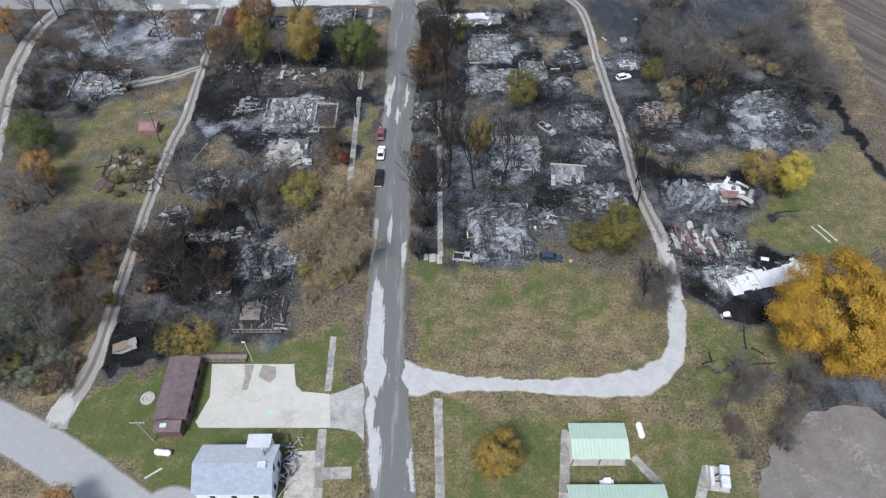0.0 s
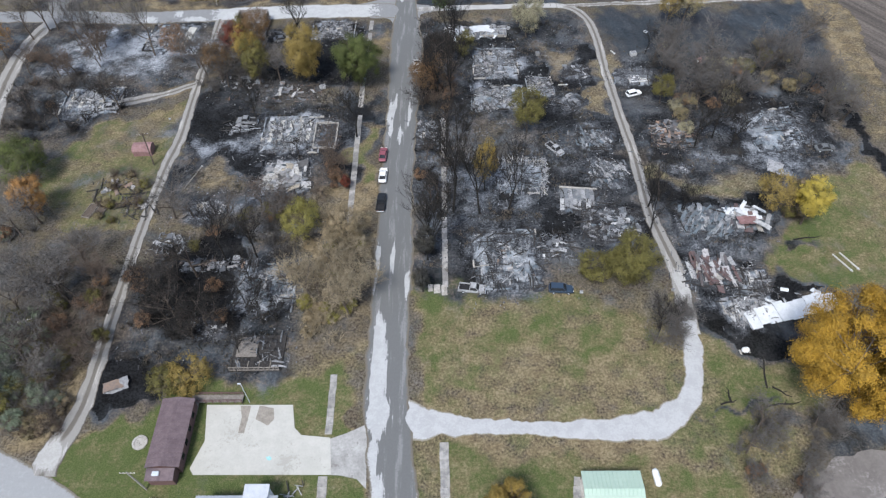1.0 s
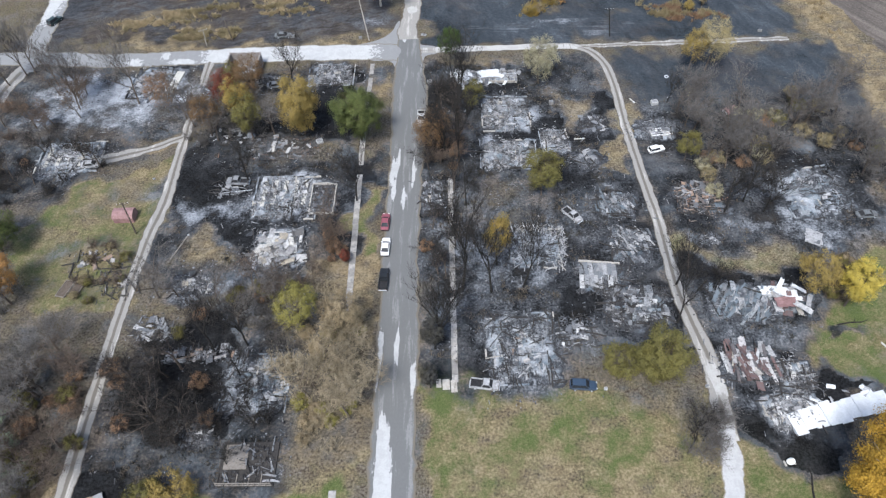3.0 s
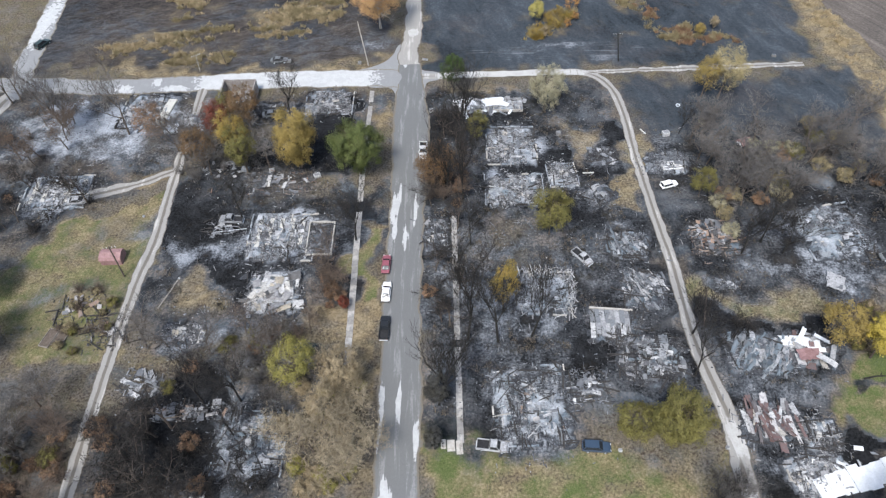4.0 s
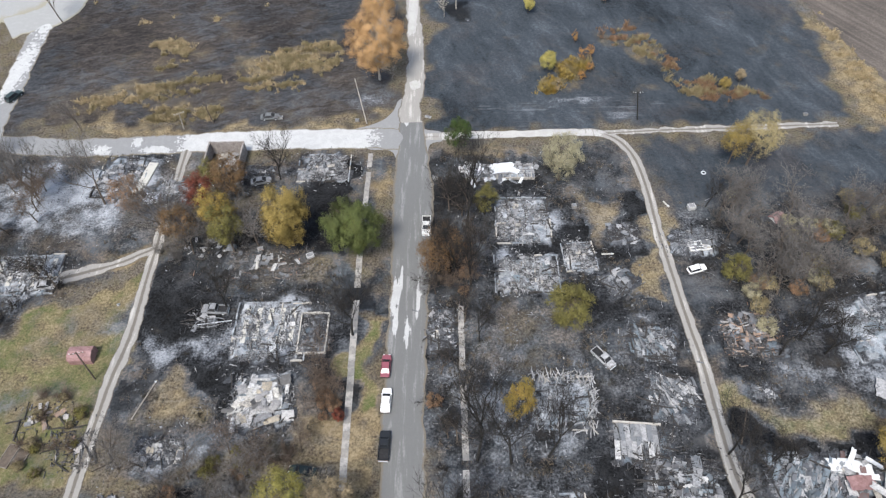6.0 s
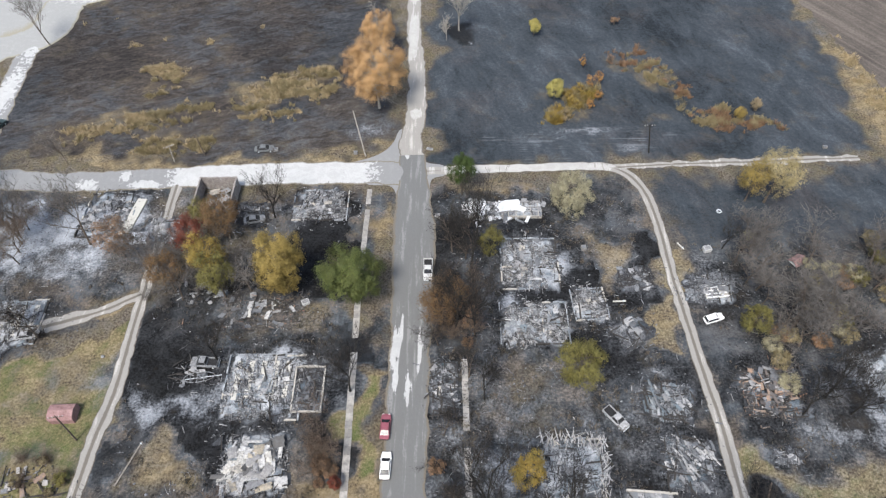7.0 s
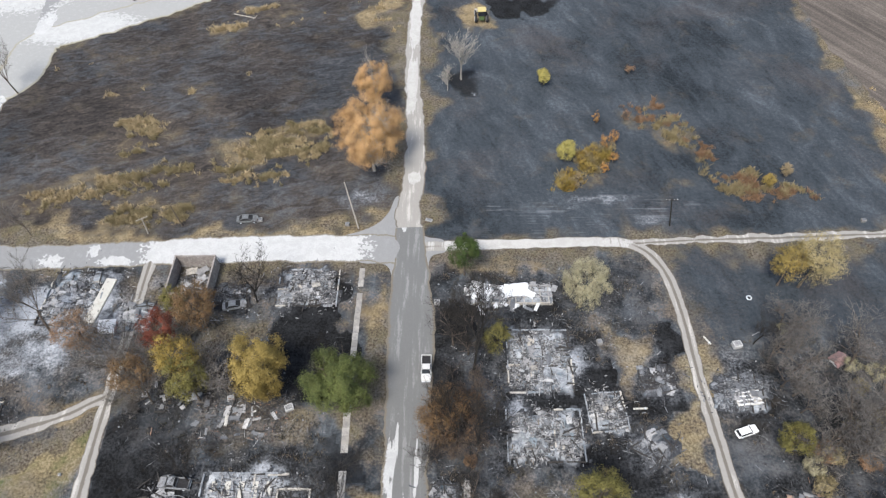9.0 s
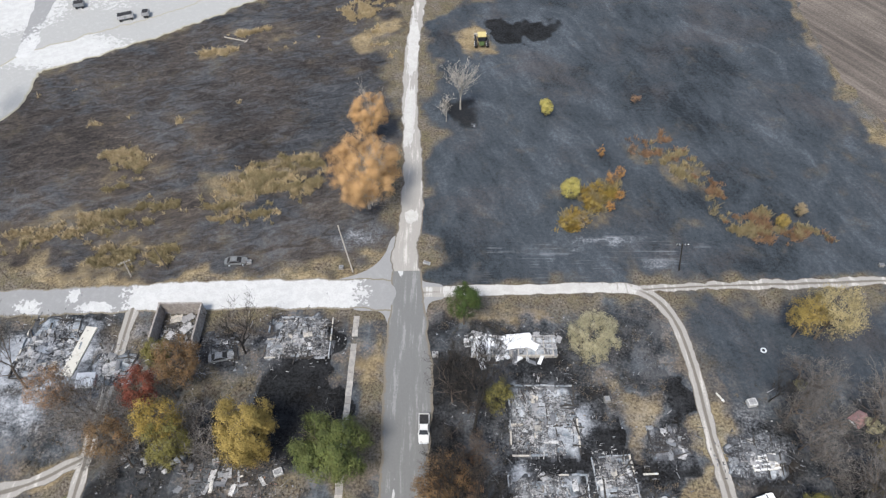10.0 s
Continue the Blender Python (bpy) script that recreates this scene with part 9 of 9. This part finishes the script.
for (x, y), t, ln in (((46.8, 64.7), 84, 2.6), ((46.3, 63.1), 10, 3.0), ((54.2, 69.3), 78, 7.0), ((55.7, 65.0), -40, 3.4), ((55.5, 62.7), 4, 6.0), ((71.8, 99.6), 6, 6.0)):
    trunk_log = thing("charred_log", "black charred log lying on grass", "log", x, y, 0, t, "charred logs on the grass")
    bm = bmesh.new()
    rod(bm, (-ln / 2, 0, 0.14), (-ln * 0.1, 0.22, 0.13), 0.17, 0.14, 7)
    rod(bm, (-ln * 0.1, 0.22, 0.13), (ln * 0.25, 0.05, 0.11), 0.14, 0.1, 7)
    rod(bm, (ln * 0.25, 0.05, 0.11), (ln / 2, 0.4, 0.08), 0.1, 0.05, 7)
    part("log_body", bm, M["bark"], trunk_log)
    bm = bmesh.new()
    rod(bm, (0, 0.05, 0.16), (0.7, 0.9, 0.2), 0.08, 0.04, 6)
    part("branch_stub", bm, M["bark"], trunk_log)

for x, y, w, d, h in ((-3.6, 87.9, 1.3, 1.5, 0.35), (-2.2, 87.6, 1.1, 1.9, 0.28), (-4.9, 88.2, 0.9, 1.2, 0.22)):
    step = thing("concrete_step", "pale weathered concrete step at a pavement's end", "step", x, y, 0, 3, "concrete steps at the pavement")
    bm = bmesh.new()
    box(bm, -w / 2, w / 2, -d / 2, d / 2, -0.05, h, bevel=0.05)
    part("block", bm, M["slab"], step)
    bm = bmesh.new()
    box(bm, -w / 2, w / 2, -d / 2 - 0.4, -d / 2 - 0.01, -0.05, h * 0.5, bevel=0.03)
    part("tread", bm, M["slab"], step)

cart = thing("utility_cart", "small white utility cart beside a shelter", "cart", 24.6, 41.2, 0.0, 4)
part("body", loft([(-1.1, 0.5, 0.3, 0.7), (-0.4, 0.6, 0.25, 0.9), (0.6, 0.6, 0.25, 0.8), (1.1, 0.5, 0.3, 0.6)]), P_WHITE, cart)
bm = bmesh.new()
box(bm, -0.6, 0.5, -0.55, 0.55, 1.5, 1.58, bevel=0.03)
part("canopy", bm, P_WHITE, cart)
for px in (-0.55, 0.45):
    for s in (-1, 1):
        bm = bmesh.new()
        rod(bm, (px, s * 0.5, 0.7), (px, s * 0.5, 1.52), 0.03, sides=6)
        part("canopy_post", bm, M["steel"], cart)
        child("tyre", WHEEL, cart, m=pose(px * 1.5, s * 0.55, 0.22) @ Matrix.Diagonal((0.66, 0.6, 0.66, 1)))
